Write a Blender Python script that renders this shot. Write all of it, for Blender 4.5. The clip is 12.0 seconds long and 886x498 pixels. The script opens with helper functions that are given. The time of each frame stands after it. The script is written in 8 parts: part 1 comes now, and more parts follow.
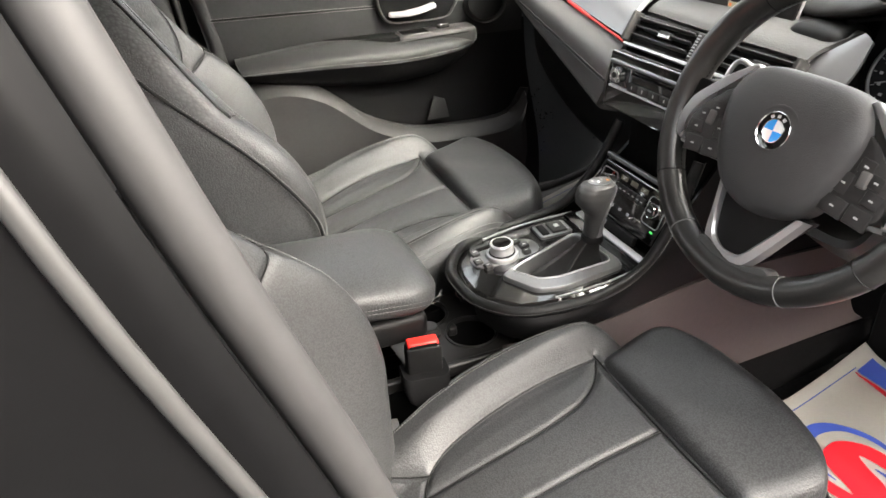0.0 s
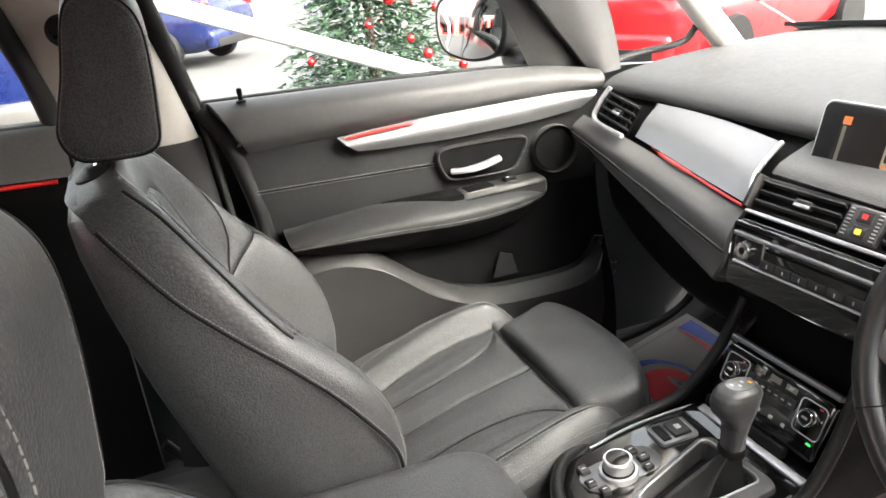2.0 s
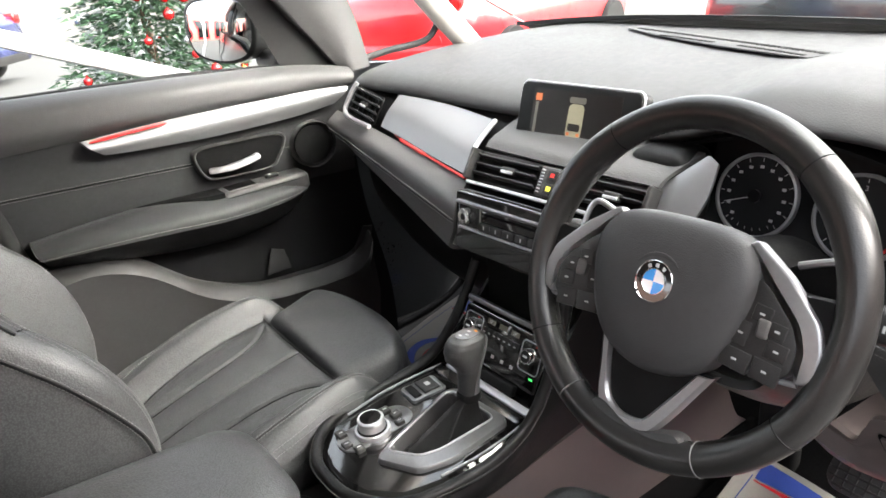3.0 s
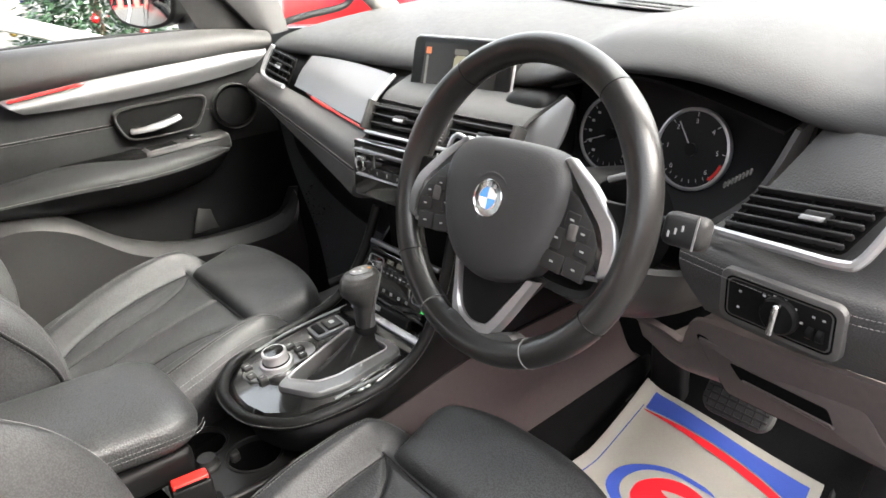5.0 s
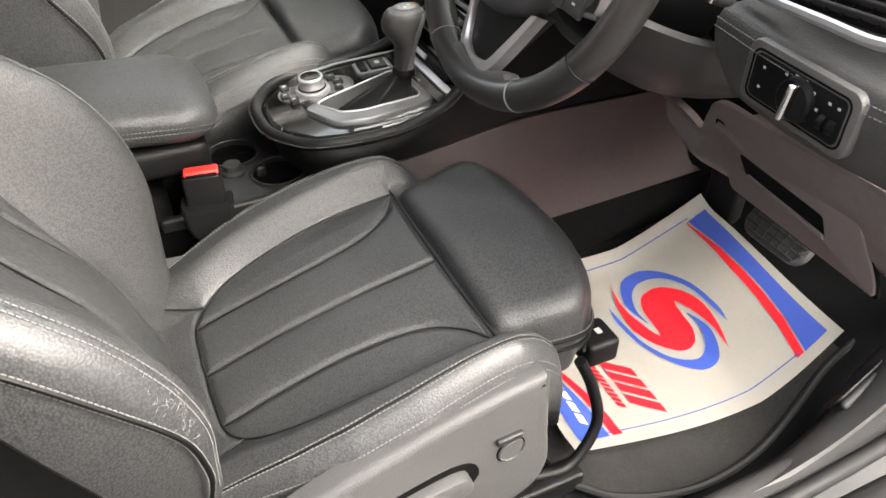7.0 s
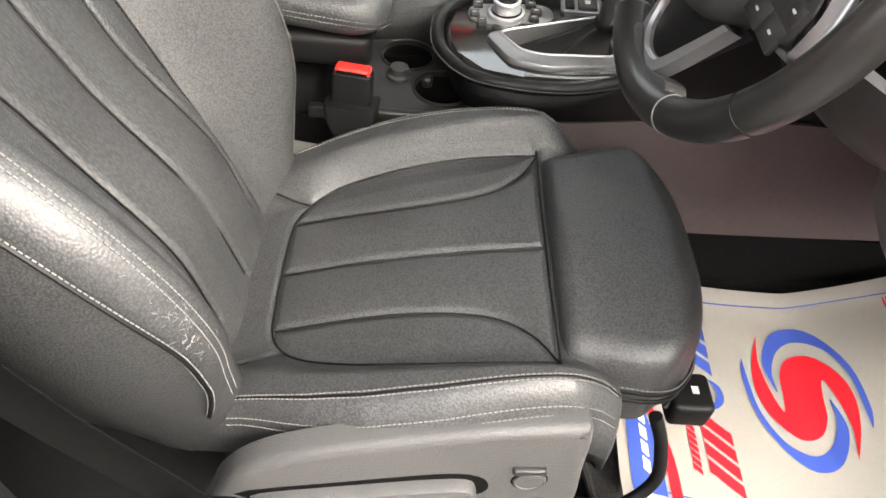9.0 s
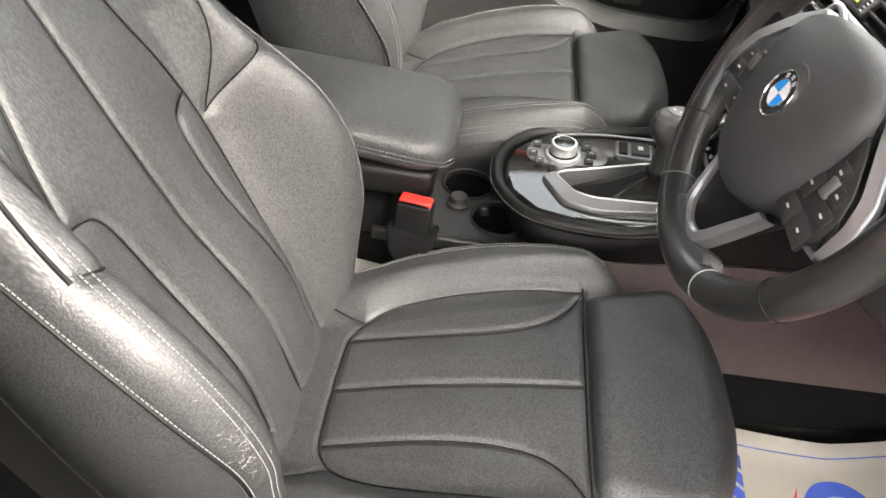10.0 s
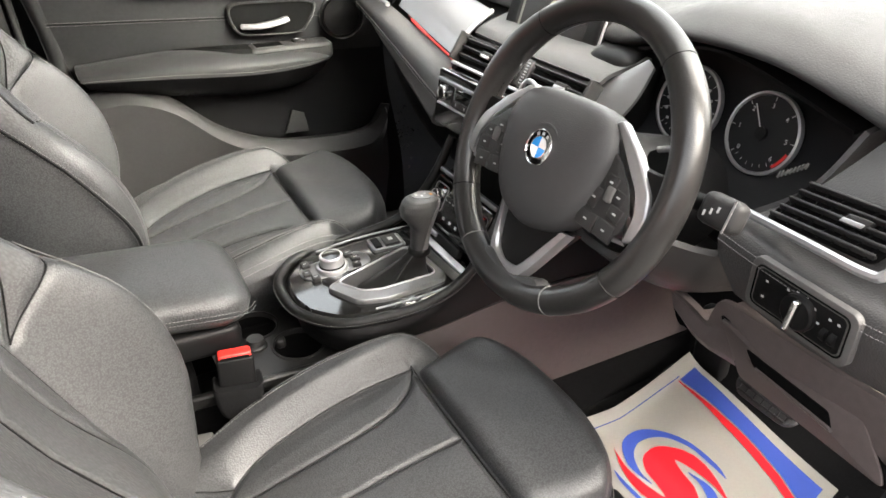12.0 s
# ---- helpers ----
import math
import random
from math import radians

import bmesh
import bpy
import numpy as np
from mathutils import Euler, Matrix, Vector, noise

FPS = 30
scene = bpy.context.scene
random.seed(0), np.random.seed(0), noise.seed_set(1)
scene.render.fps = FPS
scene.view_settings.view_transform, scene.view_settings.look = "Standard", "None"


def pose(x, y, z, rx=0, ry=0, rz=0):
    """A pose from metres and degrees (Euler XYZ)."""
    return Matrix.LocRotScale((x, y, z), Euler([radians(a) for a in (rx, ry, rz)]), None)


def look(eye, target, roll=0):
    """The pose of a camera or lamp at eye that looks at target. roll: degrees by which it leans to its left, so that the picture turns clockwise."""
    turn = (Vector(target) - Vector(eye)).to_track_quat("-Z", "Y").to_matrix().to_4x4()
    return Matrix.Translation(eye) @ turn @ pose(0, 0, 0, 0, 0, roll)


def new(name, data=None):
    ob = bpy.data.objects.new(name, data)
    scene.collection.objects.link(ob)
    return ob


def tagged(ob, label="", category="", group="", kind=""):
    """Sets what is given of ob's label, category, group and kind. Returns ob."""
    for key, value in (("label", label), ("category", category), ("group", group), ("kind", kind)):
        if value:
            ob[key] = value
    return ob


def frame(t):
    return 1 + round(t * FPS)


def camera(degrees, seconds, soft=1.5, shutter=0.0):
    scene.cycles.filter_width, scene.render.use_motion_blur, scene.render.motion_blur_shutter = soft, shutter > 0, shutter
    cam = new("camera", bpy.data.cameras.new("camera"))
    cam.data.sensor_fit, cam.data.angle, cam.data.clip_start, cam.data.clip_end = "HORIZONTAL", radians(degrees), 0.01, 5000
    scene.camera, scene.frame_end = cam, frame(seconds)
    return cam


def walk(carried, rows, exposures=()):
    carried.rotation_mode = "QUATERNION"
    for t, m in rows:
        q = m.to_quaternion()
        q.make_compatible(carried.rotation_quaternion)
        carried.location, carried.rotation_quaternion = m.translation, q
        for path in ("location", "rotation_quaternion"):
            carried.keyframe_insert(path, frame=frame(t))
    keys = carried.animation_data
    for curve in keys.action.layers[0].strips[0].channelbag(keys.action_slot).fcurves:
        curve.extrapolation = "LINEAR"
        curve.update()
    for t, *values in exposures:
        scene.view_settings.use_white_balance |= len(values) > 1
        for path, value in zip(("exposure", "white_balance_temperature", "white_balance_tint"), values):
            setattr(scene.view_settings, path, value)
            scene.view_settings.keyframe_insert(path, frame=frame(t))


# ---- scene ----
cam = camera(62.2, 12.0, soft=1.6)
# seconds, eye, target, roll
PATH = [
    (0, (-0.518, -0.927, 1.338), (0.11, 0.686, 0.337), -2.1),
    (0.5, (-0.502, -0.747, 1.358), (0.081, 0.918, 0.416), -3.3),
    (1, (-0.505, -0.686, 1.379), (0.011, 1.042, 0.515), -4.9),
    (1.5, (-0.529, -0.656, 1.397), (-0.024, 1.108, 0.601), -5.7),
    (2, (-0.509, -0.664, 1.392), (0.108, 1.081, 0.636), -5.4),
    (2.5, (-0.467, -0.722, 1.37), (0.402, 0.915, 0.618), -4.4),
    (3, (-0.444, -0.79, 1.355), (0.598, 0.741, 0.599), -5.0),
    (3.5, (-0.449, -0.859, 1.331), (0.673, 0.609, 0.564), -6.2),
    (3.7, (-0.453, -0.881, 1.326), (0.687, 0.568, 0.552), -6.6),
    (5.3, (-0.394, -0.984, 1.312), (0.654, 0.504, 0.484), -3.9),
    (5.5, (-0.381, -1.018, 1.303), (0.611, 0.482, 0.428), -2.7),
    (6, (-0.35, -1.033, 1.266), (0.498, 0.458, 0.236), -1.3),
    (6.5, (-0.33, -1.04, 1.242), (0.419, 0.418, 0.096), -0.7),
    (7, (-0.304, -1.029, 1.229), (0.365, 0.395, -0.006), 0.6),
    (7.5, (-0.274, -0.968, 1.2), (0.305, 0.411, -0.128), 2.4),
    (7.7, (-0.268, -0.954, 1.203), (0.256, 0.413, -0.161), 2.9),
    (9.3, (-0.159, -0.941, 1.256), (-0.103, 0.422, -0.206), 8.0),
    (9.5, (-0.164, -0.953, 1.269), (-0.14, 0.451, -0.156), 7.8),
    (10, (-0.174, -0.945, 1.312), (-0.217, 0.578, 0.017), 7.5),
    (10.5, (-0.178, -0.944, 1.341), (-0.253, 0.688, 0.188), 6.2),
    (11, (-0.2, -0.951, 1.355), (-0.181, 0.752, 0.306), 4.8),
    (11.5, (-0.305, -0.954, 1.349), (0.067, 0.742, 0.357), 3.3),
    (12, (-0.387, -1.004, 1.336), (0.45, 0.538, 0.376), 1.8),
]

walk(cam, [(t, look(eye, target, roll)) for t, eye, target, roll in PATH], [(t, 3.19 + gain, kelvin, 10) for t, gain, kelvin in (
    (0.0, 0.27, 7050), (1.0, 0.30, 7050), (1.5, 0.28, 7030), (2.5, 0.14, 6790), (3.5, 0.10, 6720), (5.5, 0.24, 6870), (6.5, 0.20, 6960), (7.5, 0.15, 6980), (9.5, 0.2, 7080), (10.5, 0.32, 7080), (12.0, 0.33, 7050))])

# ---- daylight: a bright overcast sky over a car lot ----
world = bpy.data.worlds.new("sky")
scene.world = world
world.use_nodes = True
sky = world.node_tree.nodes.new("ShaderNodeTexSky")
sky.sky_type, sky.sun_disc = "NISHITA", False
sky.sun_elevation, sky.sun_rotation = radians(40), radians(140)
sky.air_density, sky.dust_density, sky.ozone_density = 1.0, 4.0, 0.6
background = world.node_tree.nodes["Background"]
background.inputs["Strength"].default_value = 0.150
cloud = world.node_tree.nodes.new("ShaderNodeHueSaturation")
cloud.inputs["Saturation"].default_value = 0.32
world.node_tree.links.new(sky.outputs[0], cloud.inputs["Color"])
world.node_tree.links.new(cloud.outputs[0], background.inputs["Color"])
sun = new("sun", bpy.data.lights.new("sun", "SUN"))
sun.data.energy, sun.data.angle, sun.data.color = 0.83, radians(80), (1.0, 0.975, 0.95)
sun.matrix_world = look((2.6, -3.1, 4.1), (0.0, 0.0, 0.7))


# ---- materials ----
def material(name, base, rough=0.5, metal=0.0, grain=0.0, size=400.0, vary=0.15, patch=6.0, coat=0.0, spec=0.5, cells=False, glow=0.0, tint=None, crease=0.0, folds=45.0, deep=0.0006, ribs=None, pore_shade=0.0):
    """Principled surface with colour and gloss varied at two scales and a fine relief; size: grains a metre."""
    m = bpy.data.materials.new(name)
    m.use_nodes = True
    nt = m.node_tree
    b = nt.nodes["Principled BSDF"]
    b.inputs["Metallic"].default_value, b.inputs["Coat Weight"].default_value = metal, coat
    b.inputs["Coat Roughness"].default_value, b.inputs["Specular IOR Level"].default_value = 0.06, spec
    where = nt.nodes.new("ShaderNodeTexCoord")
    big, fine = nt.nodes.new("ShaderNodeTexNoise"), nt.nodes.new("ShaderNodeTexNoise")
    big.inputs["Scale"].default_value, big.inputs["Detail"].default_value = patch, 5.0
    fine.inputs["Scale"].default_value, fine.inputs["Detail"].default_value = patch * 22, 3.0
    for n in (big, fine):
        nt.links.new(where.outputs["Object"], n.inputs["Vector"])
    both = nt.nodes.new("ShaderNodeMath")
    both.operation = "ADD"
    nt.links.new(big.outputs["Fac"], both.inputs[0])
    nt.links.new(fine.outputs["Fac"], both.inputs[1])
    ramp = nt.nodes.new("ShaderNodeMapRange")
    ramp.inputs["From Min"].default_value, ramp.inputs["From Max"].default_value = 0.6, 1.4
    nt.links.new(both.outputs[0], ramp.inputs["Value"])
    mix = nt.nodes.new("ShaderNodeMix")
    mix.data_type = "RGBA"
    lo, hi = [c * (1 - vary) for c in base], [min(1.0, c * (1 + vary)) for c in (tint or base)]
    mix.inputs["A"].default_value, mix.inputs["B"].default_value = (*lo, 1), (*hi, 1)
    nt.links.new(ramp.outputs[0], mix.inputs["Factor"])
    nt.links.new(mix.outputs["Result"], b.inputs["Base Color"])
    gloss = nt.nodes.new("ShaderNodeMapRange")
    gloss.inputs["To Min"].default_value, gloss.inputs["To Max"].default_value = max(0.02, rough * 0.85), min(1.0, rough * 1.15)
    nt.links.new(ramp.outputs[0], gloss.inputs["Value"])
    nt.links.new(gloss.outputs[0], b.inputs["Roughness"])
    if glow:
        b.inputs["Emission Color"].default_value, b.inputs["Emission Strength"].default_value = (*base, 1), glow
    if grain:
        g = nt.nodes.new("ShaderNodeTexVoronoi" if cells else "ShaderNodeTexNoise")
        g.inputs["Scale"].default_value = size
        if cells:
            g.feature = "SMOOTH_F1"
            g.inputs["Smoothness"].default_value = 0.25
        lay = nt.nodes.new("ShaderNodeMapping")
        lay.inputs["Scale"].default_value = ribs or (1, 1, 1)
        nt.links.new(where.outputs["Object"], lay.inputs["Vector"])
        nt.links.new(lay.outputs[0], g.inputs["Vector"])
        bump = nt.nodes.new("ShaderNodeBump")
        bump.inputs["Strength"].default_value, bump.inputs["Distance"].default_value = grain, deep
        nt.links.new(g.outputs["Distance" if cells else "Fac"], bump.inputs["Height"])
        bump.invert = cells
        # Darkens the base colour between grains, standing in for shade in the grooves.
        if cells and pore_shade:
            pore = nt.nodes.new("ShaderNodeMapRange")
            pore.inputs["From Min"].default_value, pore.inputs["From Max"].default_value = 0.15, 0.75
            pore.inputs["To Min"].default_value, pore.inputs["To Max"].default_value = 1 + pore_shade, 1 - pore_shade
            nt.links.new(g.outputs["Distance"], pore.inputs["Value"])
            worn = nt.nodes.new("ShaderNodeMix")
            worn.data_type, worn.blend_type = "RGBA", "MULTIPLY"
            worn.inputs["Factor"].default_value = 1.0
            nt.links.new(mix.outputs["Result"], worn.inputs["A"])
            nt.links.new(pore.outputs[0], worn.inputs["B"])
            nt.links.new(worn.outputs["Result"], b.inputs["Base Color"])
        if crease:
            w = nt.nodes.new("ShaderNodeTexNoise")
            w.inputs["Scale"].default_value, w.inputs["Detail"].default_value, w.inputs["Distortion"].default_value = folds, 0.4, 1.0
            nt.links.new(where.outputs["Object"], w.inputs["Vector"])
            soft = nt.nodes.new("ShaderNodeBump")
            soft.inputs["Strength"].default_value, soft.inputs["Distance"].default_value = crease, 0.003
            nt.links.new(w.outputs["Fac"], soft.inputs["Height"])
            nt.links.new(soft.outputs[0], bump.inputs["Normal"])
        nt.links.new(bump.outputs[0], b.inputs["Normal"])
    return m


LEATHER = material("black leather", (0.0310, 0.0319, 0.0328), 0.44, grain=0.52, deep=0.0006, size=430, cells=True, vary=0.20, patch=5, spec=0.46, crease=0.12, folds=30, pore_shade=0.40)
WEAVE = material("ribbed black leather", (0.0325, 0.0335, 0.0345), 0.43, grain=0.55, deep=0.0006, size=430, cells=True, vary=0.15, patch=7, spec=0.46, crease=0.05, folds=22, ribs=(0.4, 1.0, 0.4), pore_shade=0.34)
SMOOTH = material("smooth black leather", (0.030, 0.030, 0.030), 0.40, grain=0.5, size=520, cells=True, vary=0.22, patch=8, spec=0.5, crease=0.05, folds=22)
THREAD = material("grey thread", (0.14, 0.14, 0.138), 0.75, vary=0.2, patch=60, spec=0.2)
SOFT = material("soft black dashboard plastic", (0.050, 0.0495, 0.0495), 0.5, grain=0.6, size=480, cells=True, vary=0.12, patch=4, spec=0.36)
HARD = material("hard black plastic", (0.021, 0.0206, 0.0206), 0.45, grain=0.5, size=700, vary=0.2, patch=6, spec=0.30)
BROWN = material("warm grey console plastic", (0.082, 0.067, 0.065), 0.45, grain=0.4, size=800, vary=0.15, patch=5, spec=0.34)
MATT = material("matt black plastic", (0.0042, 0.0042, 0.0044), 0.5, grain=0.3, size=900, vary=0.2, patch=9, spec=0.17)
# Near-black for black parts, and for shade painted into recesses and gaps.
DARK = material("near-black parts and recess shade", (0.0018, 0.0018, 0.0018), 0.8, vary=0.2, spec=0.08)
GLOSS = material("piano black lacquer", (0.004, 0.004, 0.004), 0.06, vary=0.3, coat=1.0)
SILVER = material("brushed aluminium trim", (0.215, 0.215, 0.222), 0.45, metal=0.8, grain=0.25, size=900, vary=0.06, patch=3)
DASH_TOP = material("soft grained dash top", (0.030, 0.0304, 0.0309), 0.62, grain=0.3, size=480, cells=True, vary=0.12, patch=4, spec=0.36)
DASH_PAD = material("grey-black stitched dash leather", (0.075, 0.073, 0.072), 0.48, grain=0.4, size=520, cells=True, vary=0.15, patch=6, spec=0.45)
WORN = material("worn leather cracks", (0.15, 0.146, 0.14), 0.8, vary=0.3, patch=40)
WHEEL = material("dark worn wheel leather", (0.012, 0.0116, 0.0112), 0.32, grain=0.16, size=650, cells=True, vary=0.35, patch=14, spec=0.55)
TRAY = material("grey tray plastic", (0.085, 0.082, 0.08), 0.5, grain=0.4, size=700, vary=0.15, patch=8, spec=0.4)
DOOR_LEATHER = material("black leatherette of the door", (0.0150, 0.0154, 0.0158), 0.48, grain=0.4, size=560, cells=True, vary=0.25, patch=6, spec=0.24, crease=0.05, folds=20)
CUP = material("dark grey tray plastic", (0.015, 0.0147, 0.0144), 0.36, grain=0.3, size=700, vary=0.2, patch=8, spec=0.34)
SATIN_DARK = material("dark satin surround", (0.17, 0.17, 0.172), 0.32, metal=0.7, vary=0.1, patch=9)
HUB = material("fine-grained wheel cover", (0.040, 0.040, 0.041), 0.5, grain=0.35, size=800, cells=True, vary=0.12, patch=5, spec=0.36)
BOOT = material("soft black gaiter leather", (0.005, 0.005, 0.005), 0.42, grain=0.4, size=500, cells=True, vary=0.25, patch=9, spec=0.24, crease=0.2)
SATIN = material("satin silver plastic", (0.46, 0.46, 0.47), 0.34, metal=0.75, vary=0.08, patch=9)
INLAY = material("satin grey wheel inlay", (0.33, 0.33, 0.335), 0.36, metal=0.75, vary=0.08, patch=9)
CHROME = material("chrome", (0.72, 0.72, 0.72), 0.10, metal=1.0, vary=0.05)
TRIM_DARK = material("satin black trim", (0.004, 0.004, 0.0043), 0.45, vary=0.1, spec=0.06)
# Grey for the vent ribs and for the highlight line on the door pillars.
EDGE_GREY = material("dull grey of highlight line and vent ribs", (0.045, 0.045, 0.044), 0.4, metal=0.2, vary=0.1, patch=12)
RUBBER = material("black rubber", (0.014, 0.014, 0.0145), 0.65, grain=0.4, size=300, vary=0.25, spec=0.25)
TEXTILE = material("charcoal textile mat", (0.020, 0.0195, 0.0192), 0.95, grain=1.0, size=420, vary=0.4, patch=10, spec=0.06)
CARPET = material("black carpet", (0.0055, 0.0055, 0.0058), 0.95, grain=1.0, size=500, vary=0.5, patch=12, spec=0.06)
CLOTH = material("light grey headliner cloth", (0.66, 0.645, 0.62), 0.9, grain=0.6, size=600, vary=0.06, patch=6, spec=0.2)
BEIGE = material("light grey pillar trim", (0.42, 0.40, 0.37), 0.6, grain=0.4, size=600, vary=0.06)
RED_TRIM = material("red accent strip", (0.62, 0.02, 0.02), 0.3, vary=0.15, patch=20, coat=0.5)
RED_PLASTIC = material("red buckle plastic", (0.70, 0.025, 0.02), 0.35, vary=0.1, patch=30)
PAPER = material("cream paper", (0.45, 0.43, 0.385), 0.55, grain=0.25, size=60, vary=0.05, patch=9)
INK_BLUE = material("blue ink", (0.030, 0.062, 0.29), 0.5, vary=0.08, patch=14)
INK_RED = material("red ink", (0.49, 0.007, 0.016), 0.5, vary=0.08, patch=14)
WHITE_MARK = material("white print", (0.42, 0.42, 0.42), 0.6, vary=0.1)
INK_WHITE = material("unprinted white", (0.72, 0.70, 0.66), 0.55, vary=0.05)
PLASTER = material("grey rendered wall", (0.15, 0.148, 0.144), 0.8, grain=0.5, size=30, vary=0.12, patch=0.7)
GREY_METAL = material("plain steel bracket", (0.40, 0.39, 0.37), 0.45, metal=0.6, vary=0.15, patch=20)
SKY_BLUE = material("blue enamel", (0.012, 0.27, 0.72), 0.2, vary=0.03, coat=0.3)
WHITE_ENAMEL = material("white enamel", (0.8, 0.8, 0.8), 0.15, vary=0.03, coat=1.0)
SCREEN = material("unlit display glass", (0.010, 0.0075, 0.007), 0.30, vary=0.1, spec=0.16)
DIAL = material("dial face", (0.010, 0.010, 0.011), 0.6, vary=0.15, spec=0.2)
PAINT_GREY = material("dark metallic car paint", (0.05, 0.055, 0.06), 0.3, metal=0.6, vary=0.08, coat=1.0)
PAINT_BLUE = material("blue car paint", (0.006, 0.015, 0.088), 0.28, metal=0.3, vary=0.08, coat=1.0)
PAINT_RED = material("red car paint", (0.60, 0.012, 0.018), 0.3, metal=0.0, vary=0.06, coat=1.0)
PAINT_WHITE = material("white paint", (0.62, 0.62, 0.61), 0.4, vary=0.04)
CONCRETE = material("grey concrete", (0.085, 0.085, 0.084), 0.8, grain=0.6, size=40, vary=0.12, patch=0.8)
BRICK = material("pinkish brick", (0.30, 0.205, 0.175), 0.85, grain=0.6, size=30, vary=0.25, patch=2)
PLATE_YELLOW = material("yellow number plate", (0.78, 0.55, 0.02), 0.4, vary=0.04)
LEAF = material("fir needles", (0.030, 0.075, 0.035), 0.7, vary=0.5, patch=9)
FROST = material("frosted needles", (0.22, 0.25, 0.25), 0.75, vary=0.2, patch=9)
BAUBLE_RED = material("red bauble", (0.55, 0.01, 0.01), 0.12, metal=0.6, vary=0.05, coat=1.0)
BAUBLE_GOLD = material("gold bauble", (0.70, 0.45, 0.12), 0.15, metal=0.9, vary=0.05)
BAUBLE_SILVER = material("silver bauble", (0.7, 0.7, 0.7), 0.12, metal=0.9, vary=0.05)
BARK = material("brown trunk", (0.09, 0.06, 0.04), 0.9, grain=1, size=60)
GREY_SCREEN = material("display grey", (0.08, 0.075, 0.06), 0.4, vary=0.1, glow=0.03)
CREAM_SCREEN = material("display cream", (0.20, 0.185, 0.12), 0.4, vary=0.1, glow=0.06)
ORANGE_SCREEN = material("display orange", (0.40, 0.10, 0.02), 0.4, vary=0.1, glow=0.08)
LAMP_GREEN = material("green lamp", (0.05, 0.6, 0.12), 0.4, glow=0.12)
LAMP_YELLOW = material("yellow lamp", (0.50, 0.46, 0.04), 0.4, glow=0.10)
LAMP_AMBER = material("amber lamp", (0.55, 0.20, 0.02), 0.4, glow=0.08)

GLASS = bpy.data.materials.new("window glass")
GLASS.use_nodes = True
_n = GLASS.node_tree.nodes
_b = _n["Principled BSDF"]
_b.inputs["Base Color"].default_value = (0.94, 0.97, 0.95, 1)
_b.inputs["Roughness"].default_value, _b.inputs["IOR"].default_value = 0.0, 1.02
_b.inputs["Transmission Weight"].default_value = 1.0
_b.inputs["Specular IOR Level"].default_value = 0.5
MIRROR = bpy.data.materials.new("mirror glass")
MIRROR.use_nodes = True
_b = MIRROR.node_tree.nodes["Principled BSDF"]
_b.inputs["Base Color"].default_value, _b.inputs["Metallic"].default_value, _b.inputs["Roughness"].default_value = (0.85, 0.87, 0.88, 1), 1.0, 0.02


# ---- mesh tools ----
def part(name, bm, mat, parent=None, label="", smooth=38):
    """One mesh object under a thing or a part."""
    me = bpy.data.meshes.new(name)
    bmesh.ops.recalc_face_normals(bm, faces=bm.faces)
    bm.to_mesh(me)
    bm.free()
    for p in me.polygons:
        p.use_smooth = smooth > 0
    if smooth:
        me.set_sharp_from_angle(angle=radians(smooth))
    me.materials.append(mat)
    return fasten(new(name, me), parent, label)


LOCAL = set()


def fasten(ob, parent, label=""):
    """Hangs ob under parent. Its mesh is in world places, but under a thing in LOCAL in that thing's own frame."""
    ob.parent = parent
    if parent is not None and parent.parent is None and parent not in LOCAL:
        ob.matrix_parent_inverse = parent.matrix_basis.inverted()
    if label:
        tagged(ob, label)
    if "stitch" in ob.name:
        tagged(ob, label or "pale grey thread stitching", kind="stuff")
    return ob


def thing(name, label, category, at=(0, 0, 0), group="", kind="", m=None):
    """The Empty of a thing, at its base; given a pose m, its parts are in its own frame."""
    ob = new(name)
    ob.empty_display_size = 0.05
    ob.matrix_basis = m if m is not None else Matrix.Translation(at)
    if m is not None:
        LOCAL.add(ob)
    return tagged(ob, label, category, group, kind)


def axes(origin, ex, ey):
    """A frame: origin, its x axis along ex, its y axis as near ey as square allows."""
    x = Vector(ex).normalized()
    z = x.cross(Vector(ey)).normalized()
    y = z.cross(x)
    m = Matrix((x, y, z)).transposed().to_4x4()
    m.translation = Vector(origin)
    return m


def curve(pts, n=8, closed=False):
    """A smooth line through the points, n steps a span."""
    p = [Vector(q) for q in pts]
    k, out = len(p), []
    for i in range(k if closed else k - 1):
        a, b, c, d = (p[(i + j) % k] if closed else p[min(max(i + j, 0), k - 1)] for j in (-1, 0, 1, 2))
        for s in range(n):
            t = s / n
            out.append(0.5 * (2 * b + (c - a) * t + (2 * a - 5 * b + 4 * c - d) * t * t + (3 * b - 3 * c + d - a) * t ** 3))
    if not closed:
        out.append(p[-1])
    return out


def grid_mesh(rows, wrap=False, caps=False, bm=None):
    """Quads between rows of points; wrap closes each row on itself."""
    bm = bm or bmesh.new()
    vs = [[bm.verts.new(q) for q in r] for r in rows]
    for a, b in zip(vs, vs[1:]):
        n = len(a)
        for i in range(n if wrap else n - 1):
            j = (i + 1) % n
            bm.faces.new((a[i], a[j], b[j], b[i]))
    if caps:
        bm.faces.new(vs[0])
        bm.faces.new(vs[-1])
    return bm


def sheet(ctrl, n=6, thick=0.004, eye=(-0.25, -0.9, 1.5)):
    """A smooth sheet through a small grid of points; its thickness lies behind it as seen from the door opening."""
    rows = [curve(r, n) for r in ctrl]
    cols = [curve([r[i] for r in rows], n) for i in range(len(rows[0]))]
    return shell_of(cols, thick, Vector(eye))


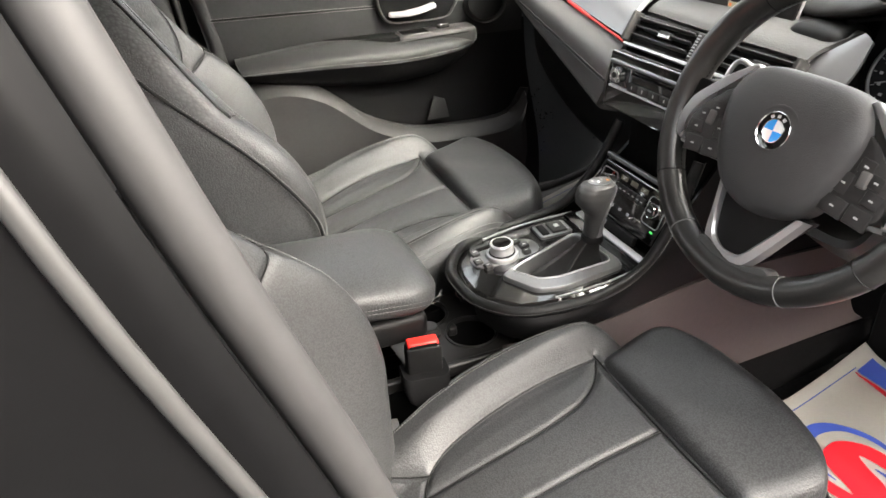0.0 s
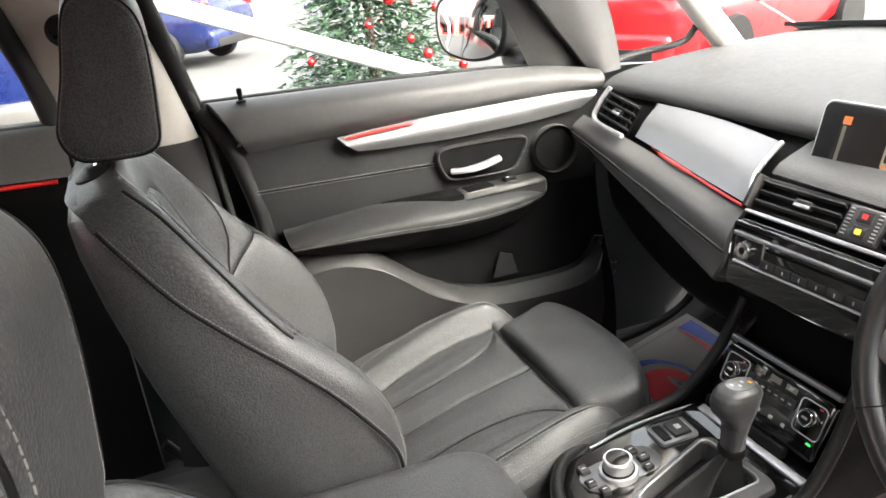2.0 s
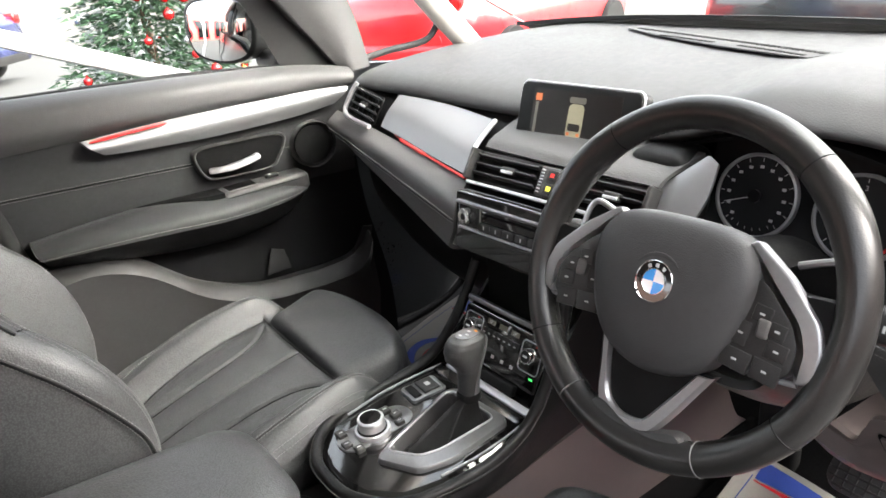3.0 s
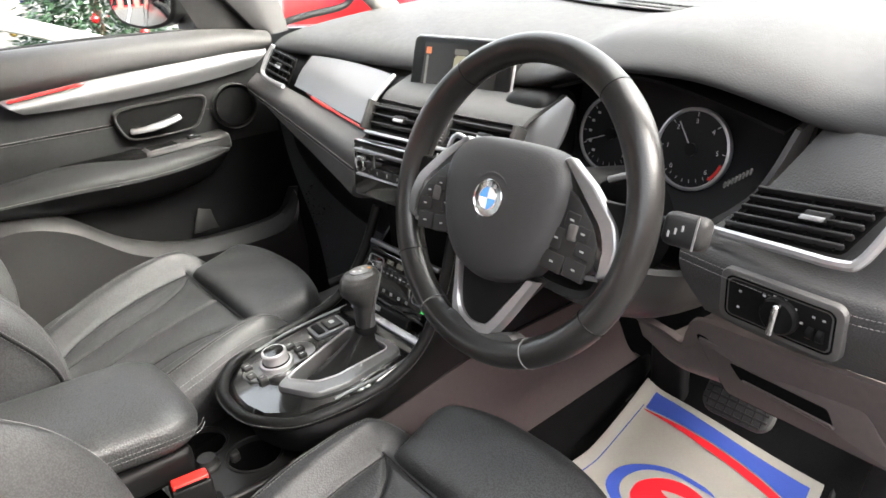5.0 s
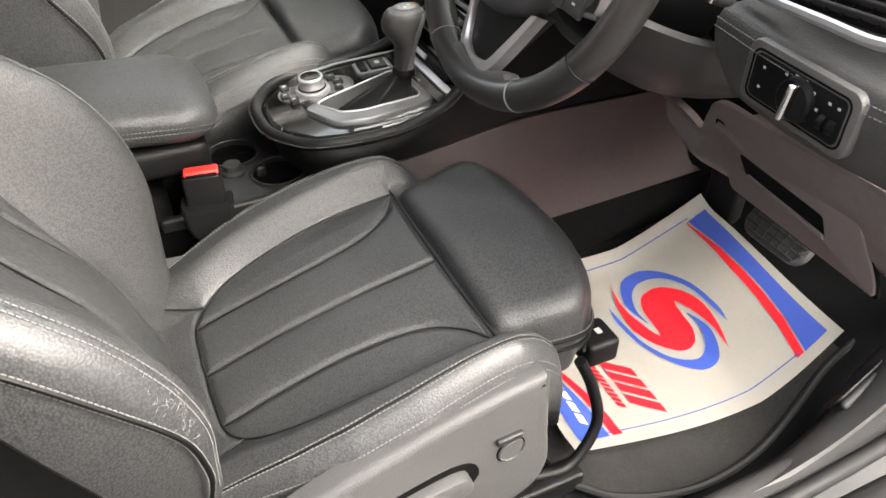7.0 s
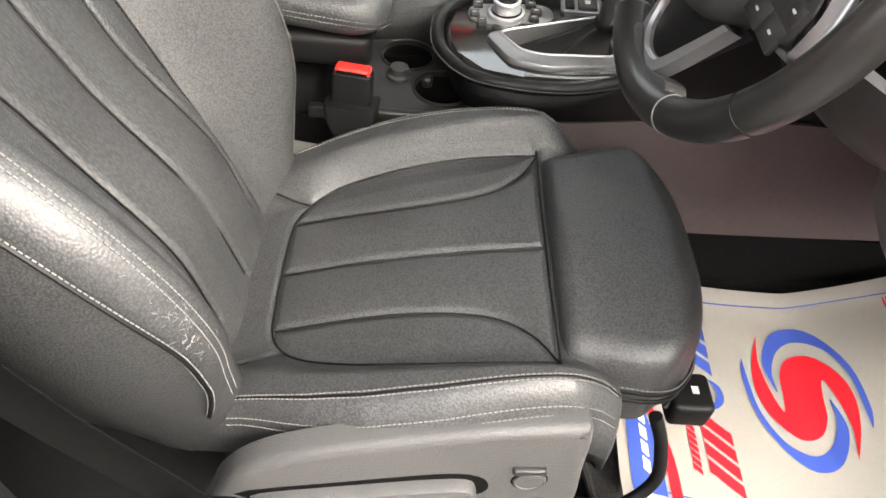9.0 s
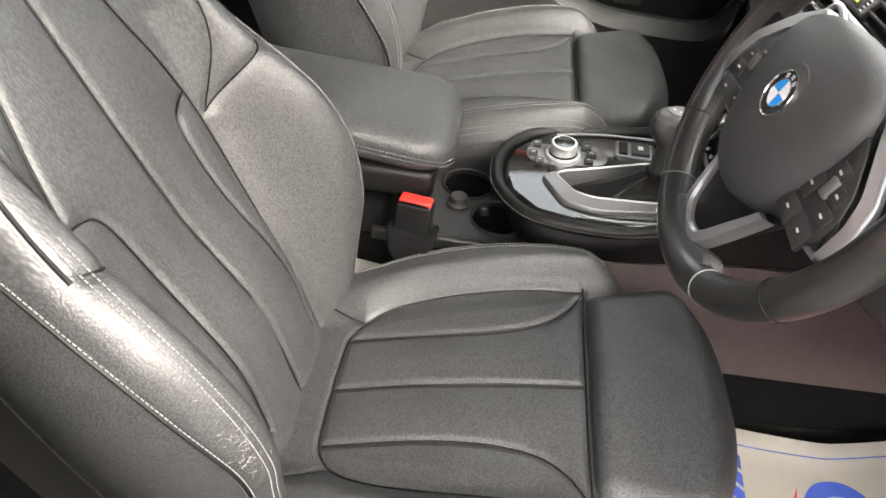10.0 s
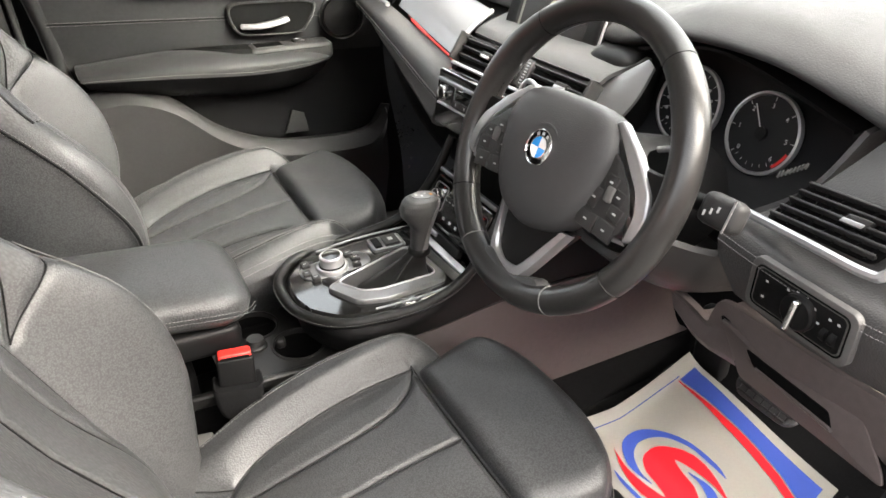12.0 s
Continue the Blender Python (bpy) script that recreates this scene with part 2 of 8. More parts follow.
def shell_of(cols, thick, eye):
    """Gives a grid of points a back and an edge all round."""
    if not thick:
        return grid_mesh(cols)
    a, b = len(cols), len(cols[0])
    norm, facing = [], 0.0
    for i in range(a):
        for j in range(b):
            du = cols[min(i + 1, a - 1)][j] - cols[max(i - 1, 0)][j]
            dv = cols[i][min(j + 1, b - 1)] - cols[i][max(j - 1, 0)]
            nn = du.cross(dv)
            nn = nn.normalized() if nn.length > 1e-12 else Vector((0, 0, 1))
            norm.append(nn)
            facing += nn.dot((eye - cols[i][j]).normalized())
    sg = -thick if facing > 0 else thick
    back = [[cols[i][j] + norm[i * b + j] * sg for j in range(b)] for i in range(a)]
    bm = bmesh.new()
    f = [[bm.verts.new(p) for p in r] for r in cols]
    k = [[bm.verts.new(p) for p in r] for r in back]
    for i in range(a - 1):
        for j in range(b - 1):
            bm.faces.new((f[i][j], f[i][j + 1], f[i + 1][j + 1], f[i + 1][j]))
            bm.faces.new((k[i][j], k[i + 1][j], k[i + 1][j + 1], k[i][j + 1]))
    rim = [(0, j) for j in range(b)] + [(i, b - 1) for i in range(1, a)] + [(a - 1, j) for j in range(b - 2, -1, -1)] + [(i, 0) for i in range(a - 2, 0, -1)]
    for (i, j), (p, q) in zip(rim, rim[1:] + rim[:1]):
        bm.faces.new((f[i][j], k[i][j], k[p][q], f[p][q]))
    return bm


def tube(path, r=0.003, seg=8, closed=False, bm=None, flat=1.0):
    """A round rod along a path; r may be a number or one for each point."""
    path = [Vector(p) for p in path]
    k = len(path)
    rad = r if isinstance(r, (list, tuple)) else [r] * k
    up, rows = None, []
    for i, p in enumerate(path):
        d = (path[(i + 1) % k] - path[i - 1]) if closed else (path[min(i + 1, k - 1)] - path[max(i - 1, 0)])
        d.normalize()
        if up is None:
            up = d.orthogonal().normalized()
        up = (up - d * up.dot(d)).normalized()
        side = d.cross(up)
        rows.append([p + rad[i] * (math.cos(2 * math.pi * j / seg) * up + flat * math.sin(2 * math.pi * j / seg) * side) for j in range(seg)])
    if closed:
        rows.append(rows[0])
        bm = grid_mesh(rows, True, False, bm)
        bmesh.ops.remove_doubles(bm, verts=bm.verts, dist=1e-6)
        return bm
    return grid_mesh(rows, True, True, bm)


def rbox(c, size, bev=0.003, m=None, seg=3, bm=None):
    """A box with rounded edges; centre, size, in the frame m."""
    b = bmesh.new()
    bmesh.ops.create_cube(b, size=1.0, matrix=Matrix.Diagonal((*size, 1)))
    if bev:
        bmesh.ops.bevel(b, geom=b.edges[:], offset=min(bev, min(size) * 0.48), segments=seg, profile=0.5, affect="EDGES")
    b.transform((m or Matrix()) @ Matrix.Translation(Vector(c)))
    return joined(bm, b)


def joined(bm, b):
    if bm is None:
        return b
    me = bpy.data.meshes.new("tmp")
    b.to_mesh(me)
    b.free()
    bm.from_mesh(me)
    bpy.data.meshes.remove(me)
    return bm


def prism(poly, depth, m=None, bev=0.0, seg=2, bm=None, top=None):
    """An outline in x, y raised along z by depth; bev rounds its rims; top: a scale of the upper face."""
    b = bmesh.new()
    f = b.faces.new([b.verts.new((p[0], p[1], 0)) for p in poly])
    b.normal_update()
    if f.normal.z < 0:
        f.normal_flip()
    r = bmesh.ops.extrude_face_region(b, geom=[f])
    up = [v for v in r["geom"] if isinstance(v, bmesh.types.BMVert)]
    cx, cy = sum(v.co.x for v in up) / len(up), sum(v.co.y for v in up) / len(up)
    for v in up:
        v.co.z += depth
        if top:
            v.co.x, v.co.y = cx + (v.co.x - cx) * top, cy + (v.co.y - cy) * top
    bmesh.ops.recalc_face_normals(b, faces=b.faces)
    if bev:
        es = [e for e in b.edges if abs(e.verts[0].co.z - e.verts[1].co.z) < 1e-7 and e.verts[0].co.z > depth * 0.5]
        bmesh.ops.bevel(b, geom=es, offset=bev, segments=seg, profile=0.5, affect="EDGES")
    b.transform(m or Matrix())
    return joined(bm, b)


def rounded(w, h, r, n=6, cx=0, cy=0):
    """Outline of a rectangle with round corners."""
    out = []
    for sx, sy, a in ((1, 1, 0), (-1, 1, 90), (-1, -1, 180), (1, -1, 270)):
        for i in range(n + 1):
            t = radians(a + 90 * i / n)
            out.append((cx + sx * (w / 2 - r) + r * math.cos(t), cy + sy * (h / 2 - r) + r * math.sin(t)))
    return out


def round_poly(pts, r=0.01, n=4):
    """A closed outline with its corners rounded off."""
    out = []
    k = len(pts)
    for i in range(k):
        a, b, c = (Vector(pts[(i + j) % k]) for j in (-1, 0, 1))
        u, w = (a - b), (c - b)
        d = min(r, 0.45 * u.length, 0.45 * w.length)
        p, q = b + u.normalized() * d, b + w.normalized() * d
        out += [tuple((1 - t) ** 2 * p + 2 * t * (1 - t) * b + t * t * q) for t in (j / n for j in range(n + 1))]
    return out


def disc(r, n=32, cx=0, cy=0, ry=None):
    return [(cx + r * math.cos(2 * math.pi * i / n), cy + (ry or r) * math.sin(2 * math.pi * i / n)) for i in range(n)]


def lathe(profile, m=None, n=32, bm=None, caps=True):
    """Radius, height pairs turned about z."""
    rows = [[Vector((max(r, 1e-5) * math.cos(2 * math.pi * i / n), max(r, 1e-5) * math.sin(2 * math.pi * i / n), h)) for i in range(n)] for r, h in profile]
    b = grid_mesh(rows, True, caps)
    b.transform(m or Matrix())
    return joined(bm, b)


def stitches(path, pitch=0.0050, length=0.0034, r=0.0005, bm=None, lift=0.0004):
    """Short threads one after another along a line."""
    bm = bm or bmesh.new()
    path = [Vector(p) for p in path]
    need = 0.0
    for a, b in zip(path, path[1:]):
        d = b - a
        n = d.length
        if n < 1e-7:
            continue
        d /= n
        side = d.orthogonal().normalized()
        up = d.cross(side)
        s = need
        while s < n:
            p, q = a + d * s, a + d * (s + length)
            v = [bm.verts.new(e + r * (cs * side + sn * up)) for e in (p, q) for cs, sn in ((1, 0), (0, 1), (-1, 0), (0, -1))]
            for i in range(4):
                j = (i + 1) % 4
                bm.faces.new((v[i], v[j], v[4 + j], v[4 + i]))
            bm.faces.new(v[3::-1])
            bm.faces.new(v[4:])
            s += pitch
        need = s - n
    return bm


def smooth01(x):
    x = min(1.0, max(0.0, x))
    return x * x * (3 - 2 * x)


def along(xs, ys, x):
    """Straight-line interpolation."""
    return float(np.interp(x, xs, ys))


def writing(text, size, m, mat, parent, name="lettering", depth=0.0004, align="CENTER", shear=0.0, bold=0.0):
    c = bpy.data.curves.new(name, "FONT")
    c.body, c.size, c.extrude, c.align_x, c.align_y, c.shear, c.offset = text, size, depth, align, "CENTER", shear, bold
    ob = new(name, c)
    dg = bpy.context.evaluated_depsgraph_get()
    me = bpy.data.meshes.new_from_object(ob.evaluated_get(dg))
    bpy.data.objects.remove(ob)
    me.transform(m)
    me.materials.clear()
    me.materials.append(mat)
    return fasten(new(name, me), parent)


SEAL = material("grey-black sealing rubber", (0.023, 0.0225, 0.0225), 0.65, vary=0.1)


# ---- the car's shell ----
def shell():
    floor = tagged(part("car_floor", sheet([[(-1.3, -0.70, 0.36), (-1.3, 0.0, 0.36), (-1.3, 0.70, 0.36)], [(-0.2, -0.70, 0.345), (-0.2, 0, 0.345), (-0.2, 0.70, 0.345)],
                                            [(0.3, -0.70, 0.335), (0.3, 0, 0.335), (0.3, 0.70, 0.335)], [(0.66, -0.70, 0.40), (0.66, 0, 0.40), (0.66, 0.70, 0.40)],
                                            [(0.90, -0.70, 0.66), (0.90, 0, 0.66), (0.90, 0.70, 0.66)], [(0.95, -0.70, 0.95), (0.95, 0, 0.95), (0.95, 0.70, 0.95)]], 6, 0.02), CARPET),
                   "black carpet of the car's footwells", "carpet", kind="structure")
    # sills: a carpet-side trim, a rubber seal and the step plate
    for sd, tag in ((-1, "sill_right"), (1, "sill_left")):
        sill = thing(tag, "grained black plastic door sill with rubber seal", "door sill", (0, sd * 0.75, 0.3), kind="structure")
        part("sill_trim", sheet([[(-1.0, sd * 0.66, 0.36), (-1.0, sd * 0.685, 0.42), (-1.0, sd * 0.72, 0.435)], [(0.2, sd * 0.66, 0.35), (0.2, sd * 0.685, 0.41), (0.2, sd * 0.72, 0.425)],
                                 [(0.55, sd * 0.645, 0.38), (0.55, sd * 0.675, 0.44), (0.55, sd * 0.715, 0.45)], [(0.75, sd * 0.62, 0.50), (0.75, sd * 0.66, 0.56), (0.75, sd * 0.71, 0.58)]], 6, 0.006), SOFT, sill)
        part("seal", tube(curve([(-0.66, sd * 0.735, 0.50), (-0.60, sd * 0.735, 0.445), (-0.4, sd * 0.735, 0.43), (0.2, sd * 0.735, 0.42), (0.52, sd * 0.73, 0.445), (0.66, sd * 0.725, 0.52), (0.72, sd * 0.72, 0.75)]), 0.011, 10), RUBBER, sill)
        part("step_plate", rbox((-0.1, sd * 0.80, 0.34), (2.2, 0.11, 0.14), 0.03), HARD, sill)
    # roof lining and roof skin
    roof = thing("roof", "light grey cloth headliner under a dark painted roof", "car roof", (-0.3, 0, 1.48), kind="structure")
    top = lambda x, y, z: z + 0.02 * math.cos(y * 2) - 0.035 * smooth01((abs(x + 0.5) - 0.5) / 0.5) - 0.03 * smooth01((abs(y) - 0.4) / 0.25)
    for nm, xs, ys in (("front_lining", (-0.02, 0.06, 0.14), (-0.64, -0.4, 0, 0.4, 0.64)), ("rear_lining", (-1.65, -1.4, -1.12), (-0.64, -0.4, 0, 0.4, 0.64)), ("side_lining", (-1.12, -0.6, -0.02), (-0.64, -0.56, -0.47)), ("side_lining", (-1.12, -0.6, -0.02), (0.47, 0.56, 0.64))):
        part(nm, sheet([[(x, y, top(x, y, 1.52)) for y in ys] for x in xs], 4, 0.03), CLOTH, roof)
    # Unseen panel, added to keep overhead light out of the cabin.
    part("roof_panel", sheet([[(x, y, top(x, y, 1.535)) for y in (-0.48, 0, 0.48)] for x in (-1.13, -0.6, -0.01)], 4, 0.02), CLOTH, roof, "grey cloth panel added in the unseen roof to block light")
    # split windscreen pillars with a small quarter light between them
    for sd, tag in ((-1, "a_pillar_right"), (1, "a_pillar_left")):
        pil = thing(tag, "split windscreen pillar, black behind and pale in front", "windscreen pillar", (0.6, sd * 0.66, 1.13), kind="structure")
        out = 0.075 if sd < 0 else 0.0
        Q = lambda pts, dy: [[(x + 0.35 * out, sd * (y + dy + 0.4 * out), z) for x, y, z in row] for row in pts]
        part("rear_pillar", sheet(Q([[(0.325, 0.672, 1.125), (0.225, 0.672, 1.250), (0.06, 0.652, 1.43), (-0.02, 0.645, 1.49)], [(0.35, 0.655, 1.125), (0.30, 0.652, 1.250), (0.16, 0.635, 1.43), (0.10, 0.625, 1.49)], [(0.395, 0.668, 1.125), (0.370, 0.668, 1.235), (0.30, 0.655, 1.39), (0.20, 0.64, 1.48)]], 0), 6, 0.015), SOFT if sd > 0 else MATT, pil)
        part("front_pillar", tube(curve([(0.70, sd * (0.655 + out), 1.10), (0.615, sd * (0.665 + out), 1.20), (0.44, sd * (0.66 + out), 1.36), (0.12, sd * 0.635, 1.49)]), 0.030, 14), BEIGE if sd > 0 else MATT, pil)
        part("quarter_light", sheet(Q([[(0.37, 0.69, 1.13), (0.35, 0.69, 1.25), (0.28, 0.675, 1.40)], [(0.62, 0.69, 1.12), (0.58, 0.69, 1.22), (0.42, 0.675, 1.38)]], 0), 4, 0.004), GLASS, pil).visible_shadow = False
        part("pillar_seal", tube(curve([(0.385, sd * 0.675, 1.135), (0.365, sd * 0.677, 1.24), (0.29, sd * 0.66, 1.40)]), 0.008, 8), RUBBER, pil)
        part("sill_seal", tube(curve([(0.375, sd * 0.68, 1.140), (0.45, sd * 0.68, 1.150), (0.56, sd * 0.68, 1.160), (0.60, sd * 0.68, 1.20)]), 0.008, 8), RUBBER, pil)
    part("windscreen", sheet([[(0.90, y * 1.0, 1.17 - 0.05 * abs(y)) for y in (-0.66, 0, 0.66)], [(0.52, y * 0.95, 1.355 - 0.06 * abs(y)) for y in (-0.64, 0, 0.64)], [(0.13, y * 0.9, 1.49 - 0.07 * abs(y)) for y in (-0.62, 0, 0.62)]], 5, 0.005), GLASS,
         None).visible_shadow = False
    tagged(bpy.data.objects["windscreen"], "clear glass windscreen", "windscreen", kind="structure")
    part("cowl", sheet([[(0.86, y, 1.185 - 0.06 * y * y) for y in (-0.7, -0.3, 0.3, 0.7)], [(0.90, y, 1.175 - 0.06 * y * y) for y in (-0.7, -0.3, 0.3, 0.7)], [(1.05, y, 1.10 - 0.06 * y * y) for y in (-0.7, -0.3, 0.3, 0.7)]], 4, 0.01), RUBBER)
    tagged(bpy.data.objects["cowl"], "black plastic cowl under the windscreen", "cowl", kind="structure")
    part("bonnet", sheet([[(1.04, y, 1.095 - 0.07 * y * y) for y in (-0.75, -0.3, 0.3, 0.75)], [(1.5, y, 1.00 - 0.08 * y * y) for y in (-0.75, -0.3, 0.3, 0.75)], [(1.85, y, 0.86 - 0.1 * y * y) for y in (-0.72, -0.3, 0.3, 0.72)]], 4, 0.01), PAINT_GREY)
    tagged(bpy.data.objects["bonnet"], "dark grey painted car bonnet", "bonnet", kind="structure")
    # B pillars: seal at the front edge, gloss cover outside, trim inside
    for sd, tag in ((-1, "b_pillar_right"), (1, "b_pillar_left")):
        pil = thing(tag, "door pillar, light trim above black trim, with rubber seal" if sd > 0 else "black door pillar with a dark rubber seal", "door pillar", (-0.58, sd * 0.70, 0.42), kind="structure")
        if sd < 0:
            edge = [(-0.430, -0.705, 0.46), (-0.425, -0.735, 0.80), (-0.455, -0.765, 1.08), (-0.511, -0.775, 1.27), (-0.556, -0.740, 1.40), (-0.60, -0.69, 1.50)]
        else:
            edge = [(-0.432, 0.705, 0.46), (-0.420, 0.712, 0.80), (-0.442, 0.705, 1.12), (-0.482, 0.690, 1.28), (-0.525, 0.665, 1.40), (-0.56, 0.63, 1.50)]
        E = lambda dx, dy, k0=0, k1=6: [Vector(p) + Vector((dx, sd * dy, 0)) for p in edge[k0:k1]]
        def strip(offs, k0, k1):
            return sheet([[tuple(p) for p in E(dx, dy, k0, k1)] for dx, dy in offs], 5, 0.008)
        part("lower_trim", strip(((-0.020, -0.006), (-0.05, -0.030), (-0.14, -0.035), (-0.20, -0.01)), 0, 4 if sd < 0 else 3), HARD, pil)
        part("upper_trim", strip(((-0.024, -0.007), (-0.054, -0.032), (-0.13, -0.037), (-0.205 if sd > 0 else -0.16, -0.014)), 3 if sd < 0 else 2, 6), BEIGE if sd > 0 else MATT, pil)
        if sd > 0:
            ring = axes((-0.630, 0.634, 1.325), (1, 0, 0), (0, 0.2, 1))
            ring = ring if ring.to_3x3().col[2].y < 0 else ring @ Matrix.Diagonal((1, 1, -1, 1))
            guide = part("belt_guide", lathe([(0.024, -0.004), (0.024, 0.010), (0.018, 0.017), (0.0, 0.018)], ring, 28), MATT, pil, "black plastic belt guide")
            part("guide_slot", rbox((0, -0.010, 0.0185), (0.026, 0.006, 0.003), 0.001, ring), DARK, guide)
        part("pillar_seal", tube(curve(E(-0.0095, 0.0)), 0.0072, 12), SEAL, pil)
        part("painted_pillar", strip(((-0.016, 0.009), (-0.022, 0.013), (-0.030, 0.014)), 0, 6), TRIM_DARK, pil)
        # Thin grey tube stands in for the highlight on the dark door edge.
        part("edge_highlight", tube(curve(E(-0.0315, 0.0165)), 0.0026, 12), EDGE_GREY, pil, "grey line painted as the highlight on the rear door edge")
        part("gloss_cover", strip(((-0.034, 0.016), (-0.10, 0.026), (-0.16, 0.030)), 0, 6), TRIM_DARK, pil)
    # roof side rails
    for sd, tag in ((-1, "roof_rail_right"), (1, "roof_rail_left")):
        rail = thing(tag, "dark roof side rail with door seal", "roof rail", (-0.5, sd * 0.6, 1.45), kind="structure")
        line = curve([(-1.6, sd * 0.62, 1.46), (-1.0, sd * 0.67, 1.505), (-0.4, sd * 0.685, 1.515), (0.1, sd * 0.66, 1.47)])
        part("rail", tube(line, 0.035, 12), PAINT_GREY, rail)
        part("rail_seal", tube([p + Vector((0, -sd * 0.02, -0.03)) for p in line], 0.012, 8), RUBBER, rail)
    # rear doors: panel, window line, glass
    for sd, tag in ((1, "rear_door_left"), (-1, "rear_door_right")):
        d = thing(tag, "rear door with grey upper panel and thin red strip", "car door", (-1.0, sd * 0.72, 0.45), kind="structure")
        # Main panel is near-black: the rear cabin's shade is put into its colour.
        part("door_panel", sheet([[(-1.55, sd * 0.71, 0.45), (-1.55, sd * 0.68, 0.9), (-1.55, sd * 0.66, 1.10), (-1.55, sd * 0.68, 1.20), (-1.55, sd * 0.72, 1.205)],
                                  [(-0.67, sd * 0.72, 0.45), (-0.67, sd * 0.69, 0.9), (-0.67, sd * 0.665, 1.08), (-0.67, sd * 0.68, 1.175), (-0.67, sd * 0.72, 1.18)]], 8, 0.03), MATT, d)
        part("upper_panel", sheet([[(-1.5, sd * 0.652, 1.135), (-1.5, sd * 0.668, 1.19), (-1.5, sd * 0.70, 1.212)], [(-0.675, sd * 0.655, 1.098), (-0.675, sd * 0.672, 1.168), (-0.675, sd * 0.70, 1.186)]], 6, 0.004), TRAY, d, "grey upper door panel")
        part("accent_strip", tube([(-1.5, sd * 0.655, 1.125), (-1.0, sd * 0.657, 1.105), (-0.70, sd * 0.660, 1.092)], 0.004, 8), RED_TRIM, d, "thin red strip")
        part("door_skin", sheet([[(-1.6, sd * 0.79, 0.3), (-1.6, sd * 0.83, 0.8), (-1.6, sd * 0.76, 1.19)], [(-0.62, sd * 0.79, 0.3), (-0.62, sd * 0.84, 0.8), (-0.62, sd * 0.765, 1.165)]], 6, 0.008), PAINT_GREY, d)
        part("window_frame", tube(curve([(-0.685, sd * 0.70, 1.17), (-0.700, sd * 0.685, 1.27), (-0.745, sd * 0.63, 1.45)]), 0.018, 10), RUBBER, d)
        part("window_glass", sheet([[(-1.55, sd * 0.735, 1.19), (-1.5, sd * 0.68, 1.33), (-1.4, sd * 0.61, 1.46)], [(-0.66, sd * 0.735, 1.165), (-0.68, sd * 0.68, 1.32), (-0.72, sd * 0.615, 1.46)]], 4, 0.004), GLASS, d).visible_shadow = False
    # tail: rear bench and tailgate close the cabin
    bench = thing("rear_bench", "black leather rear bench seat, cabin shade put into its colour", "rear seat", (-1.3, 0, 0.36))
    # Near-black trim instead of leather, to paint in the cabin's shade.
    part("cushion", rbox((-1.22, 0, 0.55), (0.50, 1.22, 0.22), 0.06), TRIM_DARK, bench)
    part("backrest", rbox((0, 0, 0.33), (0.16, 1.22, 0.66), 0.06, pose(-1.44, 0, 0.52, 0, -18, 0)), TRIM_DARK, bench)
    tail = tagged(part("tailgate", sheet([[(-2.1, -0.72, 0.3), (-2.1, 0, 0.3), (-2.1, 0.72, 0.3)], [(-2.15, -0.74, 0.9), (-2.2, 0, 0.9), (-2.15, 0.74, 0.9)], [(-2.05, -0.7, 1.1), (-2.1, 0, 1.1), (-2.05, 0.7, 1.1)]], 5, 0.03), PAINT_GREY),
                  "dark grey painted tailgate", "tailgate", kind="structure")
    part("load_floor", rbox((-1.85, 0, 0.60), (0.6, 1.3, 0.03), 0.01), CARPET)
    tagged(bpy.data.objects["load_floor"], "black carpeted load floor", "load floor", kind="structure")
    for sd in (-1, 1):
        q = tagged(part("quarter_panel", sheet([[(-2.15, sd * 0.74, 0.3), (-2.15, sd * 0.78, 0.8), (-2.1, sd * 0.72, 1.2)], [(-1.58, sd * 0.78, 0.3), (-1.58, sd * 0.82, 0.8), (-1.58, sd * 0.75, 1.2)]], 5, 0.03), PAINT_GREY),
                   "dark grey painted rear quarter panel", "quarter panel", kind="structure")


shell()


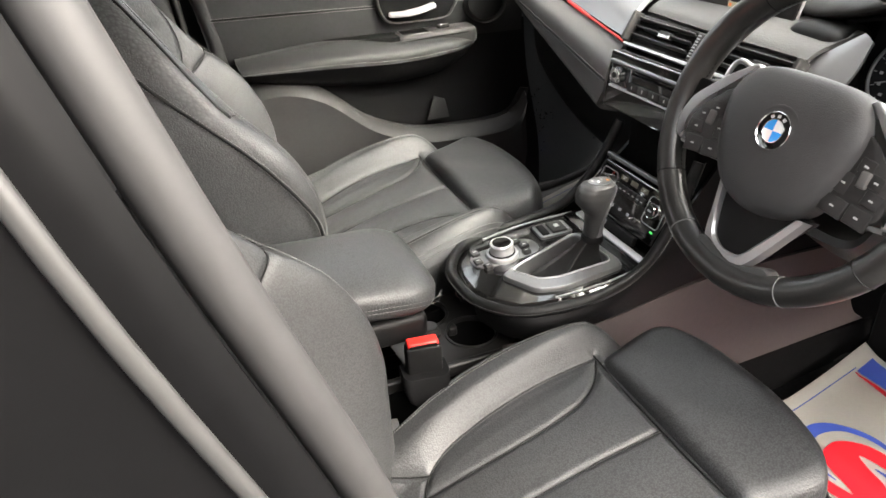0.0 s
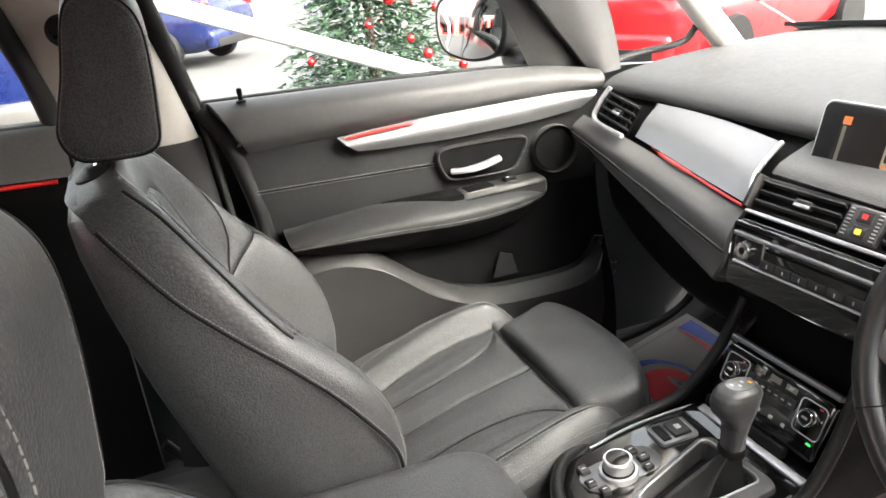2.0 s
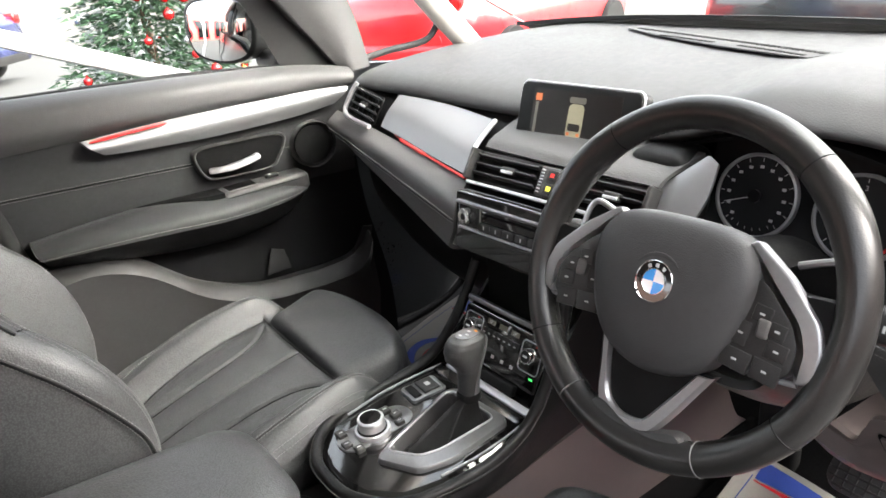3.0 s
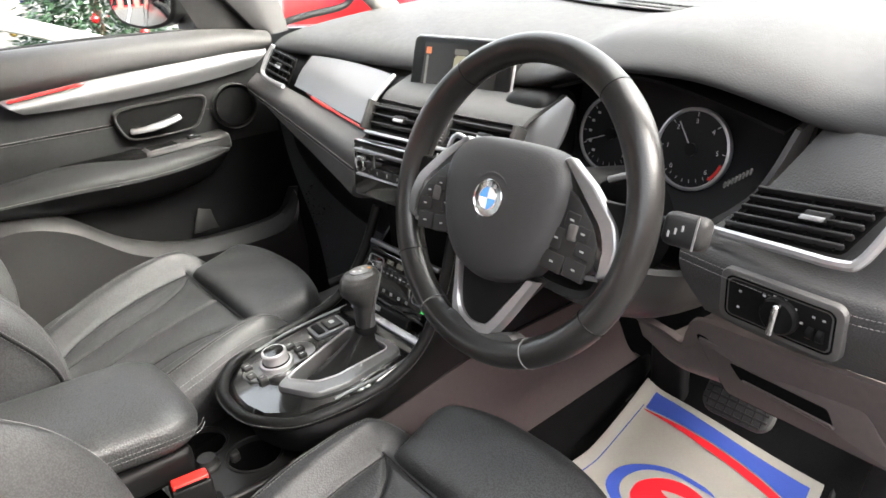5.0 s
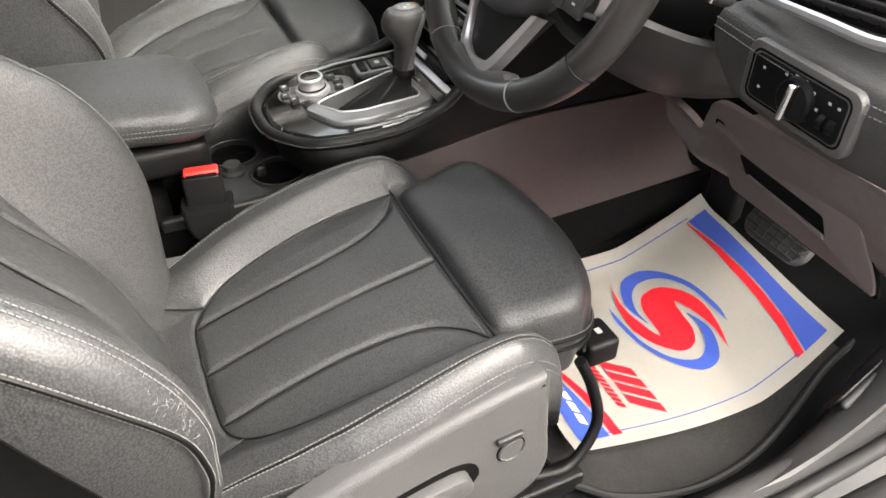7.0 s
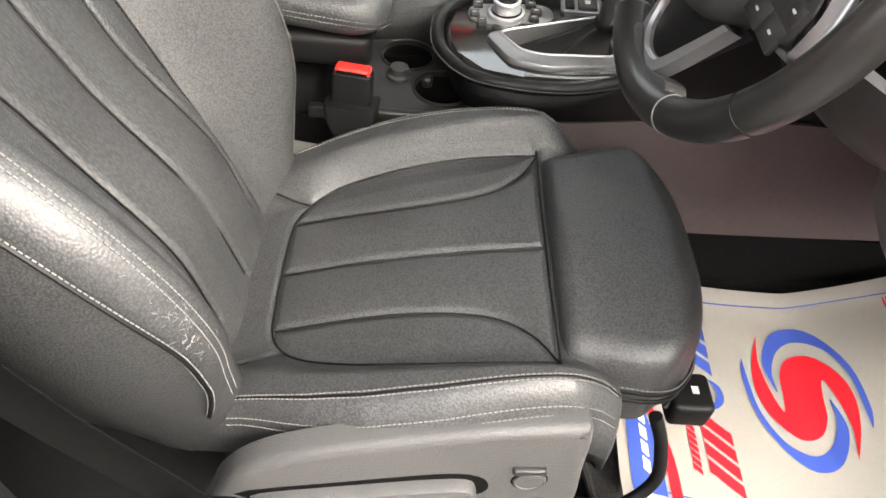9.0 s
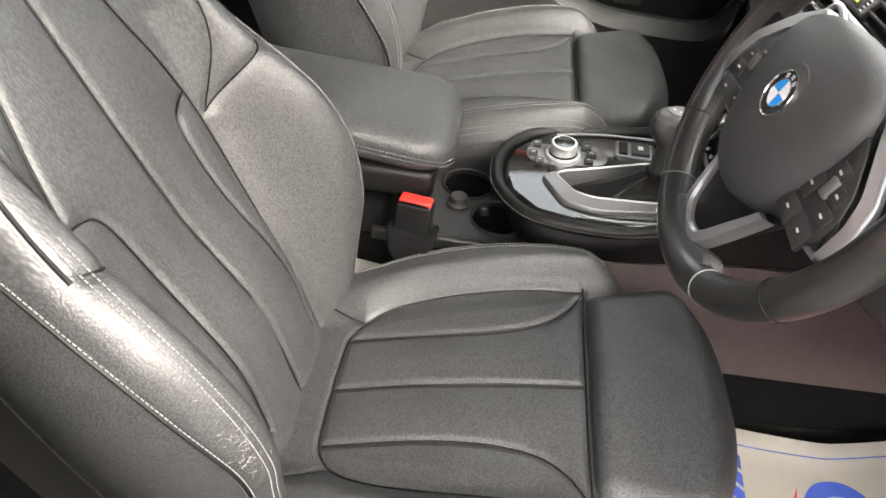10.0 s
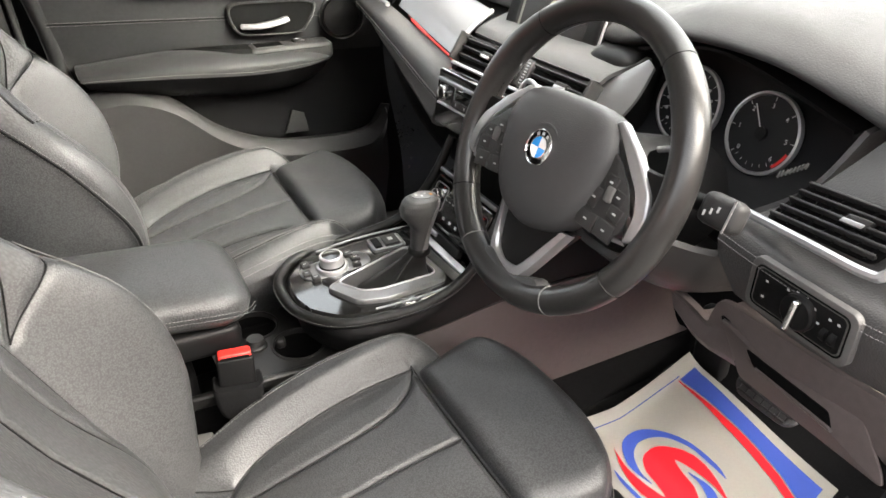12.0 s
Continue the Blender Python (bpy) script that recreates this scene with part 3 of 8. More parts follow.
# ---- passenger door ----
def door():
    d = thing("passenger_door", "closed black passenger door with brushed aluminium trim and leather armrest", "car door", (0.0, 0.74, 0.42))
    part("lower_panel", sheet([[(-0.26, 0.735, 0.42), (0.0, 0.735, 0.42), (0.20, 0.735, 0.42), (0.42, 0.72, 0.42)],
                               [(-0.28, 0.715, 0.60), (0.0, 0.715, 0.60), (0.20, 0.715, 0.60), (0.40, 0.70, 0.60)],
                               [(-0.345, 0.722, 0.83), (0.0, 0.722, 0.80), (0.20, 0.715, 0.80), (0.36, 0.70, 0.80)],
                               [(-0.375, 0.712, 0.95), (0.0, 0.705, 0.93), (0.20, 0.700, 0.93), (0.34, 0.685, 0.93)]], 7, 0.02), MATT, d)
    part("upper_panel", sheet([[(-0.37, 0.712, 0.90), (-0.1, 0.708, 0.90), (0.15, 0.700, 0.90), (0.335, 0.685, 0.90)],
                               [(-0.378, 0.690, 0.98), (-0.1, 0.690, 0.97), (0.15, 0.687, 0.96), (0.33, 0.675, 0.96)],
                               [(-0.392, 0.684, 1.06), (-0.1, 0.684, 1.05), (0.15, 0.682, 1.035), (0.33, 0.668, 1.04)],
                               [(-0.405, 0.676, 1.095), (-0.1, 0.676, 1.09), (0.15, 0.674, 1.085), (0.325, 0.66, 1.085)]], 6, 0.015), DOOR_LEATHER, d)
    # top roll along the window
    part("top_roll", sheet([[(-0.445, 0.725, 1.172), (-0.1, 0.725, 1.164), (0.2, 0.722, 1.150), (0.335, 0.70, 1.132)],
                            [(-0.438, 0.690, 1.174), (-0.1, 0.69, 1.166), (0.2, 0.688, 1.153), (0.335, 0.66, 1.134)],
                            [(-0.425, 0.655, 1.155), (-0.1, 0.655, 1.147), (0.2, 0.652, 1.137), (0.330, 0.630, 1.122)],
                            [(-0.405, 0.652, 1.115), (-0.1, 0.652, 1.110), (0.2, 0.650, 1.108), (0.325, 0.630, 1.105)],
                            [(-0.388, 0.676, 1.080), (-0.1, 0.676, 1.087), (0.2, 0.674, 1.088), (0.322, 0.655, 1.090)]], 6, 0.012), SOFT, d)
    # the aluminium blade with its red strip
    trim = part("trim_blade", sheet([[(-0.226, 0.668, 1.083), (-0.12, 0.668, 1.090), (0.02, 0.666, 1.098), (0.18, 0.662, 1.103), (0.318, 0.645, 1.104)],
                                     [(-0.212, 0.655, 1.068), (-0.12, 0.655, 1.068), (0.02, 0.652, 1.072), (0.18, 0.648, 1.080), (0.312, 0.636, 1.088)],
                                     [(-0.190, 0.662, 1.052), (-0.12, 0.665, 1.047), (0.02, 0.664, 1.044), (0.18, 0.660, 1.050), (0.285, 0.650, 1.063)]], 7, 0.006), SILVER, d, "brushed aluminium trim blade")
    part("accent_strip", tube(curve([(-0.212, 0.660, 1.080), (-0.15, 0.658, 1.085), (-0.07, 0.656, 1.090)]), [0.0015] + [0.0030] * 15 + [0.001], 8), RED_TRIM, trim, "red accent strip")
    st = [curve([(-0.385, 0.680, 1.003 + dz), (-0.2, 0.681, 0.998 + dz), (-0.03, 0.681, 0.993 + dz)], 12) for dz in (0.0028, -0.0028)]
    bm = stitches(st[0])
    part("stitching", stitches(st[1], bm=bm), THREAD, d, "pale grey twin stitching")
    part("seam", tube(curve([(-0.385, 0.6855, 1.003), (-0.2, 0.6855, 0.998), (-0.03, 0.6855, 0.993)], 10), 0.0025, 6), MATT, d)
    # handle bezel, recess and lever
    fr = axes((0.068, 0.681, 0.989), (1, -0.02, -0.02), (0, -0.05, 1))
    fr = fr if fr.to_3x3().col[2].y < 0 else axes((0.068, 0.681, 0.989), (-1, 0.02, 0.02), (0, -0.05, 1))
    outer = [(0.100, 0.022), (0.080, 0.035), (0.0, 0.035), (-0.078, 0.032), (-0.098, 0.018), (-0.088, -0.016), (-0.066, -0.035), (0.0, -0.037), (0.062, -0.034), (0.082, -0.018)]
    outer = [(p.x, p.y) for p in curve([(*p, 0) for p in outer], 4, True)]
    if fr.to_3x3().col[0].x < 0:
        outer = [(-x, y) for x, y in outer]
    ring = lambda prof: grid_mesh([[fr @ Vector((x * k - (1 - k) * 0.0, y * (1 - (1 - k) * 1.3), z)) for x, y in outer] for k, z in prof], True, False)
    bez = part("handle_bezel", ring(((1.03, -0.012), (1.02, 0.007), (0.99, 0.0105), (0.965, 0.010), (0.94, 0.005))), HARD, d, "black plastic bezel of the door handle")
    # Shallow recess in near-black: its shade is put into the colour.
    part("handle_recess", grid_mesh([[fr @ Vector((x * k, y * (1 - (1 - k) * 1.3), z)) for x, y in outer] for k, z in ((0.945, 0.0065), (0.91, 0.002), (0.82, 0.0005), (0.5, 0.0), (0.26, 0.0))], True, True), DARK, bez)
    part("door_lever", tube(curve([(-0.004, 0.674, 0.974), (0.03, 0.662, 0.975), (0.07, 0.660, 0.980), (0.103, 0.664, 0.987)], 8), [0.004] + [0.0072] * 8 + [0.0086] * 15 + [0.007], 10, flat=0.55), SILVER, bez, "chrome door lever")
    part("bezel_stitch", stitches([(0.155, 0.668, 0.989), (0.178, 0.668, 0.988)]), THREAD, d)
    # tweeter
    sp = axes((0.232, 0.672, 0.982), (-1, 0.08, 0), (0, 0, 1))
    tw = part("speaker_ring", lathe([(0.050, -0.01), (0.052, 0.008), (0.049, 0.012), (0.044, 0.010), (0.042, 0.002)], sp, caps=False), SOFT, d)
    part("speaker_grille", lathe([(0.0, 0.006), (0.02, 0.0055), (0.043, 0.003), (0.043, -0.002)], sp), DARK, tw)
    # armrest with pull tray and window switch
    part("armrest", sheet([[(x, y, z - 0.014 * smooth01((x + 0.32) / 0.24)) for x, y, z in r] for r in [[(-0.348, 0.712, 0.912), (-0.165, 0.712, 0.938), (0.0, 0.712, 0.940), (0.12, 0.71, 0.938), (0.186, 0.705, 0.930)],
                           [(-0.352, 0.665, 0.918), (-0.165, 0.665, 0.940), (0.0, 0.660, 0.938), (0.12, 0.662, 0.935), (0.190, 0.668, 0.926)],
                           [(-0.350, 0.628, 0.908), (-0.165, 0.618, 0.922), (0.0, 0.615, 0.920), (0.12, 0.622, 0.922), (0.192, 0.645, 0.915)],
                           [(-0.345, 0.624, 0.896), (-0.165, 0.612, 0.900), (0.0, 0.610, 0.896), (0.12, 0.620, 0.900), (0.190, 0.647, 0.905)]]], 6, 0.006), DOOR_LEATHER, d, "black leather armrest")
    # Split off in near-black: shade under the armrest is put into the colour.
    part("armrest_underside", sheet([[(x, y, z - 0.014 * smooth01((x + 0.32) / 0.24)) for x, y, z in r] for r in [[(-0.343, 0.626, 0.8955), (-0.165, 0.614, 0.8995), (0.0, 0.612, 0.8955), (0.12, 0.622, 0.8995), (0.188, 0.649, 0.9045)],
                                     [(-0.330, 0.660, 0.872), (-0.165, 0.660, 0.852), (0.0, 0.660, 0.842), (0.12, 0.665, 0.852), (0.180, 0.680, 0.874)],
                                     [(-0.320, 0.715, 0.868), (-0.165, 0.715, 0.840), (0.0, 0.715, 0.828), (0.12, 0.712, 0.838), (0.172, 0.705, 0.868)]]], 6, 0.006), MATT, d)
    part("armrest_stitching", stitches(curve([(-0.348, 0.6195, 0.899), (-0.165, 0.608, 0.8985), (0.0, 0.6055, 0.890), (0.12, 0.615, 0.894), (0.190, 0.642, 0.895)], 12)), THREAD, d)
    # Raised near-black patch; the slot's shade is painted, not modelled.
    part("tray", prism([(-0.150, 0.702), (-0.152, 0.694), (-0.070, 0.664), (-0.015, 0.646), (0.010, 0.646), (0.010, 0.702)], 0.012, Matrix.Translation((0, 0, 0.9190)), 0.001), DARK, d, "near-black patch painted as the shade of the pull slot")
    pm = pose(0.104, 0.672, 0.9125, 0, -1.5, 0)
    sw = part("switch_pod", rbox((0, 0, 0), (0.190, 0.062, 0.038), 0.010, pm), HARD, d, "black switch pod with a finger well")
    part("switch_well", rbox((-0.050, 0.002, 0.0176), (0.062, 0.042, 0.004), 0.0015, pm), DARK, sw)
    part("well_rim", tube([pm @ Vector((-0.050 + x, 0.002 + y, 0.0192)) for x, y in rounded(0.066, 0.046, 0.006)], 0.0012, 6, True), SOFT, sw)
    part("window_switch", rbox((0.022, 0.002, 0.021), (0.028, 0.018, 0.009), 0.003, pm), MATT, sw)
    part("switch_mark", rbox((0.018, 0.002, 0.0258), (0.005, 0.006, 0.0006), 0, pm), WHITE_MARK, sw)
    part("pod_seam", tube(curve([pm @ Vector((-0.09, -0.0312, 0.008)), pm @ Vector((0.0, -0.0316, 0.009)), pm @ Vector((0.085, -0.030, 0.008))], 6), 0.0009, 6), DARK, sw)
    # map pocket with its curved rim
    rim = [(-0.335, 0.845, 0.66), (-0.26, 0.852, 0.655), (-0.173, 0.822, 0.648), (-0.068, 0.740, 0.645), (0.047, 0.694, 0.645), (0.16, 0.682, 0.648), (0.271, 0.680, 0.655), (0.318, 0.698, 0.665), (0.345, 0.74, 0.675)]
    front = curve([(x, y, z) for x, z, y in rim], 6)
    rows = [[p + Vector((0, 0.055, 0.006)) for p in front], [p + Vector((0, 0.020, 0.012)) for p in front], front, [p + Vector((0, -0.012, -0.016)) for p in front], [p + Vector((0, -0.004, -0.05)) for p in front],
            [Vector((p.x, 0.655, 0.5 * (p.z - 0.05) + 0.25)) for p in front], [Vector((p.x, 0.69, 0.44)) for p in front]]
    bm = grid_mesh(rows)
    bmesh.ops.recalc_face_normals(bm, faces=bm.faces)
    bmesh.ops.solidify(bm, geom=bm.faces[:], thickness=0.005)
    part("map_pocket", bm, HARD, d, "black plastic map pocket with a sweeping rim")
    part("pocket_divider", prism([(-0.03, 0), (0.03, 0), (0.022, 0.045), (-0.006, 0.055)], 0.004, axes((0.115, 0.70, 0.705), (1, 0, 0), (0, 0.2, 1)), 0.001), HARD, d)
    part("pocket_wing", prism([(-0.035, -0.02), (0.02, -0.01), (0.035, 0.05), (0.012, 0.055)], 0.006, axes((0.325, 0.69, 0.70), (1, 0, 0), (0, 0, 1)), 0.001), HARD, d)
    part("edge_seal", tube(curve([(-0.455, 0.702, 1.165), (-0.415, 0.692, 1.09), (-0.388, 0.700, 0.98), (-0.376, 0.712, 0.90), (-0.350, 0.722, 0.80), (-0.290, 0.720, 0.60), (-0.262, 0.730, 0.42)], 6), 0.016, 10), RUBBER, d)
    # lock pin
    pin = part("lock_pin", lathe([(0.009, 0), (0.009, 0.003), (0.0042, 0.005), (0.0038, 0.012), (0.005, 0.015), (0.0048, 0.024), (0.0, 0.026)], Matrix.Translation((-0.384, 0.680, 1.172)), 14), MATT, d)
    # skin, glass and mirror triangle
    part("door_skin", sheet([[(-0.50, 0.80, 0.30), (0.2, 0.80, 0.30), (0.72, 0.79, 0.32)], [(-0.50, 0.85, 0.80), (0.2, 0.85, 0.80), (0.72, 0.83, 0.80)], [(-0.47, 0.765, 1.165), (0.2, 0.765, 1.14), (0.62, 0.745, 1.10)]], 6, 0.008), PAINT_GREY, d)
    part("window_glass", sheet([[(-0.47, 0.748, 1.16), (0.0, 0.748, 1.15), (0.42, 0.735, 1.12)], [(-0.49, 0.70, 1.30), (-0.05, 0.70, 1.30), (0.32, 0.69, 1.29)], [(-0.53, 0.625, 1.46), (-0.15, 0.625, 1.47), (0.08, 0.615, 1.45)]], 5, 0.004), GLASS, d).visible_shadow = False
    part("glass_seal", tube([(-0.45, 0.742, 1.168), (0.0, 0.742, 1.160), (0.34, 0.735, 1.138)], 0.007, 8), RUBBER, d)
    part("window_frame", tube(curve([(-0.462, 0.715, 1.17), (-0.493, 0.680, 1.30), (-0.53, 0.62, 1.455)]), 0.015, 10), RUBBER, d)
    part("mirror_triangle", sheet([[(0.205, 0.715, 1.146), (0.152, 0.708, 1.255), (0.06, 0.68, 1.40)], [(0.27, 0.700, 1.138), (0.20, 0.695, 1.25), (0.08, 0.672, 1.41)], [(0.335, 0.700, 1.130), (0.235, 0.690, 1.245), (0.09, 0.668, 1.42)]], 6, 0.012), HARD, d, "black mirror base panel")
    part("frame_seal", tube(curve([(0.335, 0.688, 1.132), (0.235, 0.682, 1.245), (0.08, 0.662, 1.42)]), 0.011, 10), RUBBER, d)


door()


def wing_mirror():
    w = thing("wing_mirror", "black door mirror in a rounded housing", "wing mirror", (0.2, 0.85, 1.12))
    fr = axes((0.145, 0.86, 1.225), (0.62, -0.78, -0.03), (0.02, 0.03, 1))
    if fr.to_3x3().col[2].y > 0:
        fr = fr @ pose(0, 0, 0, 0, 180, 0)
    o = [(-0.088, 0.02), (-0.080, 0.055), (-0.045, 0.072), (0.05, 0.070), (0.082, 0.045), (0.083, -0.02), (0.06, -0.058), (0.0, -0.070), (-0.06, -0.055), (-0.083, -0.025)]
    o = [(p.x, p.y) for p in curve([(*p, 0) for p in o], 5, True)]
    house = prism(o, 0.012, fr, 0.006, 3)
    shell_back = prism(o, 0.085, fr @ Matrix.Translation((0, 0, -0.085)), 0)
    part("housing", joined(house, shell_back), HARD, w)
    part("mirror_glass", prism([(x * 0.9, y * 0.9) for x, y in o], 0.0135, fr, 0.0006), MIRROR, w, "silvered mirror glass")
    part("stalk", rbox((0.24, 0.80, 1.155), (0.07, 0.13, 0.045), 0.018), HARD, w)


wing_mirror()


# ---- seats ----
def dist_to(U, V, lines):
    """Distance of each (U, V) to the nearest of some lines."""
    best = np.full(U.shape, 9.0)
    for ln in lines:
        for (ax, ay), (bx, by) in zip(ln, ln[1:]):
            dx, dy = bx - ax, by - ay
            t = np.clip(((U - ax) * dx + (V - ay) * dy) / (dx * dx + dy * dy + 1e-12), 0, 1)
            best = np.minimum(best, np.hypot(U - ax - t * dx, V - ay - t * dy))
    return best


def line2(pts, n=8):
    return [(p.x, p.y) for p in curve([(*q, 0) for q in pts], n)]


def mirror2(ln):
    return [(x, -y) for x, y in ln]


def s01(x):
    x = np.clip(x, 0, 1)
    return x * x * (3 - 2 * x)


CUSHION_INNER = list(zip(*line2([(-0.38, 0.098), (-0.30, 0.11), (-0.2, 0.135), (0.0, 0.150), (0.07, 0.155)], 10)))
CUSHION_RISE = list(zip(*line2([(-0.38, 0.022), (-0.25, 0.034), (-0.1, 0.042), (-0.03, 0.041), (0.02, 0.030), (0.07, 0.006)], 10)))


def cushion_height(x, y):
    a = np.abs(y)
    z = 0.27 * np.minimum(x, 0) + 0.010 * np.sin(np.clip(-x / 0.32, 0, 1) * math.pi) - np.where(x > 0, (x / 0.07) ** 2 * 0.035, 0)
    inner = np.interp(x, *CUSHION_INNER)
    rise = np.interp(x, *CUSHION_RISE)
    z = z + rise * s01((a - inner) / 0.055)
    return z - np.where(a > 0.212, ((a - 0.212) / 0.05) ** 2 * 0.045, 0)


CUSHION_U = line2([(0.0, 0.160), (-0.10, 0.158), (-0.20, 0.148), (-0.265, 0.130), (-0.300, 0.095), (-0.306, 0.04), (-0.306, 0.0)])
CUSHION_SIDE = line2([(-0.300, 0.085), (-0.16, 0.084), (-0.07, 0.096), (-0.025, 0.122), (0.0, 0.158)])
CUSHION_SEAMS = [CUSHION_U, mirror2(CUSHION_U), CUSHION_SIDE, mirror2(CUSHION_SIDE), [(-0.306, 0.0), (-0.002, 0.0)], [(0.0, -0.165), (0.0, 0.165)],
                 [(-0.285, 0.115), (-0.37, 0.15)], [(-0.285, -0.115), (-0.37, -0.15)]]
RECLINE = radians(25.3)


def back_frame(s, y, n):
    return (-0.350 - math.sin(RECLINE) * s + math.cos(RECLINE) * n, y, -0.085 + math.cos(RECLINE) * s + math.sin(RECLINE) * n)


BACK_S = (-0.06, 0.0, 0.07, 0.13, 0.2, 0.27, 0.33, 0.4, 0.5, 0.56, 0.588, 0.604, 0.613, 0.617)
BACK_W = (0.19, 0.205, 0.226, 0.240, 0.249, 0.249, 0.242, 0.226, 0.200, 0.181, 0.166, 0.144, 0.100, 0.03)
BACK_D = (0.02, 0.035, 0.070, 0.100, 0.114, 0.108, 0.088, 0.060, 0.036, 0.020, 0.010, 0.004, 0.0, 0.0)


_w, _d = line2(list(zip(BACK_S, BACK_W)), 8), line2(list(zip(BACK_S, BACK_D)), 8)
BACK_S, BACK_W, BACK_D = [p[0] for p in _w], [p[1] for p in _w], [p[1] for p in _d]


def back_height(s, y):
    W, D = np.interp(s, BACK_S, BACK_W), np.interp(s, BACK_S, BACK_D)
    wi = np.interp(s, (0, 0.15, 0.3, 0.45, 0.54, 0.66), (0.105, 0.115, 0.130, 0.13, 0.10, 0.06))
    a = np.abs(y)
    n = D * s01((a - wi) / np.maximum(W - 0.035 - wi, 0.02))
    n = n + 0.022 * np.exp(-((s - 0.13) / 0.10) ** 2) * s01((0.14 - a) / 0.06)
    e = np.clip(0.04 - (W - a), 0, 0.04)
    n = n - (0.04 - np.sqrt(np.maximum(0.04 ** 2 - e ** 2, 0)))
    t = np.clip(s - 0.550, 0, 0.08)
    return n - (0.085 - np.sqrt(0.085 ** 2 - t ** 2)) * 0.4


BACK_ARCH = line2([(0.0, 0.108), (0.12, 0.118), (0.25, 0.130), (0.34, 0.132), (0.41, 0.119), (0.456, 0.104), (0.50, 0.090), (0.533, 0.070), (0.548, 0.038), (0.553, 0.0)])
BACK_LUMBAR = line2([(0.362, 0.129), (0.358, 0.110), (0.348, 0.093), (0.32, 0.085), (0.25, 0.082), (0.15, 0.086), (0.03, 0.090)])
BACK_WING = line2([(0.328, 0.140), (0.345, 0.165), (0.358, 0.190), (0.368, 0.208)])
BACK_SHOULDER = line2([(0.330, 0.142), (0.36, 0.156), (0.395, 0.168), (0.44, 0.174), (0.49, 0.169), (0.54, 0.154), (0.581, 0.130), (0.602, 0.104)])
_e = line2([(0.03, 0.030), (0.07, 0.062), (0.11, 0.084), (0.176, 0.098), (0.276, 0.076), (0.344, 0.048), (0.406, 0.016), (0.474, -0.016), (0.54, -0.036), (0.59, -0.050)], 8)
EDGE_S, EDGE_N = [p[0] for p in _e], [p[1] for p in _e]
BACK_SEAMS = [BACK_ARCH, mirror2(BACK_ARCH), BACK_LUMBAR, mirror2(BACK_LUMBAR), BACK_WING, mirror2(BACK_WING), BACK_SHOULDER, mirror2(BACK_SHOULDER), [(0.0, 0.0), (0.548, 0.0)]]


def groove(d, deep=0.0046, puff=0.0035):
    return -deep * np.exp(-((d / 0.0050) ** 2)) + puff * (1 - np.exp(-((d / 0.028) ** 2)))


def taper(x, y):
    """Draws the cushion's flanks in towards the front."""
    a = np.abs(y)
    out = np.interp(x, (-0.375, -0.31, -0.25, -0.19, -0.12, 0.062), (0.196, 0.208, 0.232, 0.246, 0.247, 0.224))
    return np.sign(y) * np.where(a > 0.17, 0.17 + (a - 0.17) * (out - 0.17) / 0.092, a)


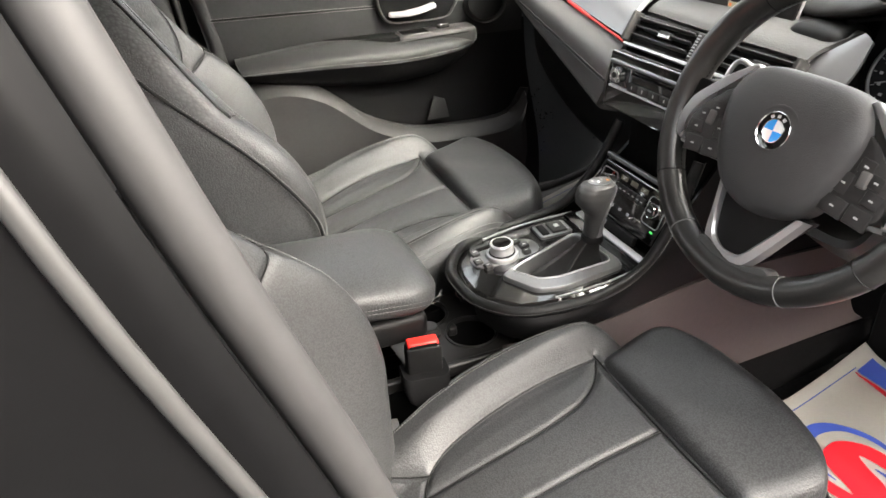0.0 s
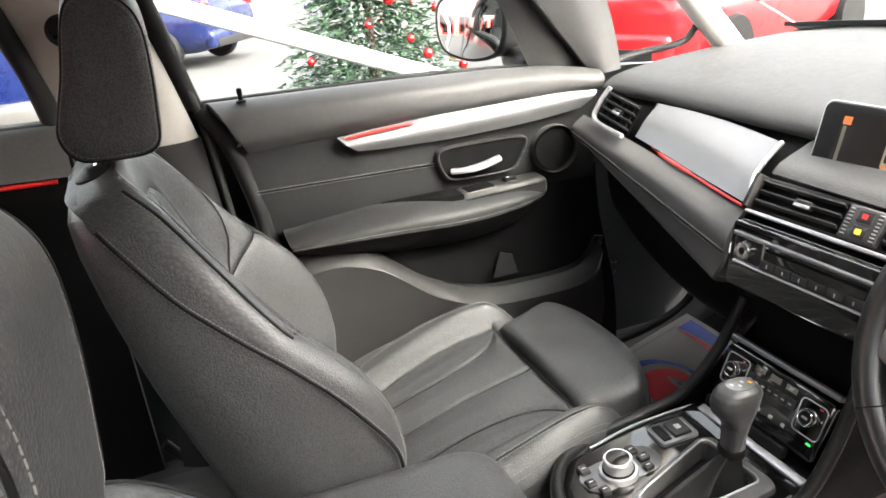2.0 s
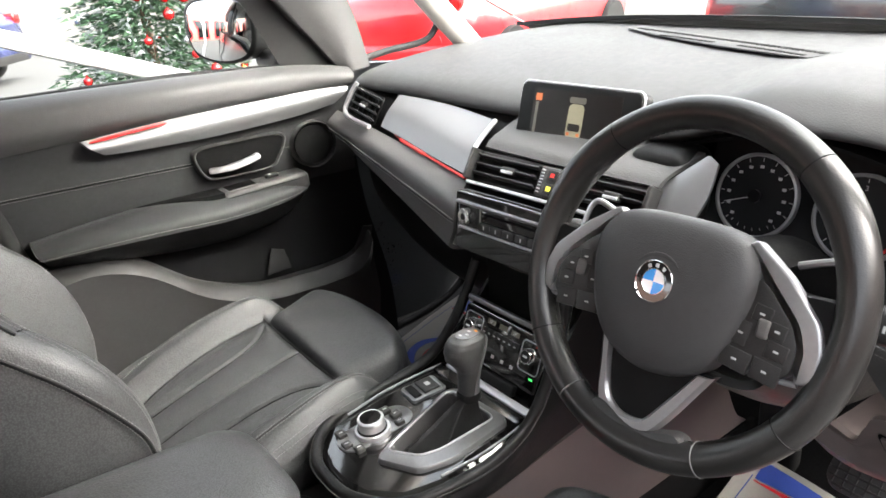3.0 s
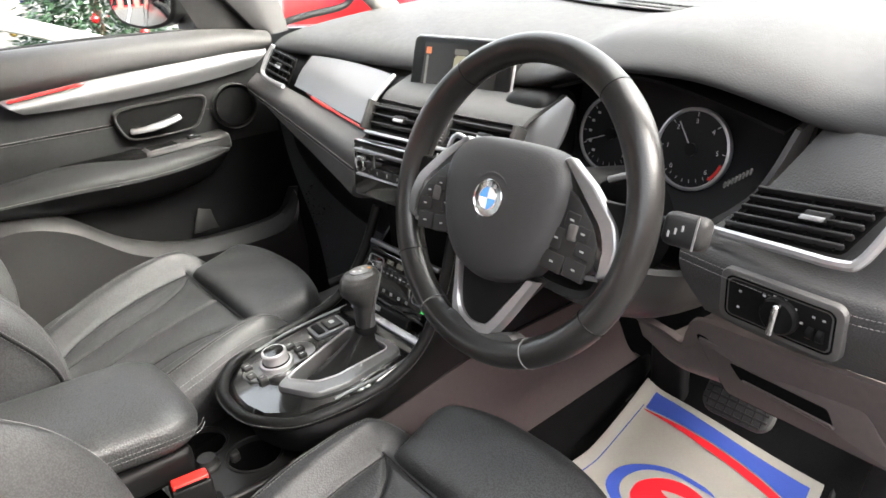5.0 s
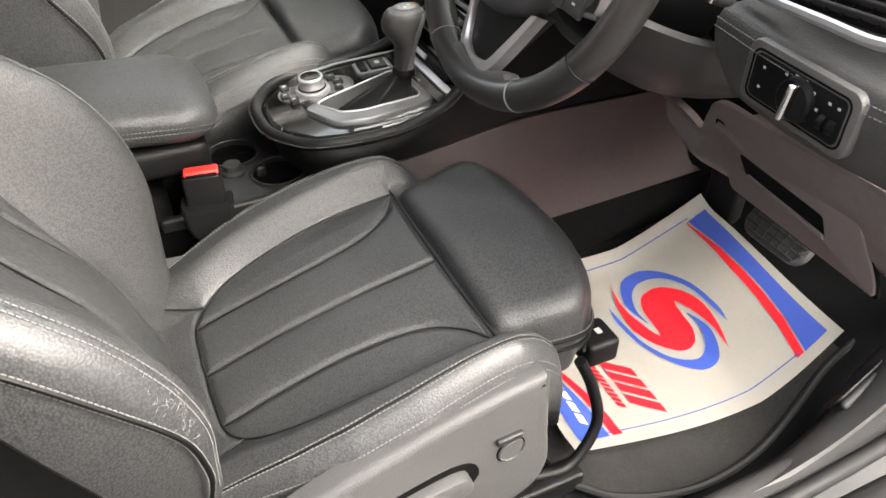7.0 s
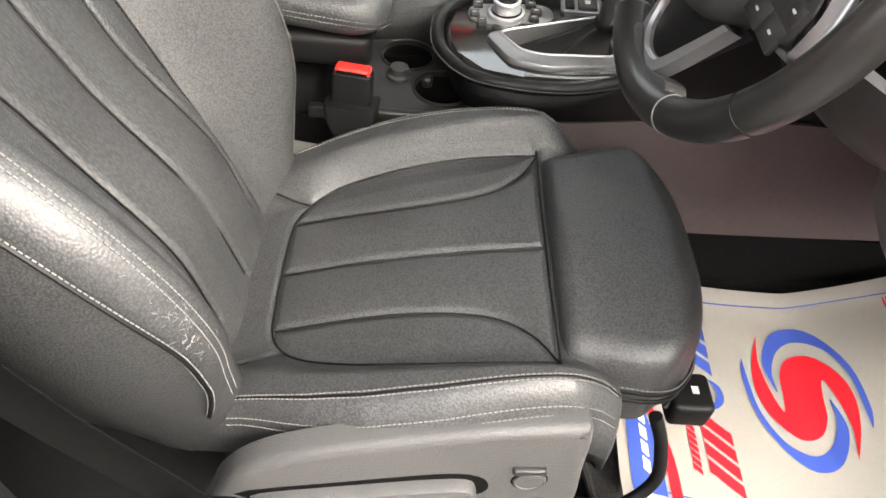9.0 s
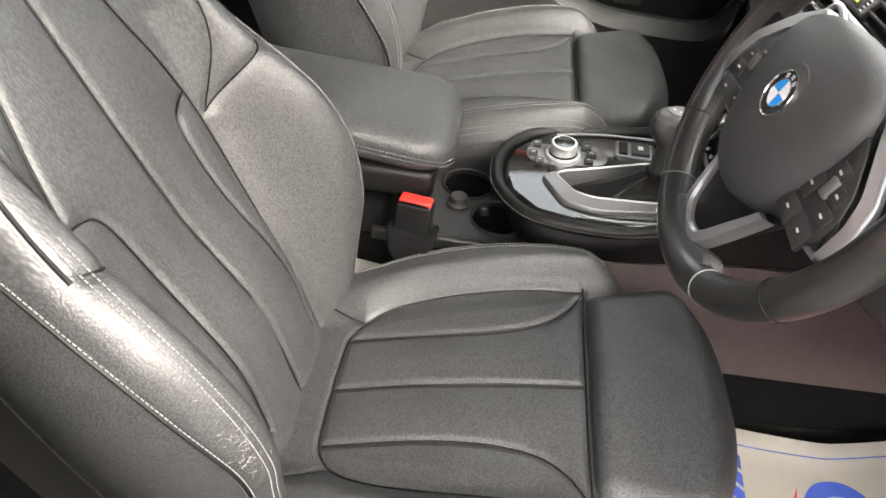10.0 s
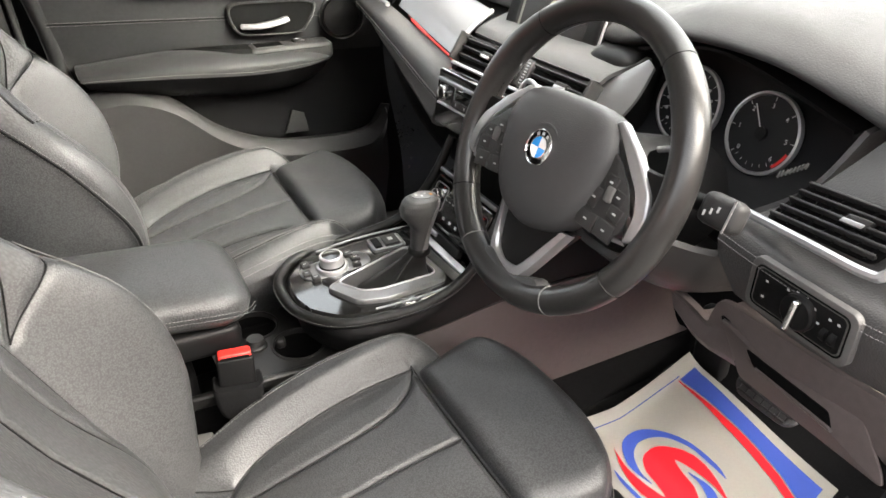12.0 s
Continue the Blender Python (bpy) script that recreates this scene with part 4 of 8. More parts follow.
def seat(name, label, m, driver):
    global RECLINE
    RECLINE = radians(25.3 if driver else 20.2)
    t = thing(name, label, "car seat", m=m, group="front seats")
    # cushion
    xs, ys = np.linspace(-0.375, 0.062, 190), np.linspace(-0.262, 0.262, 230)
    X, Y = np.meshgrid(xs, ys, indexing="ij")
    Z = cushion_height(X, Y) + groove(dist_to(X, Y, CUSHION_SEAMS))
    lip = np.where(X > 0.0, s01(X / 0.062), 0.0) * 0.02
    Y = taper(X, Y) * (1 - lip * 2.2)
    body = [[Vector((X[i, 0] - 0.01, Y[i, 0] * 0.84, -0.135)), Vector((X[i, 0], Y[i, 0] * 1.0, Z[i, 0] - 0.035))] + [Vector((X[i, j], Y[i, j], Z[i, j])) for j in range(len(ys))]
            + [Vector((X[i, -1], Y[i, -1] * 1.0, Z[i, -1] - 0.035)), Vector((X[i, -1] - 0.01, Y[i, -1] * 0.84, -0.135))] for i in range(len(xs))]
    last = [Vector((p.x + 0.004, p.y * 0.98, p.z - 0.03)) for p in body[-1]]
    body += [last, [Vector((p.x - 0.004, p.y * 0.97, -0.135)) for p in last]]
    cushion = part("cushion", grid_mesh(body), LEATHER, t, smooth=60)
    on = lambda ln, k=0.0, dz=0.0008: [Vector((x, float(taper(np.array(x), np.array(y))) * (1 - 2.2 * (0.02 * smooth01(x / 0.062) if x > 0 else 0)), float(cushion_height(np.array(x), np.array(y))) + dz)) for x, y in ln]
    bm = bmesh.new()
    for sd in (-1, 1):
        for a in (0.2135, 0.2205, 0.246, 0.2525):
            stitches(on([(x, sd * a) for x in np.linspace(-0.33, 0.055, 24)], dz=0.0045), bm=bm, r=0.0007)
    part("stitching", bm, THREAD, cushion, "pale grey twin stitching")
    for ln in CUSHION_SEAMS:
        part("seam", tube(on(line2(ln, 3) if len(ln) < 4 else ln, dz=-0.0034), 0.0011, 6), MATT, cushion)
    bm = bmesh.new()
    for sd in (-1, 1):
        part("piping", tube(on([(x, sd * 0.217) for x in np.linspace(-0.34, 0.058, 30)], dz=0.003), 0.0018, 6), MATT, cushion)
    # thigh support, a pillow of its own
    xs, ys = np.linspace(0.004, 0.156, 44), np.linspace(-0.166, 0.166, 84)
    X, Y = np.meshgrid(xs, ys, indexing="ij")
    side = 0.158 + 0.014 * s01(X / 0.09) - 0.022 * s01((X - 0.09) / 0.06) ** 2
    V = Y / 0.166
    Y = V * side
    X0 = X
    X = X * (1.115 - 0.22 * np.abs(V) ** 3 * s01(X / 0.15))
    drop = lambda e, r: r - np.sqrt(np.maximum(r * r - np.clip(r - e, 0, r) ** 2, 0))
    Z = 0.010 + 0.19 * X0 + 0.010 * (1 - V ** 2) - 0.8 * drop(side - np.abs(Y), 0.032) - drop(X0 - 0.004, 0.016) - 1.55 * drop(0.156 - X0, 0.048) + 0.0012 * np.sin(X0 * 70 + 3 * V) * np.sin(V * 5 + 1)
    rows = [[Vector((X[i, j], Y[i, j], Z[i, j])) for j in range(len(ys))] for i in range(len(xs))]
    under = -0.088
    rows = [[Vector((r[0].x, r[0].y * 0.97, under)), Vector((r[0].x, r[0].y, r[0].z - 0.03))] + r + [Vector((r[-1].x, r[-1].y, r[-1].z - 0.03)), Vector((r[-1].x, r[-1].y * 0.97, under))] for r in rows]
    rows = [[Vector((p.x, p.y, under)) for p in rows[0]]] + rows + [[Vector((p.x - 0.004, p.y, under - 0.001 + 0.0 * i)) for i, p in enumerate(rows[-1])]]
    thigh = part("thigh_support", grid_mesh(rows), LEATHER, t, smooth=70)
    loop = curve([(0.012, -0.161, -0.036), (0.06, -0.168, -0.034), (0.105, -0.172, -0.036), (0.138, -0.151, -0.050), (0.166, -0.10, -0.066), (0.1745, 0.0, -0.068), (0.166, 0.10, -0.066), (0.138, 0.151, -0.050), (0.105, 0.172, -0.036), (0.06, 0.168, -0.034), (0.012, 0.161, -0.036)], 8)
    loop = [Vector((p.x * 1.006, p.y * 1.006, p.z + 0.085 * p.x)) for p in loop]
    part("piping", tube(loop, 0.0030, 8), MATT, thigh)
    part("piping", tube([Vector((p.x * 0.995, p.y * 0.995, p.z - 0.016)) for p in loop], 0.0026, 8), MATT, thigh)
    part("stitching", stitches([Vector((p.x * 1.001, p.y * 1.002, p.z + 0.006)) for p in loop], r=0.0007), THREAD, thigh)
    # backrest: closed rings from bottom to top
    ss = np.concatenate([np.linspace(-0.06, 0.58, 180), np.linspace(0.583, 0.6168, 26)])
    vs = np.linspace(-1, 1, 210)
    S, Vv = np.meshgrid(ss, vs, indexing="ij")
    Yb = Vv * np.interp(S, BACK_S, BACK_W)
    N = back_height(S, Yb) + groove(dist_to(S, Yb, BACK_SEAMS))
    rows = []
    for i, s in enumerate(ss):
        W = np.interp(s, BACK_S, BACK_W)
        rear = along((0.0, 0.40, 0.50, 0.56, 0.595, 0.61, 0.617), (-0.105, -0.100, -0.092, -0.084, -0.076, -0.066, -0.052), s)
        e = N[i, 0]
        rear = min(rear, e - 0.014)
        rows.append([Vector(back_frame(s, Yb[i, j], N[i, j])) for j in range(len(vs))] + [Vector(back_frame(s, y, n)) for y, n in
                    ((W + 0.002, e - 0.02), (W + 0.002, 0.5 * (e + rear)), (W * 0.96, rear + 0.012), (W * 0.86, rear), (0, rear - 0.01), (-W * 0.86, rear), (-W * 0.96, rear + 0.012), (-W - 0.002, 0.5 * (e + rear)), (-W - 0.002, e - 0.02))])
    bm = grid_mesh(rows, True, True)
    back = part("backrest", bm, LEATHER, t, smooth=60)
    back.data.materials.append(WEAVE)
    nv = len(vs) + 9
    for p in back.data.polygons:
        i, j = divmod(p.vertices[0], nv)
        if i < len(ss) and j < len(vs) - 1:
            s, y = S[i, j], abs(Yb[i, j])
            w = np.interp(s, [q[0] for q in BACK_ARCH], [q[1] for q in BACK_ARCH])
            lum = np.interp(s, [q[0] for q in reversed(BACK_LUMBAR)], [q[1] for q in reversed(BACK_LUMBAR)])
            if s > 0.375 or y < w and not (s < 0.36 and y > lum):
                p.material_index = 1
    onb = lambda ln, dn=0.001: [Vector(back_frame(s, y, float(back_height(np.array(s), np.array(y))) + dn)) for s, y in ln]
    bm = bmesh.new()
    for sd in (-1, 1):
        low = [(s, sd * (np.interp(s, BACK_S, BACK_W) + 0.0025)) for s in np.linspace(0.035, 0.58, 60)]
        for k in (0.010, 0.0165):
            stitches([Vector(back_frame(s, y, float(np.interp(s, EDGE_S, EDGE_N)) - k + 0.010)) for s, y in low], bm=bm, r=0.0007)
        ridge = [(s, sd * (np.interp(s, BACK_S, BACK_W) - 0.010)) for s in np.linspace(0.37, 0.598, 30)]
        stitches(onb(ridge, 0.0044), bm=bm, r=0.00065)
        part("seam", tube(onb([(s, y - sd * 0.004) for s, y in ridge], 0.0022), 0.0022, 7), MATT, back)
        part("seam", tube([Vector(back_frame(s, y, float(np.interp(s, EDGE_S, EDGE_N)) - 0.003)) for s, y in low], 0.0026, 7), MATT, back)
        for k in (0.020, 0.0265):
            stitches(onb([(s, sd * (np.interp(s, BACK_S, BACK_W) - k)) for s in np.linspace(0.03, 0.40, 34)], 0.0044), bm=bm, r=0.00065)
    part("stitching", bm, THREAD, back, "pale grey twin stitching")
    for ln in BACK_SEAMS:
        part("seam", tube(onb(line2(ln, 6) if len(ln) < 4 else ln, -0.0034), 0.0012, 6), MATT, back)
    if driver:
        rng, bm = random.Random(11), bmesh.new()
        for _ in range(70):
            s, k = rng.gauss(0.175, 0.022), rng.gauss(0.014, 0.005)
            at = lambda s, k: Vector(back_frame(s, -(np.interp(s, BACK_S, BACK_W) - k), float(back_height(np.array(s), np.array(np.interp(s, BACK_S, BACK_W) - k))) + 0.0037))
            ds, dk = rng.gauss(0, 0.0035), rng.gauss(0, 0.002)
            tube([at(s, k), at(s + 0.5 * ds + rng.gauss(0, 0.0007), k + 0.5 * dk + rng.gauss(0, 0.0007)), at(s + ds, k + dk)], [0.0001, 0.0003, 0.0001], 4, bm=bm)
        tagged(part("wear_crease", bm, WORN, back), "pale cracked wear in the leather bolster", kind="stuff")
    # headrest on two posts
    hx, hz = (-0.628, 0.488) if driver else (-0.556, 0.500)
    side = curve([(-0.042, -0.002, 0), (-0.005, -0.005, 0), (0.030, -0.003, 0), (0.044, 0.012, 0), (0.048, 0.045, 0), (0.052, 0.09, 0), (0.053, 0.14, 0), (0.047, 0.170, 0), (0.030, 0.191, 0), (0.005, 0.199, 0), (-0.018, 0.192, 0), (-0.031, 0.165, 0), (-0.043, 0.11, 0), (-0.058, 0.06, 0), (-0.064, 0.034, 0), (-0.058, 0.012, 0)], 4, True)
    side = [Vector((p.x, p.y * 0.93, 0)) for p in side]
    mid = Vector((-0.004, 0.088, 0))
    half = lambda z: 0.090 - 0.010 * (z / 0.2) ** 2
    across = [(0.30, 0.0035), (0.70, 0.003), (0.90, 0.001), (0.955, -0.002), (0.985, -0.0075), (1.0, -0.016), (1.01, -0.028), (1.02, -0.045), (1.028, -0.065), (1.03, -0.11)]
    rows = []
    for k, out, sd in [(k, o, -1) for k, o in across] + [(k, o, 1) for k, o in reversed(across[:-1])]:
        ring = [mid + (p - mid) * k for p in side]
        rows.append([Vector((hx + p.x, sd * max(0.0, half(p.y) + out) if out > -0.1 else 0.0, hz + p.y + 0.013 * min(1.0, max(0.0, -out - 0.008) / 0.06) ** 0.7 * smooth01((p.y - 0.06) / 0.12))) for p in ring])
    head = part("headrest", grid_mesh(rows, True, True), LEATHER, t, smooth=60)
    bm = bmesh.new()
    for sd in (-1, 1):
        edge = lambda k, out: [Vector((hx + mid.x + (p.x - mid.x) * k, sd * (half(p.y) + out), hz + mid.y + (p.y - mid.y) * k)) for p in side]
        stitches(edge(0.915, 0.0012), bm=bm, r=0.0005)
        stitches(edge(1.006, -0.0165), bm=bm, r=0.0005)
        part("headrest_seam", tube(edge(0.965, -0.0026), 0.0016, 6, True), MATT, head)
    part("stitching", bm, THREAD, head)
    for sd in (-1, 1):
        foot = Vector(back_frame(0.613, sd * 0.056, -0.034))
        part("headrest_post", tube([foot, Vector((hx, sd * 0.056, hz + 0.05))], 0.006, 12), CHROME, head, "chrome headrest post")
        part("post_collar", lathe([(0.034, -0.010), (0.030, 0.004), (0.018, 0.010), (0.010, 0.013), (0.0065, 0.013)], Matrix.Translation(foot + Vector((0, 0, -0.002))) @ pose(0, 0, 0, 0, -12, 0) @ Matrix.Diagonal((0.8, 1, 1, 1)), 24), MATT, back)
    # base, side cover, levers
    part("base", rbox((-0.17, 0, -0.19), (0.36, 0.40, 0.16), 0.03), MATT, t)
    sd = -1 if driver else 1
    cover = [(-0.340, -0.130), (-0.318, -0.085), (-0.290, -0.058), (-0.255, -0.040), (-0.212, -0.026), (-0.16, -0.013), (-0.106, -0.001), (-0.05, 0.008), (0.006, 0.013), (0.022, 0.005), (0.030, -0.078), (0.034, -0.15), (-0.005, -0.19), (-0.12, -0.20), (-0.34, -0.20)]
    cover = [(p.x, p.y) for p in curve([(*p, 0) for p in cover], 4, True)]
    fr = axes((0, sd * 0.2145, 0), (1, -sd * 0.055, 0), (0, 0, 1))
    if fr.to_3x3().col[2].y * sd < 0:
        fr = fr @ Matrix.Diagonal((1, 1, -1, 1))
    sc = part("side_cover", prism(cover, 0.030, fr, 0.012, 4), SOFT, t, "grey-black plastic side cover")
    part("lever_recess", prism([(p.x, p.y) for p in curve([(-0.315, -0.112, 0), (-0.20, -0.084, 0), (-0.10, -0.068, 0), (-0.066, -0.086, 0), (-0.080, -0.118, 0), (-0.2, -0.146, 0)], 4, True)], 0.0015, fr @ Matrix.Translation((0, 0, 0.029)), 0.0004), DARK, sc)
    part("recline_lever", prism([(p.x, p.y) for p in curve([(-0.30, -0.115, 0), (-0.20, -0.092, 0), (-0.10, -0.078, 0), (-0.078, -0.092, 0), (-0.09, -0.112, 0), (-0.2, -0.135, 0)], 4, True)], 0.016, fr @ Matrix.Translation((0, 0, 0.029)), 0.005), SOFT, sc)
    part("lever_mark", rbox((-0.125, -0.102, 0.0455), (0.010, 0.004, 0.0008), 0, fr), WHITE_MARK, sc)
    part("lever_mark", rbox((-0.129, -0.097, 0.0455), (0.003, 0.010, 0.0008), 0, fr), WHITE_MARK, sc)
    kn = fr @ Matrix.Translation((-0.024, -0.082, 0.028))
    part("lumbar_switch", lathe([(0.0165, 0), (0.0165, 0.004), (0.0150, 0.005), (0.0140, 0.004), (0.0, 0.0045)], kn, 28), SOFT, sc)
    part("switch_groove", tube([kn @ Vector((0.0178 * math.cos(2 * math.pi * i / 28), 0.0178 * math.sin(2 * math.pi * i / 28), 0.0022)) for i in range(28)], 0.0010, 6, True), DARK, sc)
    part("switch_rocker", rbox((-0.004, 0.024, 0.004), (0.034, 0.009, 0.008), 0.003, kn), HARD, sc)
    # front lever box and the bar under the seat
    lever = part("thigh_release", rbox((0.178, -0.118 if driver else 0.118, -0.118), (0.050, 0.052, 0.040), 0.008, pose(0, 0, 0, 0, 0, 0)), MATT, t, "black plastic release handle")
    part("release_mark", rbox((0.182, -0.118 if driver else 0.118, -0.0978), (0.008, 0.010, 0.0006), 0), WHITE_MARK, lever)
    part("slide_bar", tube(curve([(0.02, sd * 0.20, -0.225), (0.10, sd * 0.20, -0.245), (0.150, sd * 0.185, -0.20), (0.145, sd * 0.17, -0.14), (0.125, sd * 0.16, -0.09)], 8), 0.008, 10), MATT, t)
    for y in (-0.19, 0.19):
        part("seat_rail", rbox((-0.10, y, -0.285), (0.46, 0.035, 0.035), 0.006), MATT, t)
        part("rail_leg", rbox((-0.10, y, -0.25), (0.30, 0.025, 0.07), 0.004), MATT, t)
    return t


DRIVER = pose(0.0, -0.364, 0.641)
seat("driver_seat", "black leather sports seat with grey stitching and creased worn bolster", DRIVER, True)
seat("passenger_seat", "black leather sports seat with grey stitching, raised higher", pose(-0.010, 0.339, 0.700), False)


def belt():
    b = thing("seat_belt", "black webbing seat belt hanging down to its floor anchor", "seat belt", (-0.33, -0.672, 0.56))
    mid = curve([(-0.50, -0.700, 1.10), (-0.455, -0.694, 0.93), (-0.405, -0.690, 0.80), (-0.355, -0.682, 0.69), (-0.318, -0.672, 0.60)], 8)
    part("strap", shell_of([[p + Vector((0.020 * k, -0.004 * k * k, 0.012 * k)) for k in (-1, -0.5, 0, 0.5, 1)] for p in mid], 0.0015, Vector((-0.25, -0.9, 1.5))), DARK, b, "black woven strap")
    part("anchor", rbox((-0.312, -0.670, 0.585), (0.046, 0.016, 0.050), 0.006, pose(0, 0, 0)), MATT, b)
    part("anchor_bolt", lathe([(0.012, 0), (0.012, 0.006), (0.008, 0.009), (0.0, 0.009)], axes((-0.312, -0.678, 0.578), (1, 0, 0), (0, 0, 1)), 16), GREY_METAL, b)
    part("care_label", rbox((-0.338, -0.6905, 0.640), (0.034, 0.001, 0.018), 0.0, None), MATT, b)
    for i in range(4):
        part("label_bar", rbox((-0.338, -0.6914, 0.634 + 0.004 * i), (0.028, 0.0006, 0.0014), 0.0, None), WHITE_MARK, b)


belt()


def buckle(name, label, at, turn):
    b = thing(name, label, "seat belt buckle", m=pose(*at) @ pose(0, 0, 0, 0, 6, turn))
    body = part("buckle_body", rbox((0, 0, -0.030), (0.026, 0.052, 0.066), 0.004), MATT, b)
    part("release_button", rbox((0.001, 0, 0.004), (0.021, 0.046, 0.010), 0.003), RED_PLASTIC, body, "red release button")
    part("button_slot", rbox((-0.0105, 0, 0.0035), (0.003, 0.040, 0.004), 0.0005), DARK, body)
    rings = []
    for z, w, d in ((-0.048, 0.068, 0.046), (-0.052, 0.071, 0.048), (-0.070, 0.066, 0.044), (-0.088, 0.054, 0.036), (-0.100, 0.034, 0.024)):
        rings.append([Vector((x, y, z + (0.010 * (abs(y) / (w / 2)) ** 2 if z > -0.06 else 0.0))) for x, y in rounded(d, w, 0.009, 5)])
    part("sleeve", grid_mesh(rings, True, True), CARPET, b, "dark felt sleeve")
    part("strap", tube(curve([(0, 0, -0.094), (-0.004, 0.002, -0.15), (-0.03, 0.0, -0.22)]), 0.012, 8, flat=0.5), CARPET, b)


buckle("buckle", "black seat belt buckle with red button beside the driver seat", (-0.243, -0.125, 0.690), 82)


# ---- steering wheel ----
def wheel():
    zdir = Vector((-math.cos(radians(22)) * math.cos(radians(-3)), math.cos(radians(22)) * math.sin(radians(-3)), math.sin(radians(22))))
    right = Vector((0, 0, 1)).cross(zdir).normalized()
    up = zdir.cross(right)
    m = Matrix((right, up, zdir)).transposed().to_4x4()
    m.translation = Vector((0.092, -0.390, 1.041))
    w = thing("steering_wheel", "black leather three-spoke steering wheel with silver inlays", "steering wheel", m=m)
    R, r = 0.1640, 0.0160
    ring = []
    for i in range(120):
        a = 2 * math.pi * i / 120
        fat = 1.0 + 0.10 * (math.exp(-((math.degrees(a) - 35) / 16) ** 2) + math.exp(-((math.degrees(a) - 145) / 16) ** 2))
        ring.append([Vector(((R + r * fat * math.cos(b)) * math.cos(a), (R + r * fat * math.cos(b)) * math.sin(a), 1.12 * r * fat * math.sin(b))) for b in (2 * math.pi * j / 20 for j in range(20))])
    ring.append(ring[0])
    bm = grid_mesh(ring, True)
    bmesh.ops.remove_doubles(bm, verts=bm.verts, dist=1e-6)
    rim = part("rim", bm, WHEEL, w, "black leather rim", smooth=80)
    for a in (52, 128, 214, 240, 296, 326):
        a = radians(a)
        c = Vector((R * math.cos(a), R * math.sin(a), 0))
        loop = [c + (r + 0.0003) * (math.cos(b) * Vector((math.cos(a), math.sin(a), 0)) + 1.12 * math.sin(b) * Vector((0, 0, 1))) for b in (2 * math.pi * j / 24 for j in range(24))]
        part("rim_seam", tube(loop, 0.0007, 6, True), MATT if a not in (radians(296), radians(240)) else THREAD, rim)
    inner = [Vector(((R - r - 0.0002) * math.cos(t), (R - r - 0.0002) * math.sin(t), 0.0)) for t in (2 * math.pi * i / 200 for i in range(200))]
    part("rim_stitching", stitches(inner, 0.0055, 0.0035, 0.0006), MATT, rim)
    # airbag cover: a rounded shield, domed
    o = curve([(0.0, 0.065, 0), (0.050, 0.062, 0), (0.077, 0.048, 0), (0.087, 0.022, 0), (0.083, -0.012, 0), (0.071, -0.046, 0), (0.048, -0.074, 0), (0.016, -0.087, 0), (-0.016, -0.087, 0), (-0.048, -0.074, 0), (-0.071, -0.046, 0), (-0.083, -0.012, 0), (-0.087, 0.022, 0), (-0.077, 0.048, 0), (-0.050, 0.062, 0)], 5, True)
    rows = []
    for k, z in ((1.0, -0.012), (1.0, 0.006), (0.985, 0.014), (0.94, 0.021), (0.86, 0.026), (0.7, 0.030), (0.5, 0.033), (0.3, 0.0345), (0.15, 0.035)):
        rows.append([Vector((p.x * k, -0.006 + (p.y + 0.006) * k, z)) for p in o])
    hub = part("airbag_cover", grid_mesh(rows, True, True), HUB, w, "grained black airbag cover", smooth=60)
    ez = 0.0345
    part("emblem_ring", lathe([(0.0202, ez - 0.001), (0.0202, ez + 0.0018), (0.0196, ez + 0.0024), (0.0188, ez + 0.0012)], None, 40, caps=False), CHROME, hub)
    part("emblem_disc", lathe([(0.0190, ez), (0.0190, ez + 0.0012), (0.0, ez + 0.0014)], None, 40), GLOSS, hub, "round emblem with black edge")
    for q in range(4):
        wedge = [(0, 0)] + [(0.0118 * math.cos(radians(90 * q + 90 * i / 10)), 0.0118 * math.sin(radians(90 * q + 90 * i / 10))) for i in range(11)]
        part("emblem_quarter", prism(wedge, 0.0006, Matrix.Translation((0, 0, ez + 0.0012))), (WHITE_ENAMEL, SKY_BLUE)[q % 2], hub)
    for q in (60, 90, 120):
        part("emblem_mark", rbox((0.0153, 0, ez + 0.0015), (0.0036, 0.0036, 0.0006), 0, Matrix.Rotation(radians(q), 4, "Z")), WHITE_MARK, hub)
    part("emblem_inner_ring", tube([(0.0121 * math.cos(2 * math.pi * i / 40), 0.0121 * math.sin(2 * math.pi * i / 40), ez + 0.0016) for i in range(40)], 0.0006, 6, True), CHROME, hub)
    part("emblem_dish", lathe([(0.0285, ez - 0.0030), (0.0275, ez - 0.0004), (0.0262, ez - 0.0001), (0.0225, ez - 0.0012), (0.0205, ez - 0.0004)], None, 44, caps=False), HUB, hub)
    # side spokes with button pods
    for sd in (-1, 1):
        sp = part("side_spoke", prism([(p.x, p.y) for p in curve([(sd * 0.060, 0.040, 0), (sd * 0.110, 0.026, 0), (sd * 0.160, 0.022, 0), (sd * 0.160, -0.030, 0), (sd * 0.120, -0.040, 0), (sd * 0.070, -0.046, 0), (sd * 0.05, 0, 0)], 5, True)], 0.020, Matrix.Translation((0, 0, -0.014)), 0.005), MATT, w)
        blade = round_poly([(sd * x, y) for x, y in ((0.066, 0.055), (0.074, 0.060), (0.110, 0.036), (0.143, 0.004), (0.151, -0.018), (0.149, -0.043), (0.133, -0.050), (0.133, -0.020), (0.124, -0.001), (0.096, 0.025), (0.078, 0.043))], 0.007, 4)
        part("spoke_inlay", prism(blade, 0.012, Matrix.Translation((0, 0, 0.0)), 0.0035, 3), INLAY, sp, "satin silver inlay")
